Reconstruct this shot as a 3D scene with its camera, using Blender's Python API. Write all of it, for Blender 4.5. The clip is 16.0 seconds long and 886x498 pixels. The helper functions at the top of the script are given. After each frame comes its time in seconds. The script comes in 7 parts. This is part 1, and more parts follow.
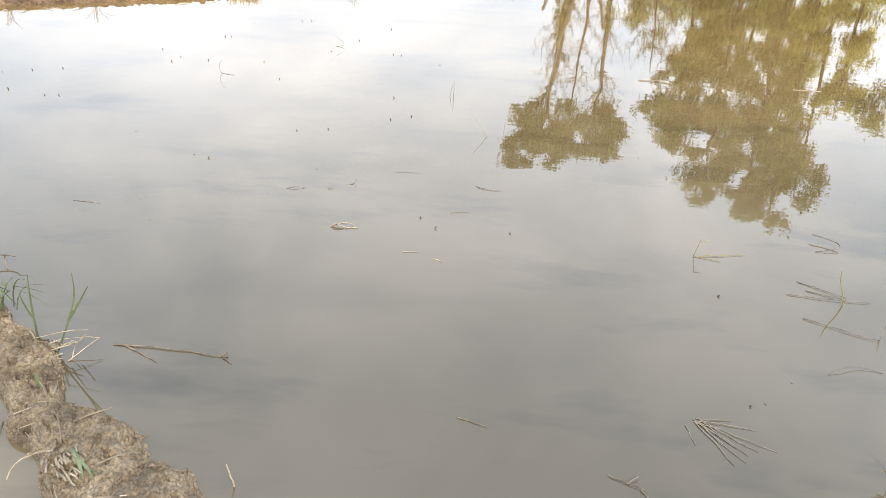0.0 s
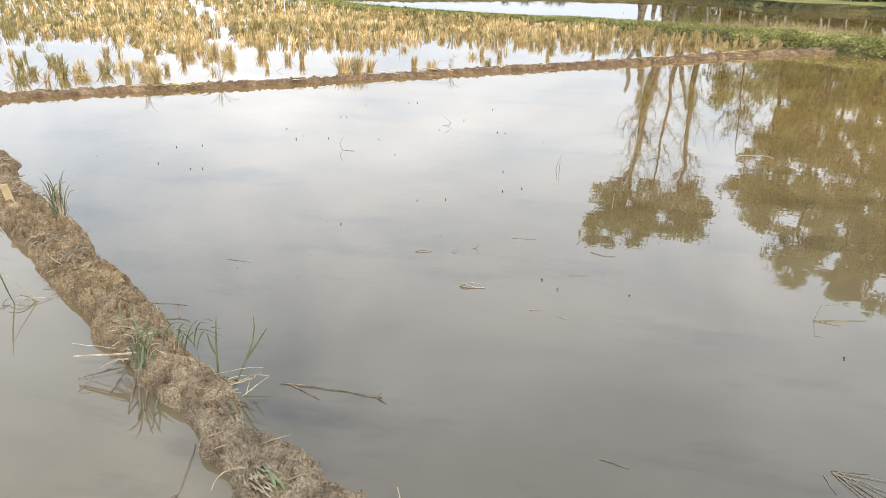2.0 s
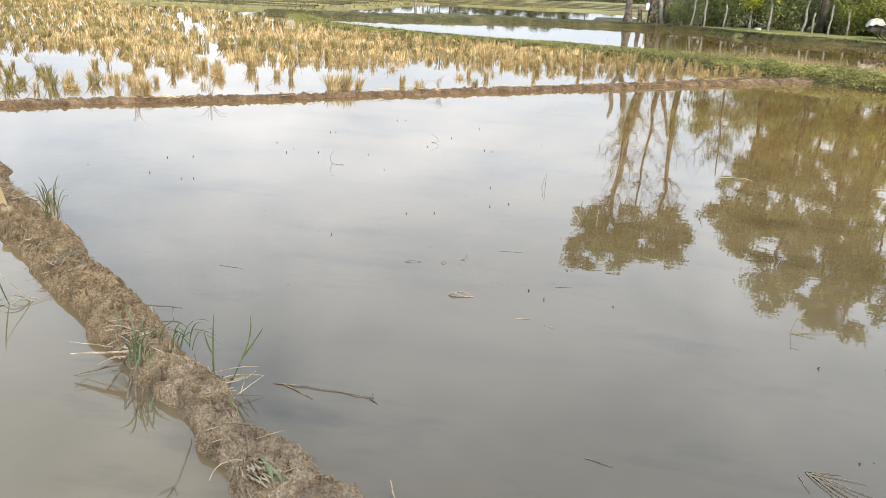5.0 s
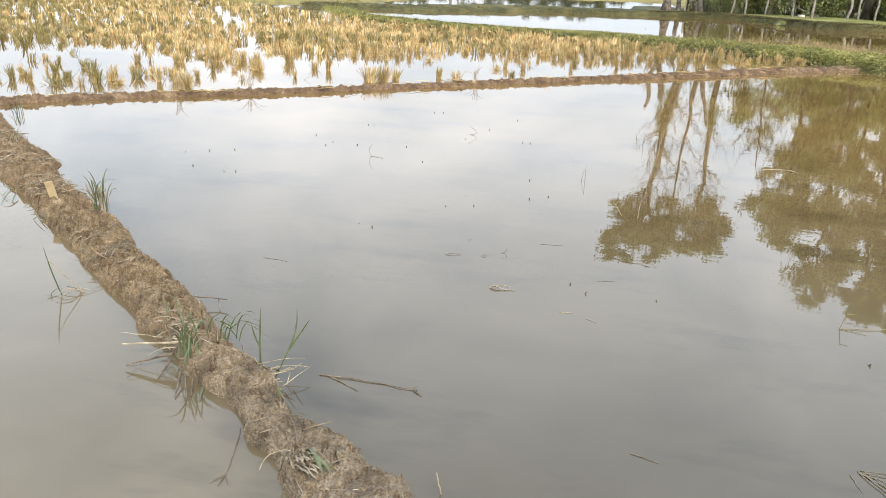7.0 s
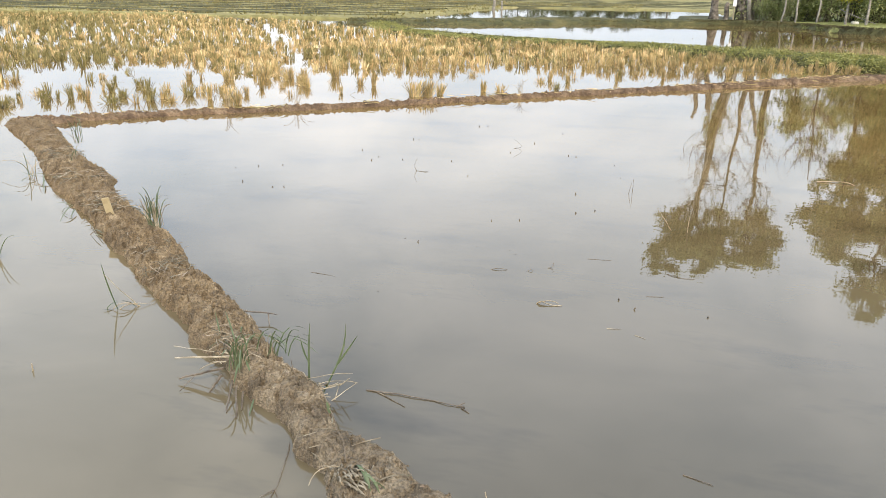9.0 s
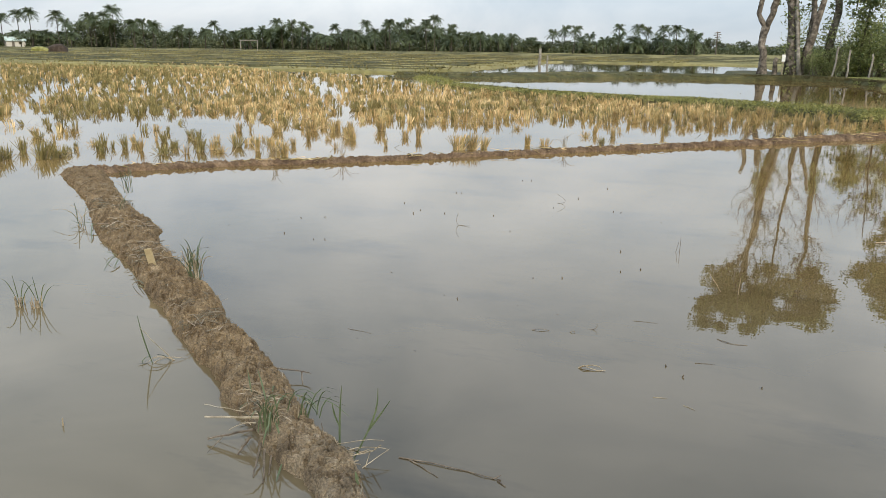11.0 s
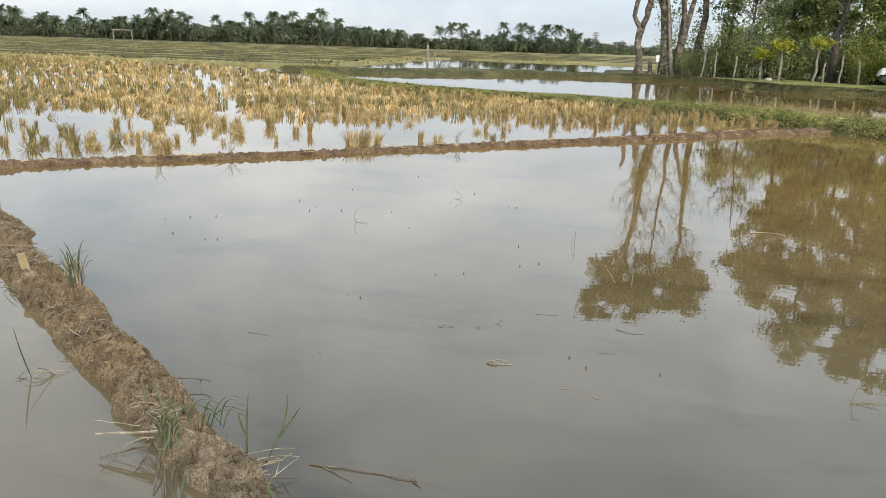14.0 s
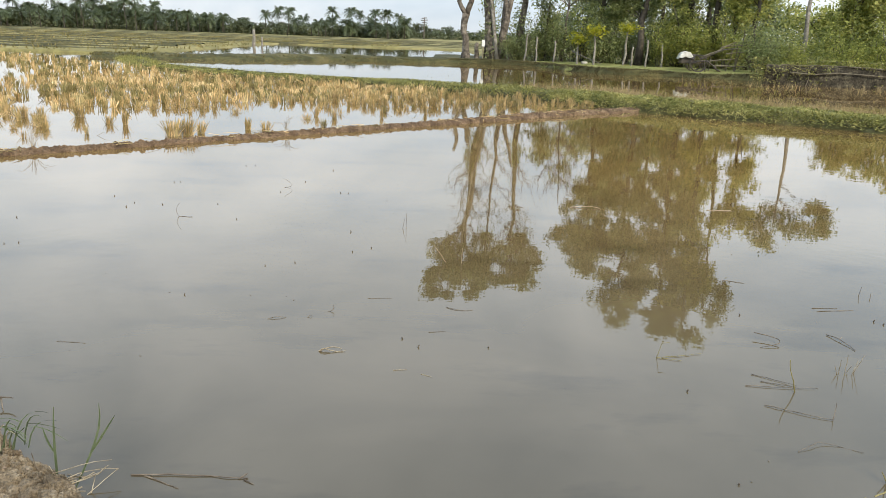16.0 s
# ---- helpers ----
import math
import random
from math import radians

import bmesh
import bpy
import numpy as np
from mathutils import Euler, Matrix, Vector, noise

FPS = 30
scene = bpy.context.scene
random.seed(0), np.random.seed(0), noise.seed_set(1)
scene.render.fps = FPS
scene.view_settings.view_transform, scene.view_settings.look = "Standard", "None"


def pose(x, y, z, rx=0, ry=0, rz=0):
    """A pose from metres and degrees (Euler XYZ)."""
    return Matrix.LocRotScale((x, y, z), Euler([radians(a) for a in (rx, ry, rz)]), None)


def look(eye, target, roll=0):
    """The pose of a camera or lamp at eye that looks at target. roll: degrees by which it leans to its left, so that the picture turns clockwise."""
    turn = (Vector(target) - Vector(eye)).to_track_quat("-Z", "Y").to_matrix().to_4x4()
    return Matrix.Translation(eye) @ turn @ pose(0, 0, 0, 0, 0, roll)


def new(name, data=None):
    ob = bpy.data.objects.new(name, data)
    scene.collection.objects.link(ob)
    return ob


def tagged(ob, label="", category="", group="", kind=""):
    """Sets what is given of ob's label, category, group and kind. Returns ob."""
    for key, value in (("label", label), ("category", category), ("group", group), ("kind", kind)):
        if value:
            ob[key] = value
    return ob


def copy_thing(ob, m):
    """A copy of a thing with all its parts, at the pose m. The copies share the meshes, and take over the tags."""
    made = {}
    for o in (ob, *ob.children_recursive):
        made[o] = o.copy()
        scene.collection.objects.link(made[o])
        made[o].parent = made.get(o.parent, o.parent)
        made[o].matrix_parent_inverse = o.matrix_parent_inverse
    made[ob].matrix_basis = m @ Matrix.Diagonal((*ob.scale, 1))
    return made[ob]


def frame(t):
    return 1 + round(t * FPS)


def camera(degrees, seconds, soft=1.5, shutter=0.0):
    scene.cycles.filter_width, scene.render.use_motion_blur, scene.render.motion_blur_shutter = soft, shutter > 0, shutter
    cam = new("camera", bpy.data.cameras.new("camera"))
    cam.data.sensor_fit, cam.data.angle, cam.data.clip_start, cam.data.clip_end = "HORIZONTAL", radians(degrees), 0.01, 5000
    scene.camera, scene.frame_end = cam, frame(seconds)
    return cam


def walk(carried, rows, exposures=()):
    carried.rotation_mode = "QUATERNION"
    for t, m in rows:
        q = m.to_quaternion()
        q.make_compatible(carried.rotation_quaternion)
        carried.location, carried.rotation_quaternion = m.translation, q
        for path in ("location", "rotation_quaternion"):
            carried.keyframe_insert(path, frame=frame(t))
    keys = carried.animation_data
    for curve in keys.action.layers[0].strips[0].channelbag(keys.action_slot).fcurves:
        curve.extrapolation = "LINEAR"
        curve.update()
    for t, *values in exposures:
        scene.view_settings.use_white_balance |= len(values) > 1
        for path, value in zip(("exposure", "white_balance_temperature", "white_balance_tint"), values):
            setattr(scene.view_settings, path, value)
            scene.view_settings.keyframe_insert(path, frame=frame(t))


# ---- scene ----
cam = camera(62.0, 16.0, soft=0.3)
PATH = [
    (0, (0.464, 0.316, 1.598), (0.381, 2.098, 0.693), 3.0),
    (0.5, (0.467, 0.181, 1.588), (0.298, 1.973, 0.716), 2.0),
    (1, (0.419, 0.101, 1.6), (0.169, 1.901, 0.763), 0.9),
    (1.5, (0.34, 0.056, 1.608), (0.061, 1.875, 0.823), 0.8),
    (2, (0.245, 0.015, 1.614), (-0.06, 1.856, 0.895), 1.2),
    (2.5, (0.215, -0.006, 1.621), (-0.102, 1.852, 0.952), 2.0),
    (3, (0.217, -0.017, 1.624), (-0.094, 1.843, 0.958), 2.2),
    (3.5, (0.235, -0.047, 1.606), (-0.057, 1.817, 0.943), 2.4),
    (4, (0.217, -0.078, 1.601), (-0.043, 1.791, 0.939), 2.8),
    (6.3, (0.224, -0.114, 1.573), (-0.048, 1.749, 0.897), 2.5),
    (6.5, (0.2, -0.109, 1.597), (-0.092, 1.747, 0.912), 2.5),
    (7, (0.179, -0.116, 1.597), (-0.17, 1.729, 0.908), 2.0),
    (7.5, (0.173, -0.118, 1.6), (-0.223, 1.718, 0.911), 1.6),
    (8, (0.175, -0.112, 1.603), (-0.251, 1.717, 0.916), 1.2),
    (8.5, (0.17, -0.113, 1.609), (-0.279, 1.715, 0.931), 0.9),
    (10.8, (0.142, -0.032, 1.612), (-0.428, 1.805, 1.065), 0.8),
    (11, (0.15, -0.003, 1.624), (-0.441, 1.832, 1.092), 0.8),
    (11.5, (0.171, 0.044, 1.622), (-0.449, 1.874, 1.104), 1.2),
    (12, (0.174, 0.055, 1.608), (-0.435, 1.888, 1.09), 1.5),
    (12.5, (0.128, 0.033, 1.625), (-0.425, 1.882, 1.103), 1.6),
    (13, (0.08, 0.013, 1.624), (-0.387, 1.885, 1.099), 1.7),
    (13.5, (0.059, 0.018, 1.623), (-0.322, 1.908, 1.092), 1.8),
    (14, (0.064, 0.032, 1.617), (-0.24, 1.934, 1.081), 2.0),
    (14.5, (0.083, 0.046, 1.615), (-0.135, 1.959, 1.074), 1.9),
    (15, (0.097, 0.056, 1.612), (0.001, 1.977, 1.064), 2.1),
    (15.5, (0.121, 0.052, 1.611), (0.14, 1.974, 1.057), 2.2),
    (16, (0.146, 0.038, 1.613), (0.267, 1.955, 1.055), 2.1),
]
walk(cam, [(t, look(eye, target, roll)) for t, eye, target, roll in PATH],
     [(0, 0.86, 6500, 14), (1.5, 0.78, 6500, 14), (2.0, 0.6, 6500, 13), (2.5, 0.24, 6500, 12), (3.5, 0.3, 6500, 11), (4.2, 0.42, 6500, 12), (6.5, 0.58, 6500, 13), (8.5, 0.55, 6500, 13), (11, -0.06, 6500, 10), (11.7, -0.1, 6500, 10), (12.5, -0.02, 6500, 10), (14.5, 0.1, 6500, 10), (16, 0.18, 6500, 10)])


# ---------------------------------------------------------------- world, sun
SUN_EL, SUN_AZ = radians(41), radians(148)      # azimuth clockwise from +y
world = bpy.data.worlds.new("world")
scene.world = world
world.use_nodes = True
wn, wl = world.node_tree.nodes, world.node_tree.links
wn.clear()
w_out = wn.new("ShaderNodeOutputWorld")
w_bg = wn.new("ShaderNodeBackground")
w_sky = wn.new("ShaderNodeTexSky")
w_sky.sky_type = "NISHITA"
w_sky.sun_disc = False
w_sky.sun_elevation, w_sky.sun_rotation = SUN_EL, SUN_AZ
w_sky.air_density, w_sky.dust_density, w_sky.ozone_density = 1.0, 2.0, 1.5
w_co = wn.new("ShaderNodeTexCoord")
w_map = wn.new("ShaderNodeMapping")
w_map.inputs["Scale"].default_value = (1.0, 1.0, 1.5)
w_noise = wn.new("ShaderNodeTexNoise")
w_noise.inputs["Scale"].default_value = 2.3
w_noise.inputs["Detail"].default_value = 6.0
w_noise.inputs["Roughness"].default_value = 0.55
w_noise.inputs["Distortion"].default_value = 0.4
w_ramp = wn.new("ShaderNodeValToRGB")
w_ramp.color_ramp.elements[0].position = 0.36
w_ramp.color_ramp.elements[0].color = (13.9, 17.5, 21.3, 1)
w_ramp.color_ramp.elements[1].position = 0.62
w_ramp.color_ramp.elements[1].color = (23.4, 25.9, 28.3, 1)
w_mix = wn.new("ShaderNodeMix")
w_mix.data_type = "RGBA"
w_mix.inputs["Factor"].default_value = 0.86
wl.new(w_co.outputs["Generated"], w_map.inputs["Vector"])
wl.new(w_map.outputs["Vector"], w_noise.inputs["Vector"])
wl.new(w_noise.outputs["Fac"], w_ramp.inputs["Fac"])
wl.new(w_sky.outputs["Color"], w_mix.inputs["A"])
wl.new(w_ramp.outputs["Color"], w_mix.inputs["B"])
w_sep = wn.new("ShaderNodeSeparateXYZ")
wl.new(w_co.outputs["Generated"], w_sep.inputs["Vector"])
w_grad = wn.new("ShaderNodeValToRGB")          # an overcast sky is brighter overhead than at the horizon
w_grad.color_ramp.elements[0].position, w_grad.color_ramp.elements[0].color = 0.0, (0.445, 0.405, 0.368, 1)
w_grad.color_ramp.elements[1].position, w_grad.color_ramp.elements[1].color = 1.0, (0.55, 0.61, 0.69, 1)
w_mid = w_grad.color_ramp.elements.new(0.22)
w_mid.color = (0.665, 0.655, 0.64, 1)
wl.new(w_sep.outputs["Z"], w_grad.inputs["Fac"])
w_mul = wn.new("ShaderNodeMix")
w_mul.data_type, w_mul.blend_type = "RGBA", "MULTIPLY"
w_mul.inputs["Factor"].default_value = 1.0
wl.new(w_mix.outputs["Result"], w_mul.inputs["A"])
wl.new(w_grad.outputs["Color"], w_mul.inputs["B"])
wl.new(w_mul.outputs["Result"], w_bg.inputs["Color"])
w_bg.inputs["Strength"].default_value = 0.1
wl.new(w_bg.outputs["Background"], w_out.inputs["Surface"])

sun_data = bpy.data.lights.new("sun", "SUN")
sun_data.energy, sun_data.angle, sun_data.color = 3.7, radians(12), (1.0, 0.89, 0.71)
sun = new("sun", sun_data)
sun.matrix_world = look((60 * math.sin(SUN_AZ), 60 * math.cos(SUN_AZ), 60 * math.tan(SUN_EL)), (0, 0, 0))


# ---------------------------------------------------------------- materials
def material(name, colours, scale=8.0, rough=0.8, bump=0.3, bump_scale=40.0, vary=0.0, island=0.0, spec=0.3, detail=6.0, through_light=0.0, grain=0.0, grain_scale=90.0):
    """A surface whose colour runs through `colours` by noise; vary: lighter and darker by object, island: by loose piece."""
    m = bpy.data.materials.new(name)
    m.use_nodes = True
    n, l = m.node_tree.nodes, m.node_tree.links
    p = n["Principled BSDF"]
    co = n.new("ShaderNodeTexCoord")
    no = n.new("ShaderNodeTexNoise")
    no.inputs["Scale"].default_value, no.inputs["Detail"].default_value = scale, detail
    no.inputs["Roughness"].default_value = 0.62
    l.new(co.outputs["Object"], no.inputs["Vector"])
    ramp = n.new("ShaderNodeValToRGB")
    e = ramp.color_ramp.elements
    k = len(colours)
    e[0].position, e[0].color = 0.3, (*colours[0], 1)
    e[1].position, e[1].color = 0.7, (*colours[-1], 1)
    for i, c in enumerate(colours[1:-1], 1):
        x = e.new(0.3 + 0.4 * i / (k - 1))
        x.color = (*c, 1)
    l.new(no.outputs["Fac"], ramp.inputs["Fac"])
    out = ramp.outputs["Color"]
    if grain:
        ng = n.new("ShaderNodeTexNoise")
        ng.inputs["Scale"].default_value, ng.inputs["Detail"].default_value = grain_scale, 4.0
        l.new(co.outputs["Object"], ng.inputs["Vector"])
        mg = n.new("ShaderNodeMapRange")
        mg.inputs["From Min"].default_value, mg.inputs["From Max"].default_value = 0.3, 0.7
        mg.inputs["To Min"].default_value, mg.inputs["To Max"].default_value = 1 - grain, 1 + grain
        l.new(ng.outputs["Fac"], mg.inputs["Value"])
        hg = n.new("ShaderNodeHueSaturation")
        l.new(mg.outputs["Result"], hg.inputs["Value"])
        l.new(out, hg.inputs["Color"])
        out = hg.outputs["Color"]
    if vary or island:
        hsv = n.new("ShaderNodeHueSaturation")
        geo = n.new("ShaderNodeNewGeometry" if island else "ShaderNodeObjectInfo")
        sock = geo.outputs["Random Per Island"] if island else geo.outputs["Random"]
        mr = n.new("ShaderNodeMapRange")
        a = island or vary
        mr.inputs["To Min"].default_value, mr.inputs["To Max"].default_value = 1 - a, 1 + a
        l.new(sock, mr.inputs["Value"])
        l.new(mr.outputs["Result"], hsv.inputs["Value"])
        mh = n.new("ShaderNodeMapRange")
        mh.inputs["To Min"].default_value, mh.inputs["To Max"].default_value = 0.5 + 0.03 * a, 0.5 - 0.05 * a
        l.new(sock, mh.inputs["Value"])
        l.new(mh.outputs["Result"], hsv.inputs["Hue"])
        l.new(out, hsv.inputs["Color"])
        out = hsv.outputs["Color"]
    l.new(out, p.inputs["Base Color"])
    p.inputs["Roughness"].default_value = rough
    p.inputs["Specular IOR Level"].default_value = spec
    if through_light:
        tr = n.new("ShaderNodeBsdfTranslucent")
        l.new(out, tr.inputs["Color"])
        mx = n.new("ShaderNodeMixShader")
        mx.inputs["Fac"].default_value = through_light
        l.new(p.outputs["BSDF"], mx.inputs[1])
        l.new(tr.outputs["BSDF"], mx.inputs[2])
        l.new(mx.outputs["Shader"], n["Material Output"].inputs["Surface"])
    if bump:
        nb = n.new("ShaderNodeTexNoise")
        nb.inputs["Scale"].default_value, nb.inputs["Detail"].default_value = bump_scale, 8.0
        l.new(co.outputs["Object"], nb.inputs["Vector"])
        b = n.new("ShaderNodeBump")
        b.inputs["Strength"].default_value, b.inputs["Distance"].default_value = bump, 0.02
        l.new(nb.outputs["Fac"], b.inputs["Height"])
        l.new(b.outputs["Normal"], p.inputs["Normal"])
    return m


MUD = material("mud", [(0.080, 0.060, 0.037), (0.145, 0.109, 0.068), (0.210, 0.162, 0.104), (0.30, 0.243, 0.166)], 9.0, 0.85, 1.0, 140.0, detail=13.0, grain=0.44, grain_scale=95.0)
RED_MUD = material("reddish_mud", [(0.045, 0.028, 0.016), (0.092, 0.058, 0.033), (0.150, 0.099, 0.057), (0.23, 0.162, 0.100)], 5.0, 0.85, 1.0, 80.0, detail=10.0, grain=0.45, grain_scale=45.0)


def along_bund(m):
    """The bund's soil: pale grey and dry at one end, damp reddish brown towards the far corner."""
    n, l = m.node_tree.nodes, m.node_tree.links
    p = n["Principled BSDF"]
    old = p.inputs["Base Color"].links[0].from_socket
    co = n.new("ShaderNodeTexCoord")
    run = n.new("ShaderNodeVectorMath")
    run.operation = "DOT_PRODUCT"
    run.inputs[1].default_value = (-0.76, 0.65, 0)
    l.new(co.outputs["Object"], run.inputs[0])
    fac = n.new("ShaderNodeMapRange")
    fac.inputs["From Min"].default_value, fac.inputs["From Max"].default_value = 1.9, 3.6
    l.new(run.outputs["Value"], fac.inputs["Value"])
    tint = n.new("ShaderNodeValToRGB")
    tint.color_ramp.elements[0].color = (1.0, 1.02, 1.05, 1)
    tint.color_ramp.elements[1].color = (1.0, 0.93, 0.82, 1)
    l.new(fac.outputs["Result"], tint.inputs["Fac"])
    mul = n.new("ShaderNodeMix")
    mul.data_type, mul.blend_type = "RGBA", "MULTIPLY"
    mul.inputs["Factor"].default_value = 1.0
    l.new(old, mul.inputs["A"])
    l.new(tint.outputs["Color"], mul.inputs["B"])
    l.new(mul.outputs["Result"], p.inputs["Base Color"])


along_bund(MUD)
FIELD = material("field_soil_and_grass", [(0.10, 0.088, 0.028), (0.17, 0.146, 0.048), (0.27, 0.222, 0.085)], 0.12, 0.95, 0.6, 3.0, grain=0.3, grain_scale=2.5)
STRAW = material("straw", [(0.16, 0.115, 0.042), (0.40, 0.305, 0.125), (0.66, 0.545, 0.29)], 2.2, 0.7, 0, island=0.55)
STRAW_GREEN = material("straw_green", [(0.075, 0.064, 0.022), (0.185, 0.158, 0.056), (0.36, 0.305, 0.13)], 5.0, 0.7, 0, island=0.35)
STRAW_PALE = material("dry_straw", [(0.13, 0.105, 0.065), (0.26, 0.215, 0.14), (0.42, 0.36, 0.25)], 14.0, 0.7, 0, island=0.4)
TWIG = material("wet_twig", [(0.04, 0.03, 0.02), (0.10, 0.078, 0.052), (0.19, 0.155, 0.11)], 18.0, 0.6, 0, island=0.35)
BLADE = material("grass_blade", [(0.042, 0.058, 0.028), (0.072, 0.094, 0.044), (0.12, 0.142, 0.075)], 7.0, 0.5, 0, island=0.3)
WEED = material("weed_leaf", [(0.105, 0.115, 0.028), (0.22, 0.222, 0.060), (0.42, 0.39, 0.135)], 2.0, 0.6, 0, island=0.45, through_light=0.3)
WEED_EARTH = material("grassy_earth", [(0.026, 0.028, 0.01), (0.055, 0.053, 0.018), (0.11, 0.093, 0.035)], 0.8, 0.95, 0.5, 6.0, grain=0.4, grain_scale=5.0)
CRUMB = material("mud_crumb", [(0.06, 0.047, 0.032), (0.13, 0.103, 0.070), (0.23, 0.19, 0.138)], 30.0, 0.9, 0, island=0.35)
FIELD_GRASS = material("field_grass", [(0.10, 0.088, 0.026), (0.175, 0.148, 0.046), (0.29, 0.235, 0.085)], 0.1, 0.8, 0, island=0.35)
STUB = material("pale_cut_stub", [(0.08, 0.065, 0.042), (0.18, 0.15, 0.10), (0.32, 0.28, 0.20)], 14.0, 0.7, 0, island=0.45)
BERM_GRASS = material("berm_grass", [(0.042, 0.042, 0.013), (0.085, 0.078, 0.025), (0.155, 0.132, 0.046)], 0.5, 0.8, 0, island=0.4)
BANK_GRASS = material("bank_grass_blade", [(0.10, 0.115, 0.030), (0.20, 0.212, 0.060), (0.33, 0.32, 0.11)], 0.5, 0.7, 0, island=0.4)
# green turf, darkened further so its colour carries the bunds' shadow lines
SHADED_TURF = material("shaded_turf", [(0.025, 0.025, 0.009), (0.052, 0.048, 0.017), (0.10, 0.085, 0.032)], 0.5, 0.95, 0.6, 5.0, grain=0.4, grain_scale=4.0)
WEED_MAT = material("weed_mat", [(0.07, 0.055, 0.024), (0.125, 0.10, 0.044), (0.20, 0.16, 0.075)], 0.6, 0.7, 0, island=0.4)
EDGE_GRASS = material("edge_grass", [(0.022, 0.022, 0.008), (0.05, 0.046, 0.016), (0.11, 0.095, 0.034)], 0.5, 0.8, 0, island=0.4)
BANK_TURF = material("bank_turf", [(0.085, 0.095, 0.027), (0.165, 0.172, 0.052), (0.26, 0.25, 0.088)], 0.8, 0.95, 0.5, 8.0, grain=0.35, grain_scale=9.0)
DRYWEED = material("dry_weed", [(0.12, 0.095, 0.045), (0.23, 0.18, 0.085), (0.36, 0.29, 0.15)], 2.0, 0.8, 0, island=0.3)
LEAF = material("tree_leaf", [(0.08, 0.11, 0.043), (0.225, 0.268, 0.105), (0.46, 0.48, 0.22)], 0.35, 0.42, 0, island=0.55, spec=0.5, through_light=0.5)
# far woods: distance haze put into the leaf green, greyer and paler
HAZY_WOOD_LEAF = material("hazy_woodland_leaf", [(0.045, 0.06, 0.029), (0.092, 0.11, 0.052), (0.185, 0.195, 0.098)], 0.3, 0.6, 0, island=0.4, through_light=0.3)
LEAF_YELLOW = material("young_leaf", [(0.15, 0.182, 0.045), (0.31, 0.34, 0.09), (0.54, 0.52, 0.17)], 0.8, 0.5, 0, island=0.5, through_light=0.5)
# palm green lifted a little to include the haze
HAZY_PALM_LEAF = material("hazy_palm_leaf", [(0.032, 0.048, 0.02), (0.064, 0.083, 0.034), (0.13, 0.15, 0.064)], 0.4, 0.5, 0, island=0.35, through_light=0.2)
BARK = material("bark", [(0.045, 0.037, 0.028), (0.115, 0.097, 0.077), (0.22, 0.19, 0.155)], 3.0, 0.9, 1.0, 14.0, grain=0.45, grain_scale=6.0)
DARK_BARK = material("dark_bark", [(0.03, 0.026, 0.02), (0.07, 0.06, 0.047), (0.135, 0.115, 0.092)], 3.0, 0.9, 0.8, 18.0, grain=0.4, grain_scale=7.0)
PALM_BARK = material("palm_bark", [(0.035, 0.03, 0.022), (0.065, 0.056, 0.042), (0.11, 0.095, 0.075)], 4.0, 0.9, 0.3, 20.0)
PALE_BARK = material("pale_bark", [(0.12, 0.105, 0.085), (0.22, 0.20, 0.17), (0.37, 0.34, 0.30)], 5.0, 0.9, 0.6, 22.0, grain=0.3, grain_scale=16.0)
WHITE = material("white_sheet", [(0.22, 0.21, 0.17), (0.40, 0.385, 0.33), (0.56, 0.545, 0.49)], 4.0, 0.6, 0.3, 20.0)
PAINTED = material("white_paint", [(0.55, 0.54, 0.50), (0.68, 0.67, 0.63), (0.78, 0.77, 0.74)], 3.0, 0.6, 0.2, 20.0)
WALL = material("dark_wall", [(0.014, 0.012, 0.008), (0.045, 0.038, 0.025), (0.13, 0.112, 0.075)], 3.5, 0.9, 0.9, 9.0, grain=0.5, grain_scale=14.0)
METAL = material("greasy_metal", [(0.03, 0.028, 0.026), (0.06, 0.052, 0.045), (0.13, 0.085, 0.055)], 9.0, 0.6, 0.3, 40.0)


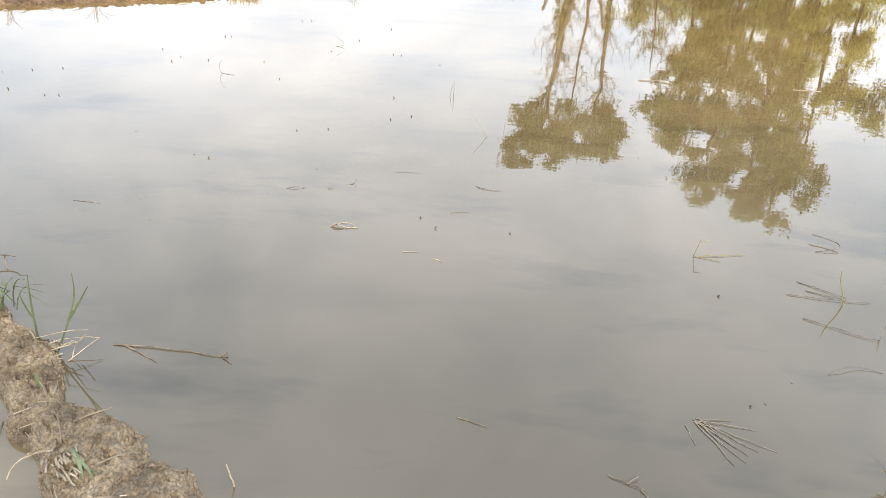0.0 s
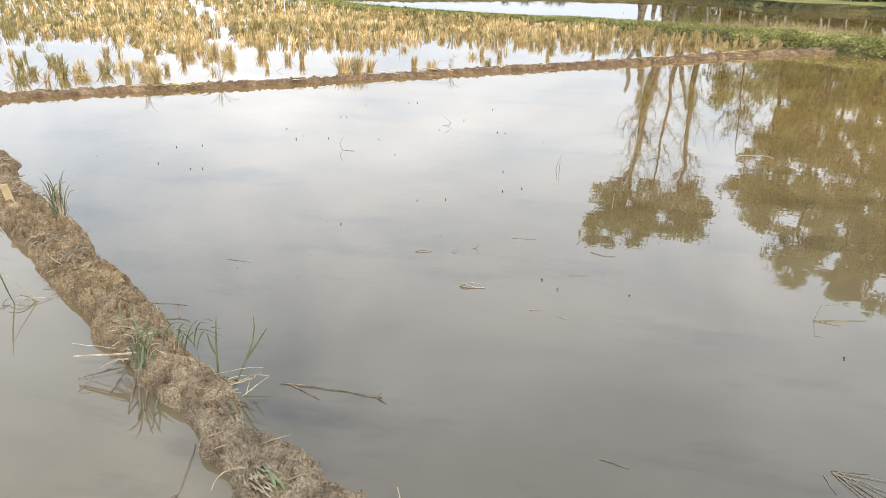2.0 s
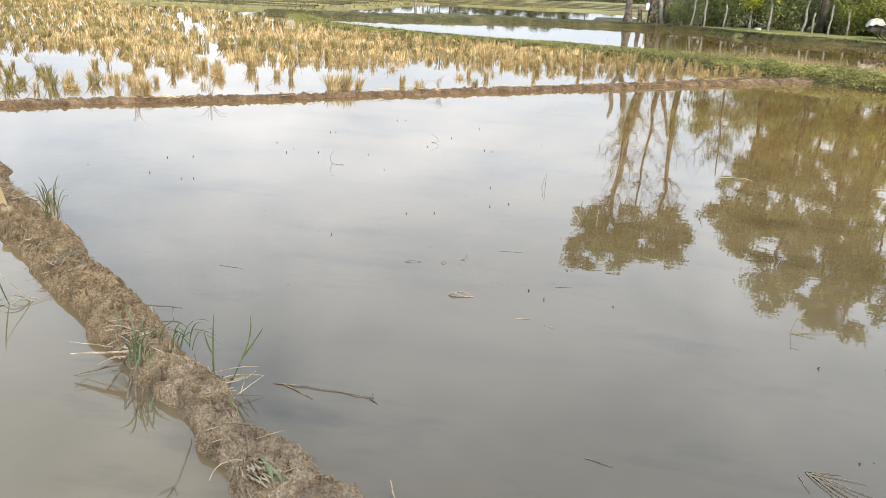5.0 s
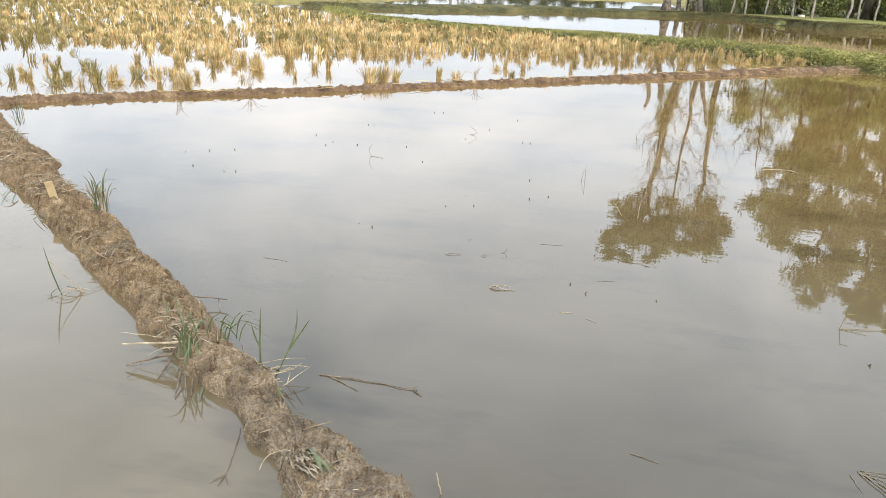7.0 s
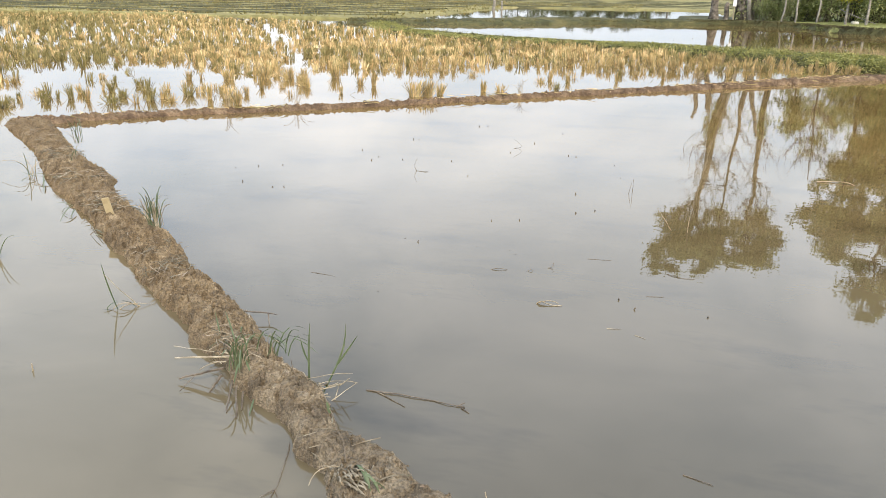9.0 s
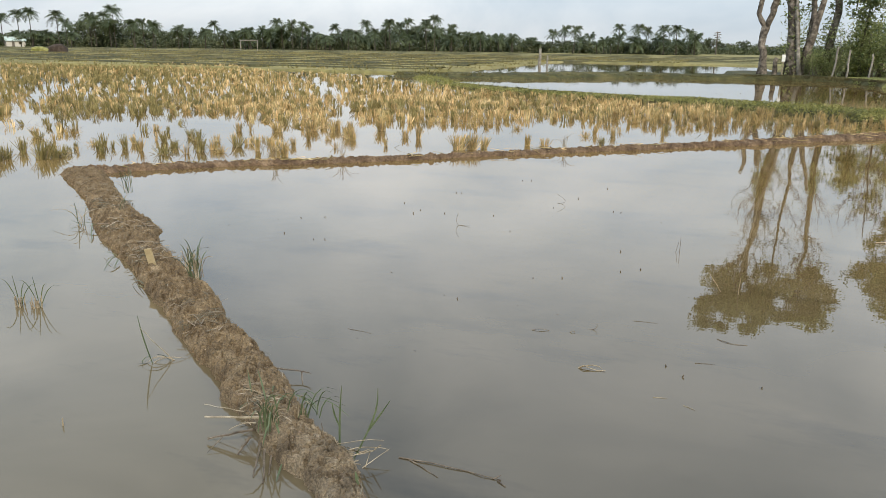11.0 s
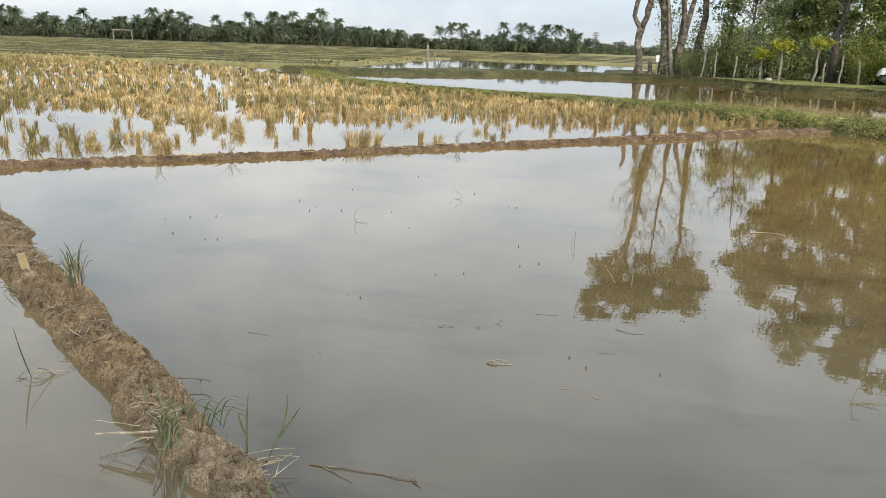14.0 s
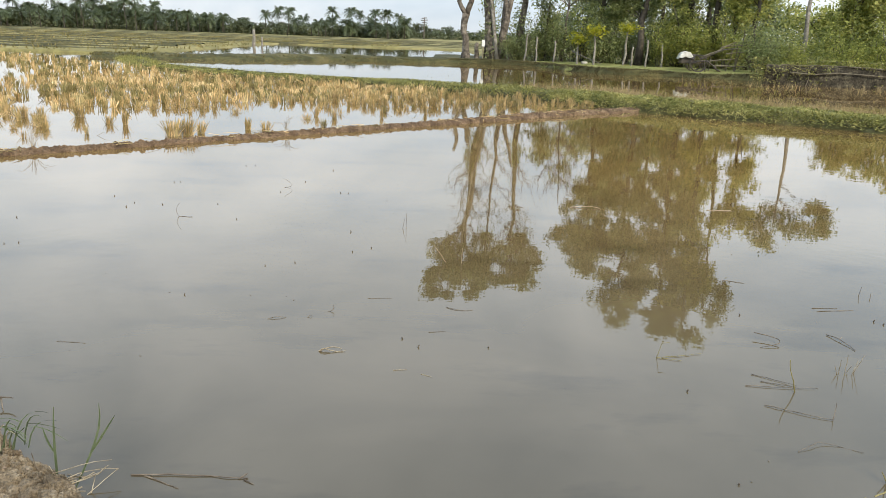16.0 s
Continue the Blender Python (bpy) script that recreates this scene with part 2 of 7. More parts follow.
def water_material():
    m = bpy.data.materials.new("muddy_water")
    m.use_nodes = True
    n, l = m.node_tree.nodes, m.node_tree.links
    p = n["Principled BSDF"]
    co = n.new("ShaderNodeTexCoord")
    no = n.new("ShaderNodeTexNoise")
    no.inputs["Scale"].default_value, no.inputs["Detail"].default_value = 0.8, 5.0
    no.inputs["Distortion"].default_value = 0.6
    l.new(co.outputs["Object"], no.inputs["Vector"])
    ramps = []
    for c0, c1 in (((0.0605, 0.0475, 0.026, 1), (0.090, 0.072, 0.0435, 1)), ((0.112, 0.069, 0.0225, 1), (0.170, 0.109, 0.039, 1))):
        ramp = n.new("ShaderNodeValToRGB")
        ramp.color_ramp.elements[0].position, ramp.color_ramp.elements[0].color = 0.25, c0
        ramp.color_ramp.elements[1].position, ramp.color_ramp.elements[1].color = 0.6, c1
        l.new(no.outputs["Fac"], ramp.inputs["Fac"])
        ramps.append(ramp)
    sep = n.new("ShaderNodeSeparateXYZ")        # brown silt farther out; the grade also paints in sky-grey and tree-mirror tones
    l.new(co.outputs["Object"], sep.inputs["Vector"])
    silt_and_reflection = n.new("ShaderNodeMapRange")
    silt_and_reflection.inputs["From Min"].default_value, silt_and_reflection.inputs["From Max"].default_value = 2.5, 9.5
    l.new(sep.outputs["Y"], silt_and_reflection.inputs["Value"])
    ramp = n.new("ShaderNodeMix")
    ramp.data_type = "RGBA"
    l.new(silt_and_reflection.outputs["Result"], ramp.inputs["Factor"])
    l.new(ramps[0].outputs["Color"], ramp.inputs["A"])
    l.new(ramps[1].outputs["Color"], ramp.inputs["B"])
    n2 = n.new("ShaderNodeTexNoise")
    n2.inputs["Scale"].default_value, n2.inputs["Detail"].default_value = 1.15, 5.0
    n2.inputs["Roughness"].default_value = 0.65
    flat = n.new("ShaderNodeMapping")
    flat.inputs["Rotation"].default_value, flat.inputs["Scale"].default_value = (0, 0, radians(18)), (0.55, 1.5, 1.0)
    l.new(co.outputs["Object"], flat.inputs["Vector"])
    l.new(flat.outputs["Vector"], n2.inputs["Vector"])
    m2 = n.new("ShaderNodeMapRange")
    m2.inputs["From Min"].default_value, m2.inputs["From Max"].default_value = 0.54, 0.70
    m2.inputs["To Min"].default_value, m2.inputs["To Max"].default_value = 1.02, 0.60
    l.new(n2.outputs["Fac"], m2.inputs["Value"])
    across = n.new("ShaderNodeVectorMath")      # more stirred silt in the small paddy; big paddy darkened near, imitating dimmer mirrored sky
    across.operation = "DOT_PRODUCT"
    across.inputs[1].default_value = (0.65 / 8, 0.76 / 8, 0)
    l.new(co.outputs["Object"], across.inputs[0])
    murk_and_dim_sky = n.new("ShaderNodeValToRGB")
    stops = murk_and_dim_sky.color_ramp.elements
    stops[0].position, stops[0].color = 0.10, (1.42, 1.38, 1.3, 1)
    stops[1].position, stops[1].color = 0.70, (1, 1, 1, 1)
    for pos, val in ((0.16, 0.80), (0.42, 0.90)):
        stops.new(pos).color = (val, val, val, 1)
    l.new(across.outputs["Value"], murk_and_dim_sky.inputs["Fac"])
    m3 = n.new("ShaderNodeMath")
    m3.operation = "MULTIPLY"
    l.new(murk_and_dim_sky.outputs["Color"], m3.inputs[0])
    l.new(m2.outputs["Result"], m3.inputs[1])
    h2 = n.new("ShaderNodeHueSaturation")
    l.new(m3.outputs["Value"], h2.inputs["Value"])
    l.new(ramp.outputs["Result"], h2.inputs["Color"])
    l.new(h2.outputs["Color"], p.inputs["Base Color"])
    p.inputs["Roughness"].default_value = 0.0
    p.inputs["IOR"].default_value = 1.5
    nb = n.new("ShaderNodeTexNoise")
    nb.inputs["Scale"].default_value, nb.inputs["Detail"].default_value = 6.0, 1.2
    nb.inputs["Roughness"].default_value = 0.6
    l.new(co.outputs["Object"], nb.inputs["Vector"])
    b = n.new("ShaderNodeBump")
    b.inputs["Strength"].default_value, b.inputs["Distance"].default_value = 0.045, 0.01
    stretch = n.new("ShaderNodeMapping")        # fine wrinkles, longer across the breeze than along it
    stretch.inputs["Scale"].default_value = (14.0, 30.0, 1.0)
    l.new(co.outputs["Object"], stretch.inputs["Vector"])
    nw = n.new("ShaderNodeTexNoise")
    nw.inputs["Scale"].default_value, nw.inputs["Detail"].default_value = 1.0, 1.0
    l.new(stretch.outputs["Vector"], nw.inputs["Vector"])
    mixed = n.new("ShaderNodeMath")
    mixed.operation = "MULTIPLY_ADD"
    mixed.inputs[1].default_value = 0.17
    l.new(nw.outputs["Fac"], mixed.inputs[0])
    l.new(nb.outputs["Fac"], mixed.inputs[2])
    l.new(mixed.outputs["Value"], b.inputs["Height"])
    l.new(b.outputs["Normal"], p.inputs["Normal"])
    return m


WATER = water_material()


# ---------------------------------------------------------------- mesh helpers
def mesh_object(name, verts, faces, mat, parent=None, label="", smooth=False):
    me = bpy.data.meshes.new(name)
    me.from_pydata(verts, [], faces)
    me.materials.append(mat)
    if smooth:
        me.polygons.foreach_set("use_smooth", [True] * len(me.polygons))
    me.update()
    ob = new(name, me)
    if parent:
        ob.parent = parent
    if label:
        ob["label"] = label
    return ob


def part(name, geo, mat, parent, label="", smooth=False):
    return mesh_object(name, geo[0], geo[1], mat, parent, label, smooth)


def thing(name, label, category, group="", kind="", at=None):
    ob = new(name)
    ob.empty_display_size = 0.1
    if at is not None:
        ob.matrix_basis = at
    return tagged(ob, label, category, group, kind)


def join(*geos):
    verts, faces = [], []
    for v, f in geos:
        k = len(verts)
        verts += [tuple(p) for p in v]
        faces += [tuple(i + k for i in q) for q in f]
    return verts, faces


def tubes(paths, radii, sides=3):
    """Round rods along paths (N, K, 3) with radii (N, K), their ends closed."""
    P = np.asarray(paths, float)
    R = np.asarray(radii, float)
    n, k, _ = P.shape
    T = np.gradient(P, axis=1)
    T /= np.linalg.norm(T, axis=2, keepdims=True) + 1e-9
    ref = np.where(np.abs(T[..., 2:3]) > 0.9, np.array([1.0, 0, 0]), np.array([0, 0, 1.0]))
    U = np.cross(T, ref)
    U /= np.linalg.norm(U, axis=2, keepdims=True) + 1e-9
    V = np.cross(T, U)
    a = np.arange(sides) * 2 * np.pi / sides
    ring = P[:, :, None] + R[:, :, None, None] * (np.cos(a)[None, None, :, None] * U[:, :, None] + np.sin(a)[None, None, :, None] * V[:, :, None])
    verts = ring.reshape(-1, 3)
    base = (np.arange(n) * k * sides)[:, None, None]
    i = np.arange(k - 1)[None, :, None] * sides
    j = np.arange(sides)[None, None, :]
    j2 = (j + 1) % sides
    q = np.stack([base + i + j, base + i + j2, base + i + sides + j2, base + i + sides + j], -1).reshape(-1, 4)
    faces = [tuple(x) for x in q.tolist()]
    for b in range(n):
        o = b * k * sides
        faces.append(tuple(range(o + sides - 1, o - 1, -1)))
        faces.append(tuple(range(o + (k - 1) * sides, o + k * sides)))
    return verts.tolist(), faces


def blades(paths, widths, side):
    """Leaf strips along paths (N, K, 3); widths (N, K); side (N, 3) is the way across."""
    P = np.asarray(paths, float)
    W = np.asarray(widths, float)[..., None]
    S = np.asarray(side, float)[:, None]
    n, k, _ = P.shape
    verts = np.stack([P - S * W / 2, P + S * W / 2], 2).reshape(-1, 3)
    base = (np.arange(n) * k * 2)[:, None]
    i = np.arange(k - 1)[None] * 2
    q = np.stack([base + i, base + i + 1, base + i + 3, base + i + 2], -1).reshape(-1, 4)
    return verts.tolist(), [tuple(x) for x in q.tolist()]


def leaves(centres, size, rng, flat=0.5, long=1.0):
    """Small folded leaves (two triangles each) at centres, with mixed directions."""
    C = np.asarray(centres, float)
    n = len(C)
    d = rng.normal(size=(n, 3))
    d[:, 2] *= flat
    d /= np.linalg.norm(d, axis=1, keepdims=True) + 1e-9
    e = np.cross(d, rng.normal(size=(n, 3)) * 0.5 + np.array([0, 0, 1.0]))
    e /= np.linalg.norm(e, axis=1, keepdims=True) + 1e-9
    s = (size * rng.uniform(0.6, 1.4, n))[:, None]
    up = np.cross(d, e) * s * 0.15
    v = np.stack([C - d * s * long, C + e * s * 0.45 + up, C + d * s * long - np.array([0, 0, 1.0]) * s * 0.25, C - e * s * 0.45 + up], 1).reshape(-1, 3)
    o = np.arange(n)[:, None] * 4
    f = np.concatenate([o + [0, 1, 2], o + [0, 2, 3]], 0)
    return v.tolist(), [tuple(x) for x in f.tolist()]


def fbm(x, y, z=0.0, octaves=4):
    v, a, s = 0.0, 0.5, 1.0
    for _ in range(octaves):
        v += a * noise.noise((x * s, y * s, z))
        a, s = a * 0.5, s * 2.1
    return v


def smooth_line(points, step):
    """Points along a line through the given ones (x, y, then any other values), about `step` apart."""
    p = np.array(points, float)
    seg = np.linalg.norm(np.diff(p[:, :2], axis=0), axis=1)
    s = np.concatenate([[0], np.cumsum(seg)])
    t = np.arange(0, s[-1], step)
    fine = np.stack([np.interp(t, s, p[:, i]) for i in range(p.shape[1])], 1)
    k = max(3, int(min(seg) / step * 0.5)) | 1
    pad = k // 2
    ext = np.concatenate([2 * fine[0] - fine[pad:0:-1], fine, 2 * fine[-1] - fine[-2:-pad - 2:-1]])
    ker = np.ones(k) / k
    return np.stack([np.convolve(ext[:, i], ker, "valid") for i in range(p.shape[1])], 1)


def mound(name, points, step, across, lump, clod, mat, label, seed, edge=0.25, foot=-0.12, power=3.0):
    """A ridge of earth. points: x, y, width at the water, height."""
    line = smooth_line(points, step)
    d = np.gradient(line[:, :2], axis=0)
    d /= np.linalg.norm(d, axis=1, keepdims=True)
    nrm = np.stack([d[:, 1], -d[:, 0]], 1)
    verts, faces = [], []
    us = np.linspace(-1, 1, across)
    for i, (x, y, w, h) in enumerate(line):
        s = i * step
        el = 1 + edge * 2.0 * fbm(s / lump, 3.1 + seed, seed, 3)
        er = 1 + edge * 2.0 * fbm(s / lump, 9.7 + seed, seed + 4, 3)
        for u in us:
            ww = (er if u > 0 else el) * w * 0.62
            o = u * ww
            px, py = x + nrm[i, 0] * o, y + nrm[i, 1] * o
            prof = 1 - abs(u) ** power
            z = foot + (h * (1 + 0.5 * fbm(px / lump * 1.2, py / lump * 1.2, seed + 2.0, 2)) - foot) * prof
            cl = 0.0
            if clod:
                dist = noise.voronoi((px / clod, py / clod, seed))[0]
                cl = clod * (0.42 * (0.45 - dist[0]) + 0.45 * fbm(px / clod * 1.7, py / clod * 1.7, seed, 4))
                cl *= min(1.0, 3 * prof)
            if clod and step < 0.05:
                crumb = noise.voronoi((px * 26, py * 26, z * 20))[0][0]
                cl += 0.034 * fbm(px * 22, py * 22, seed, 4) + 0.026 * (0.4 - crumb) + 0.016 * max(0.0, noise.noise((px * 75, py * 75, z * 75)))
            q = clod * 0.6 * fbm(px / clod * 1.1 + 40, py / clod * 1.1, z / clod, 3) * (1 - 0.5 * prof)
            verts.append((px + nrm[i, 0] * q, py + nrm[i, 1] * q, z + cl))
    a = across
    for i in range(len(line) - 1):
        for j in range(a - 1):
            faces.append((i * a + j, i * a + j + 1, i * a + a + j + 1, i * a + a + j))
    ob = mesh_object(name, verts, faces, mat, smooth=step > 0.02)
    return tagged(ob, label, "bund", "paddy bunds", "structure")


# ---------------------------------------------------------------- ground and water
BANK = [(2.4, 46.2), (3.1, 45.4), (6.0, 45.2), (8.0, 44.0), (9.0, 38.6), (11.1, 37.0), (13.3, 36.7), (15.4, 35.9), (17.2, 35.0), (18.2, 33.2), (22.6, 33.2), (60, 33)]
FAR_EDGE = [(-400, 30), (-75, 34), (-45, 40), (-33, 41.5), (-21, 41.5), (-14.5, 41), (-13.5, 86), (-6, 84), (5.5, 83), (8, 70)]


def land(x, y):
    """Metres of dry land behind the water's edge."""
    if -84 < x < -50 and 57.5 < y + 0.12 * (x + 60) < 62.5:
        return -1.0
    if -37 < x < -27 and 43.4 < y < 49 - 0.2 * abs(x + 31):
        return -1.0
    if x > 2.4:
        yb = np.interp(x, [p[0] for p in BANK], [p[1] for p in BANK])
        if x < 7 and y > 50:
            return min(y - 83, 30.0) if y > 60 else min(y - yb, 56 - y)
        return y - yb
    yb = np.interp(x, [p[0] for p in FAR_EDGE], [p[1] for p in FAR_EDGE])
    return y - yb


def ground_height(x, y):
    d = land(x, y)
    t = min(1.0, max(0.0, d / 0.7 + 0.4))
    top = (0.26 if (x > 2.4 and y < 60) else 0.12) + 0.10 * noise.noise((x * 0.3, y * 0.3, 2.0))
    return -0.22 + (top + 0.22) * t * t * (3 - 2 * t)


gx = np.concatenate([[-3000, -1500, -800, -450], np.arange(-260, -64, 8), np.arange(-64, 1.5, 0.8), np.arange(1.5, 22, 0.35), np.arange(22, 64, 0.8), np.arange(64, 260, 8), [450, 800, 1500, 3000]])
gy = np.concatenate([[-3000, -1200, -500, -200, -90, -40, -15, 0, 15], np.arange(27, 33, 0.8), np.arange(33, 48, 0.35), np.arange(48, 100, 0.8), np.arange(100, 190, 1.1), [205, 230, 270, 330, 420, 600, 900, 1500, 3000]])
gv = [(x, y, ground_height(x, y)) for y in gy for x in gx]
nx = len(gx)
gf = [(j * nx + i, j * nx + i + 1, j * nx + nx + i + 1, j * nx + nx + i) for j in range(len(gy) - 1) for i in range(nx - 1)]
ground = mesh_object("ground", gv, gf, FIELD, smooth=True)
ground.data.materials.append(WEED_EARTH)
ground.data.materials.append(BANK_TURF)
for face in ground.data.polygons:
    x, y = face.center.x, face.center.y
    if 2.0 < x < 40 and 30 < y < 56:            # the grove's bank: darker grassy earth down its edge, lighter short turf on top
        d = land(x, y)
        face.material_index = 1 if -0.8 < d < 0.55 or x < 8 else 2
tagged(ground, "flat harvested fields of dry yellow-green grass with low bunds", "ground", kind="structure")

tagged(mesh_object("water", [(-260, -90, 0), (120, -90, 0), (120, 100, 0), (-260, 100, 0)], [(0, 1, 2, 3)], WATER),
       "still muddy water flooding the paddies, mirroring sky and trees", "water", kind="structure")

# bund beside the camera: straight, from behind the camera to the far corner
D_NEAR, N_NEAR = (-0.76, 0.65), (0.65, 0.76)


def near(s, o=0.0):
    """A place s metres along the near bund, o metres to its right."""
    return (s * D_NEAR[0] + (1.03 + o) * N_NEAR[0], s * D_NEAR[1] + (1.03 + o) * N_NEAR[1])


# metres along the bund, then its edge on either side: slumped lobes and necks
NEAR_SHAPE = [(-7, -0.16, 0.16), (0.6, -0.15, 0.15), (1.3, -0.15, 0.15), (1.45, -0.15, 0.20), (1.57, -0.15, 0.13), (1.7, -0.135, 0.18), (1.83, -0.09, 0.135), (1.97, -0.14, 0.05), (2.07, -0.08, 0.07), (2.25, -0.08, 0.14), (2.45, -0.12, 0.14), (2.58, -0.135, 0.09),
              (2.75, -0.11, 0.12), (3.0, -0.135, 0.135), (3.13, -0.17, 0.155), (3.27, -0.11, 0.135), (3.6, -0.15, 0.174), (4.05, -0.158, 0.13), (4.5, -0.147, 0.195), (5.0, -0.175, 0.17), (5.5, -0.165, 0.13), (6.0, -0.19, 0.11), (6.65, -0.25, 0.24), (7.15, -0.23, 0.17), (8.4, -0.15, 0.175), (10.3, -0.25, 0.25)]


def near_bund():
    """Hand-piled mud: steep crumbling sides, a flat lumpy top, clods and crumbs at three sizes."""
    S = np.concatenate([np.arange(-7, 0.9, 0.07), np.arange(0.9, 5.0, 0.0085), np.arange(5.0, 10.3, 0.0125)])
    key = np.array(NEAR_SHAPE)
    us = np.linspace(-1, 1, 58)
    us = np.sign(us) * np.abs(us) ** 0.8
    verts = []
    for a in S:
        l, r = np.interp(a, key[:, 0], key[:, 1]) / 0.88, np.interp(a, key[:, 0], key[:, 2]) / 0.80
        l *= 1 + 0.22 * fbm(a * 5.0, 3.1, 1.0, 3)
        r *= 1 + 0.22 * fbm(a * 5.0, 9.7, 5.0, 3)
        h = np.interp(a, [-7, 1.5, 2.4, 3.2, 7, 10.3], [0.09, 0.085, 0.085, 0.10, 0.115, 0.08]) * (1 + 0.35 * fbm(a * 2.6, 7.0, 2.0, 2))
        for u in us:
            o = -u * l if u < 0 else u * r
            px, py = near(a, o)
            prof = 1 - abs(u) ** 5
            z = -0.09 + (h + 0.09) * prof
            k = min(1.0, 2.5 * prof)
            lump = 0.030 * fbm(px * 7, py * 7, 3.0, 2)
            cell = noise.voronoi((px * 13 + 0.5 * noise.noise((px * 9, py * 9, 0)), py * 13, z * 9))[0]
            clod = 0.009 * (0.5 - cell[0]) - 0.013 * max(0.0, 0.12 - (cell[1] - cell[0])) / 0.12
            fine = noise.voronoi((px * 42, py * 42, z * 40))[0][0]
            pit = max(0.0, noise.noise((px * 34, py * 34, z * 20 + 7.0)) - 0.22)
            crumb = 0.015 * (0.42 - fine) + 0.013 * fbm(px * 24, py * 24, 1.0, 4) - 0.11 * pit
            rough = float(np.interp(a, [1.5, 2.6, 3.5], [1.0, 1.25, 2.0]))
            out = (0.040 * fbm(px * 12 + 40, py * 12, z * 9, 4) + 0.016 * (0.4 - fine)) * (1 - 0.6 * prof)
            qx, qy = near(a, o + out)
            verts.append((qx, qy, z + k * (lump + rough * (clod + crumb))))
    n = len(us)
    faces = [(i * n + j, i * n + j + 1, i * n + n + j + 1, i * n + n + j) for i in range(len(S) - 1) for j in range(n - 1)]
    ob = mesh_object("bund_near", verts, faces, MUD)
    return tagged(ob, "narrow hand-piled bund of brown mud clods with straw and grass on it", "bund", "paddy bunds", "structure")


near_bund()
mound("bund_far", [(-7.15, 7.35, 0.40, 0.07), (-6.3, 8.2, 0.30, 0.065), (-5.6, 8.75, 0.25, 0.06), (-4.3, 9.62, 0.24, 0.065), (-3.0, 10.72, 0.24, 0.06), (-1.45, 12.0, 0.25, 0.065), (0.3, 13.42, 0.27, 0.07),
                   (1.4, 14.3, 0.32, 0.08), (3.7, 16.35, 0.42, 0.09), (6.2, 18.0, 0.5, 0.09)], 0.017, 28, 0.33, 0.10, RED_MUD,
      "thin low bund of reddish brown mud between two paddies", 8, edge=0.4)
GREEN_LINE = [(34, -5.7, 1.9, 0.24), (16.17, 10.02, 1.8, 0.24), (10.57, 15.12, 1.75, 0.24), (7.77, 17.17, 1.65, 0.24), (6.25, 18.28, 1.5, 0.23), (4.7, 20.27, 1.25, 0.21), (2.5, 22.2, 1.0, 0.18), (0.2, 23.9, 1.0, 0.18), (-2.3, 24.8, 0.95, 0.17), (-5.6, 26.8, 0.85, 0.13), (-10, 31.2, 0.7, 0.09), (-12.8, 37, 0.6, 0.06)]
mound("bund_green", GREEN_LINE, 0.10, 16, 1.2, 0.3, WEED_EARTH, "broad earth bund overgrown with low green weeds", 13)
BERM = [(-15, 38.6, 2.2, 0.16), (-9.2, 39.6, 2.4, 0.24), (-6.6, 42.6, 2.6, 0.28), (-3.6, 45.4, 2.4, 0.28), (0, 45.7, 2.2, 0.26), (3.4, 46.6, 2.2, 0.26)]
mound("berm", BERM, 0.2, 12, 1.5, 0.3, WEED_EARTH, "low grassy earth berm between two flooded paddies", 17)


# ---------------------------------------------------------------- rice stubble
EYE = (0.15, 0.0)
D_FAR, N_FAR, P_FAR = (0.774, 0.633), (-0.633, 0.774), (-6.3, 8.4)


def far(a, b):
    """A place a metres along the far bund and b metres behind it."""
    return P_FAR[0] + a * D_FAR[0] + b * N_FAR[0], P_FAR[1] + a * D_FAR[1] + b * N_FAR[1]


def stalk_paths(rng, n, spread, low, high, lean, droop=0.0, k=3):
    """n bent stalks rising from a tuft's foot."""
    ang = rng.uniform(0, 2 * np.pi, n)
    rad = spread * np.sqrt(rng.uniform(0, 1, n))
    base = np.stack([rad * np.cos(ang), rad * np.sin(ang), np.full(n, -0.03)], 1)
    a2 = ang + rng.normal(0, 0.8, n)
    ln = rng.uniform(low, high, n)
    le = np.abs(rng.normal(0, lean, n)) + 0.75 * (rng.uniform(0, 1, n) < 0.09) * rng.uniform(0.3, 1, n)
    out = np.stack([np.cos(a2), np.sin(a2), np.zeros(n)], 1)
    t = np.linspace(0, 1, k)[None, :, None]
    rise = np.array([0, 0, 1.0]) * np.cos(le)[:, None]
    p = base[:, None] + ln[:, None, None] * t * (rise[:, None] + out[:, None] * np.sin(le)[:, None, None])
    bend = (t ** 2) * (ln * rng.uniform(0, 1, n) * (0.15 + droop))[:, None, None]
    p = p + bend * out[:, None] - np.array([0, 0, 1.0]) * bend * (0.35 + droop)
    return p


def stubble_mesh(seed, n, spread, low, high, lean):
    rng = np.random.default_rng(seed)
    p = stalk_paths(rng, n, spread, low, high, lean)
    st = tubes(p, np.tile([0.0060, 0.0054, 0.0042], (n, 1)) * rng.uniform(0.7, 1.3, (n, 1)), 3)
    m = max(4, n // 3)
    q = stalk_paths(rng, m, spread, low * 0.8, high * 1.15, 0.34, 0.5, 4)
    a = rng.uniform(0, 2 * np.pi, m)
    lf = blades(q, np.tile([0.008, 0.009, 0.006, 0.001], (m, 1)), np.stack([np.cos(a), np.sin(a), 0 * a], 1))
    return st, lf


KINDS = []
for i, (n, sp, lo, hi, le) in enumerate([(30, 0.045, 0.15, 0.24, 0.07), (38, 0.055, 0.17, 0.28, 0.09), (20, 0.035, 0.12, 0.20, 0.07), (96, 0.14, 0.20, 0.38, 0.19), (40, 0.08, 0.12, 0.24, 0.45), (54, 0.08, 0.15, 0.29, 0.13)]):
    KINDS.append(stubble_mesh(50 + i, n, sp, lo, hi, le))


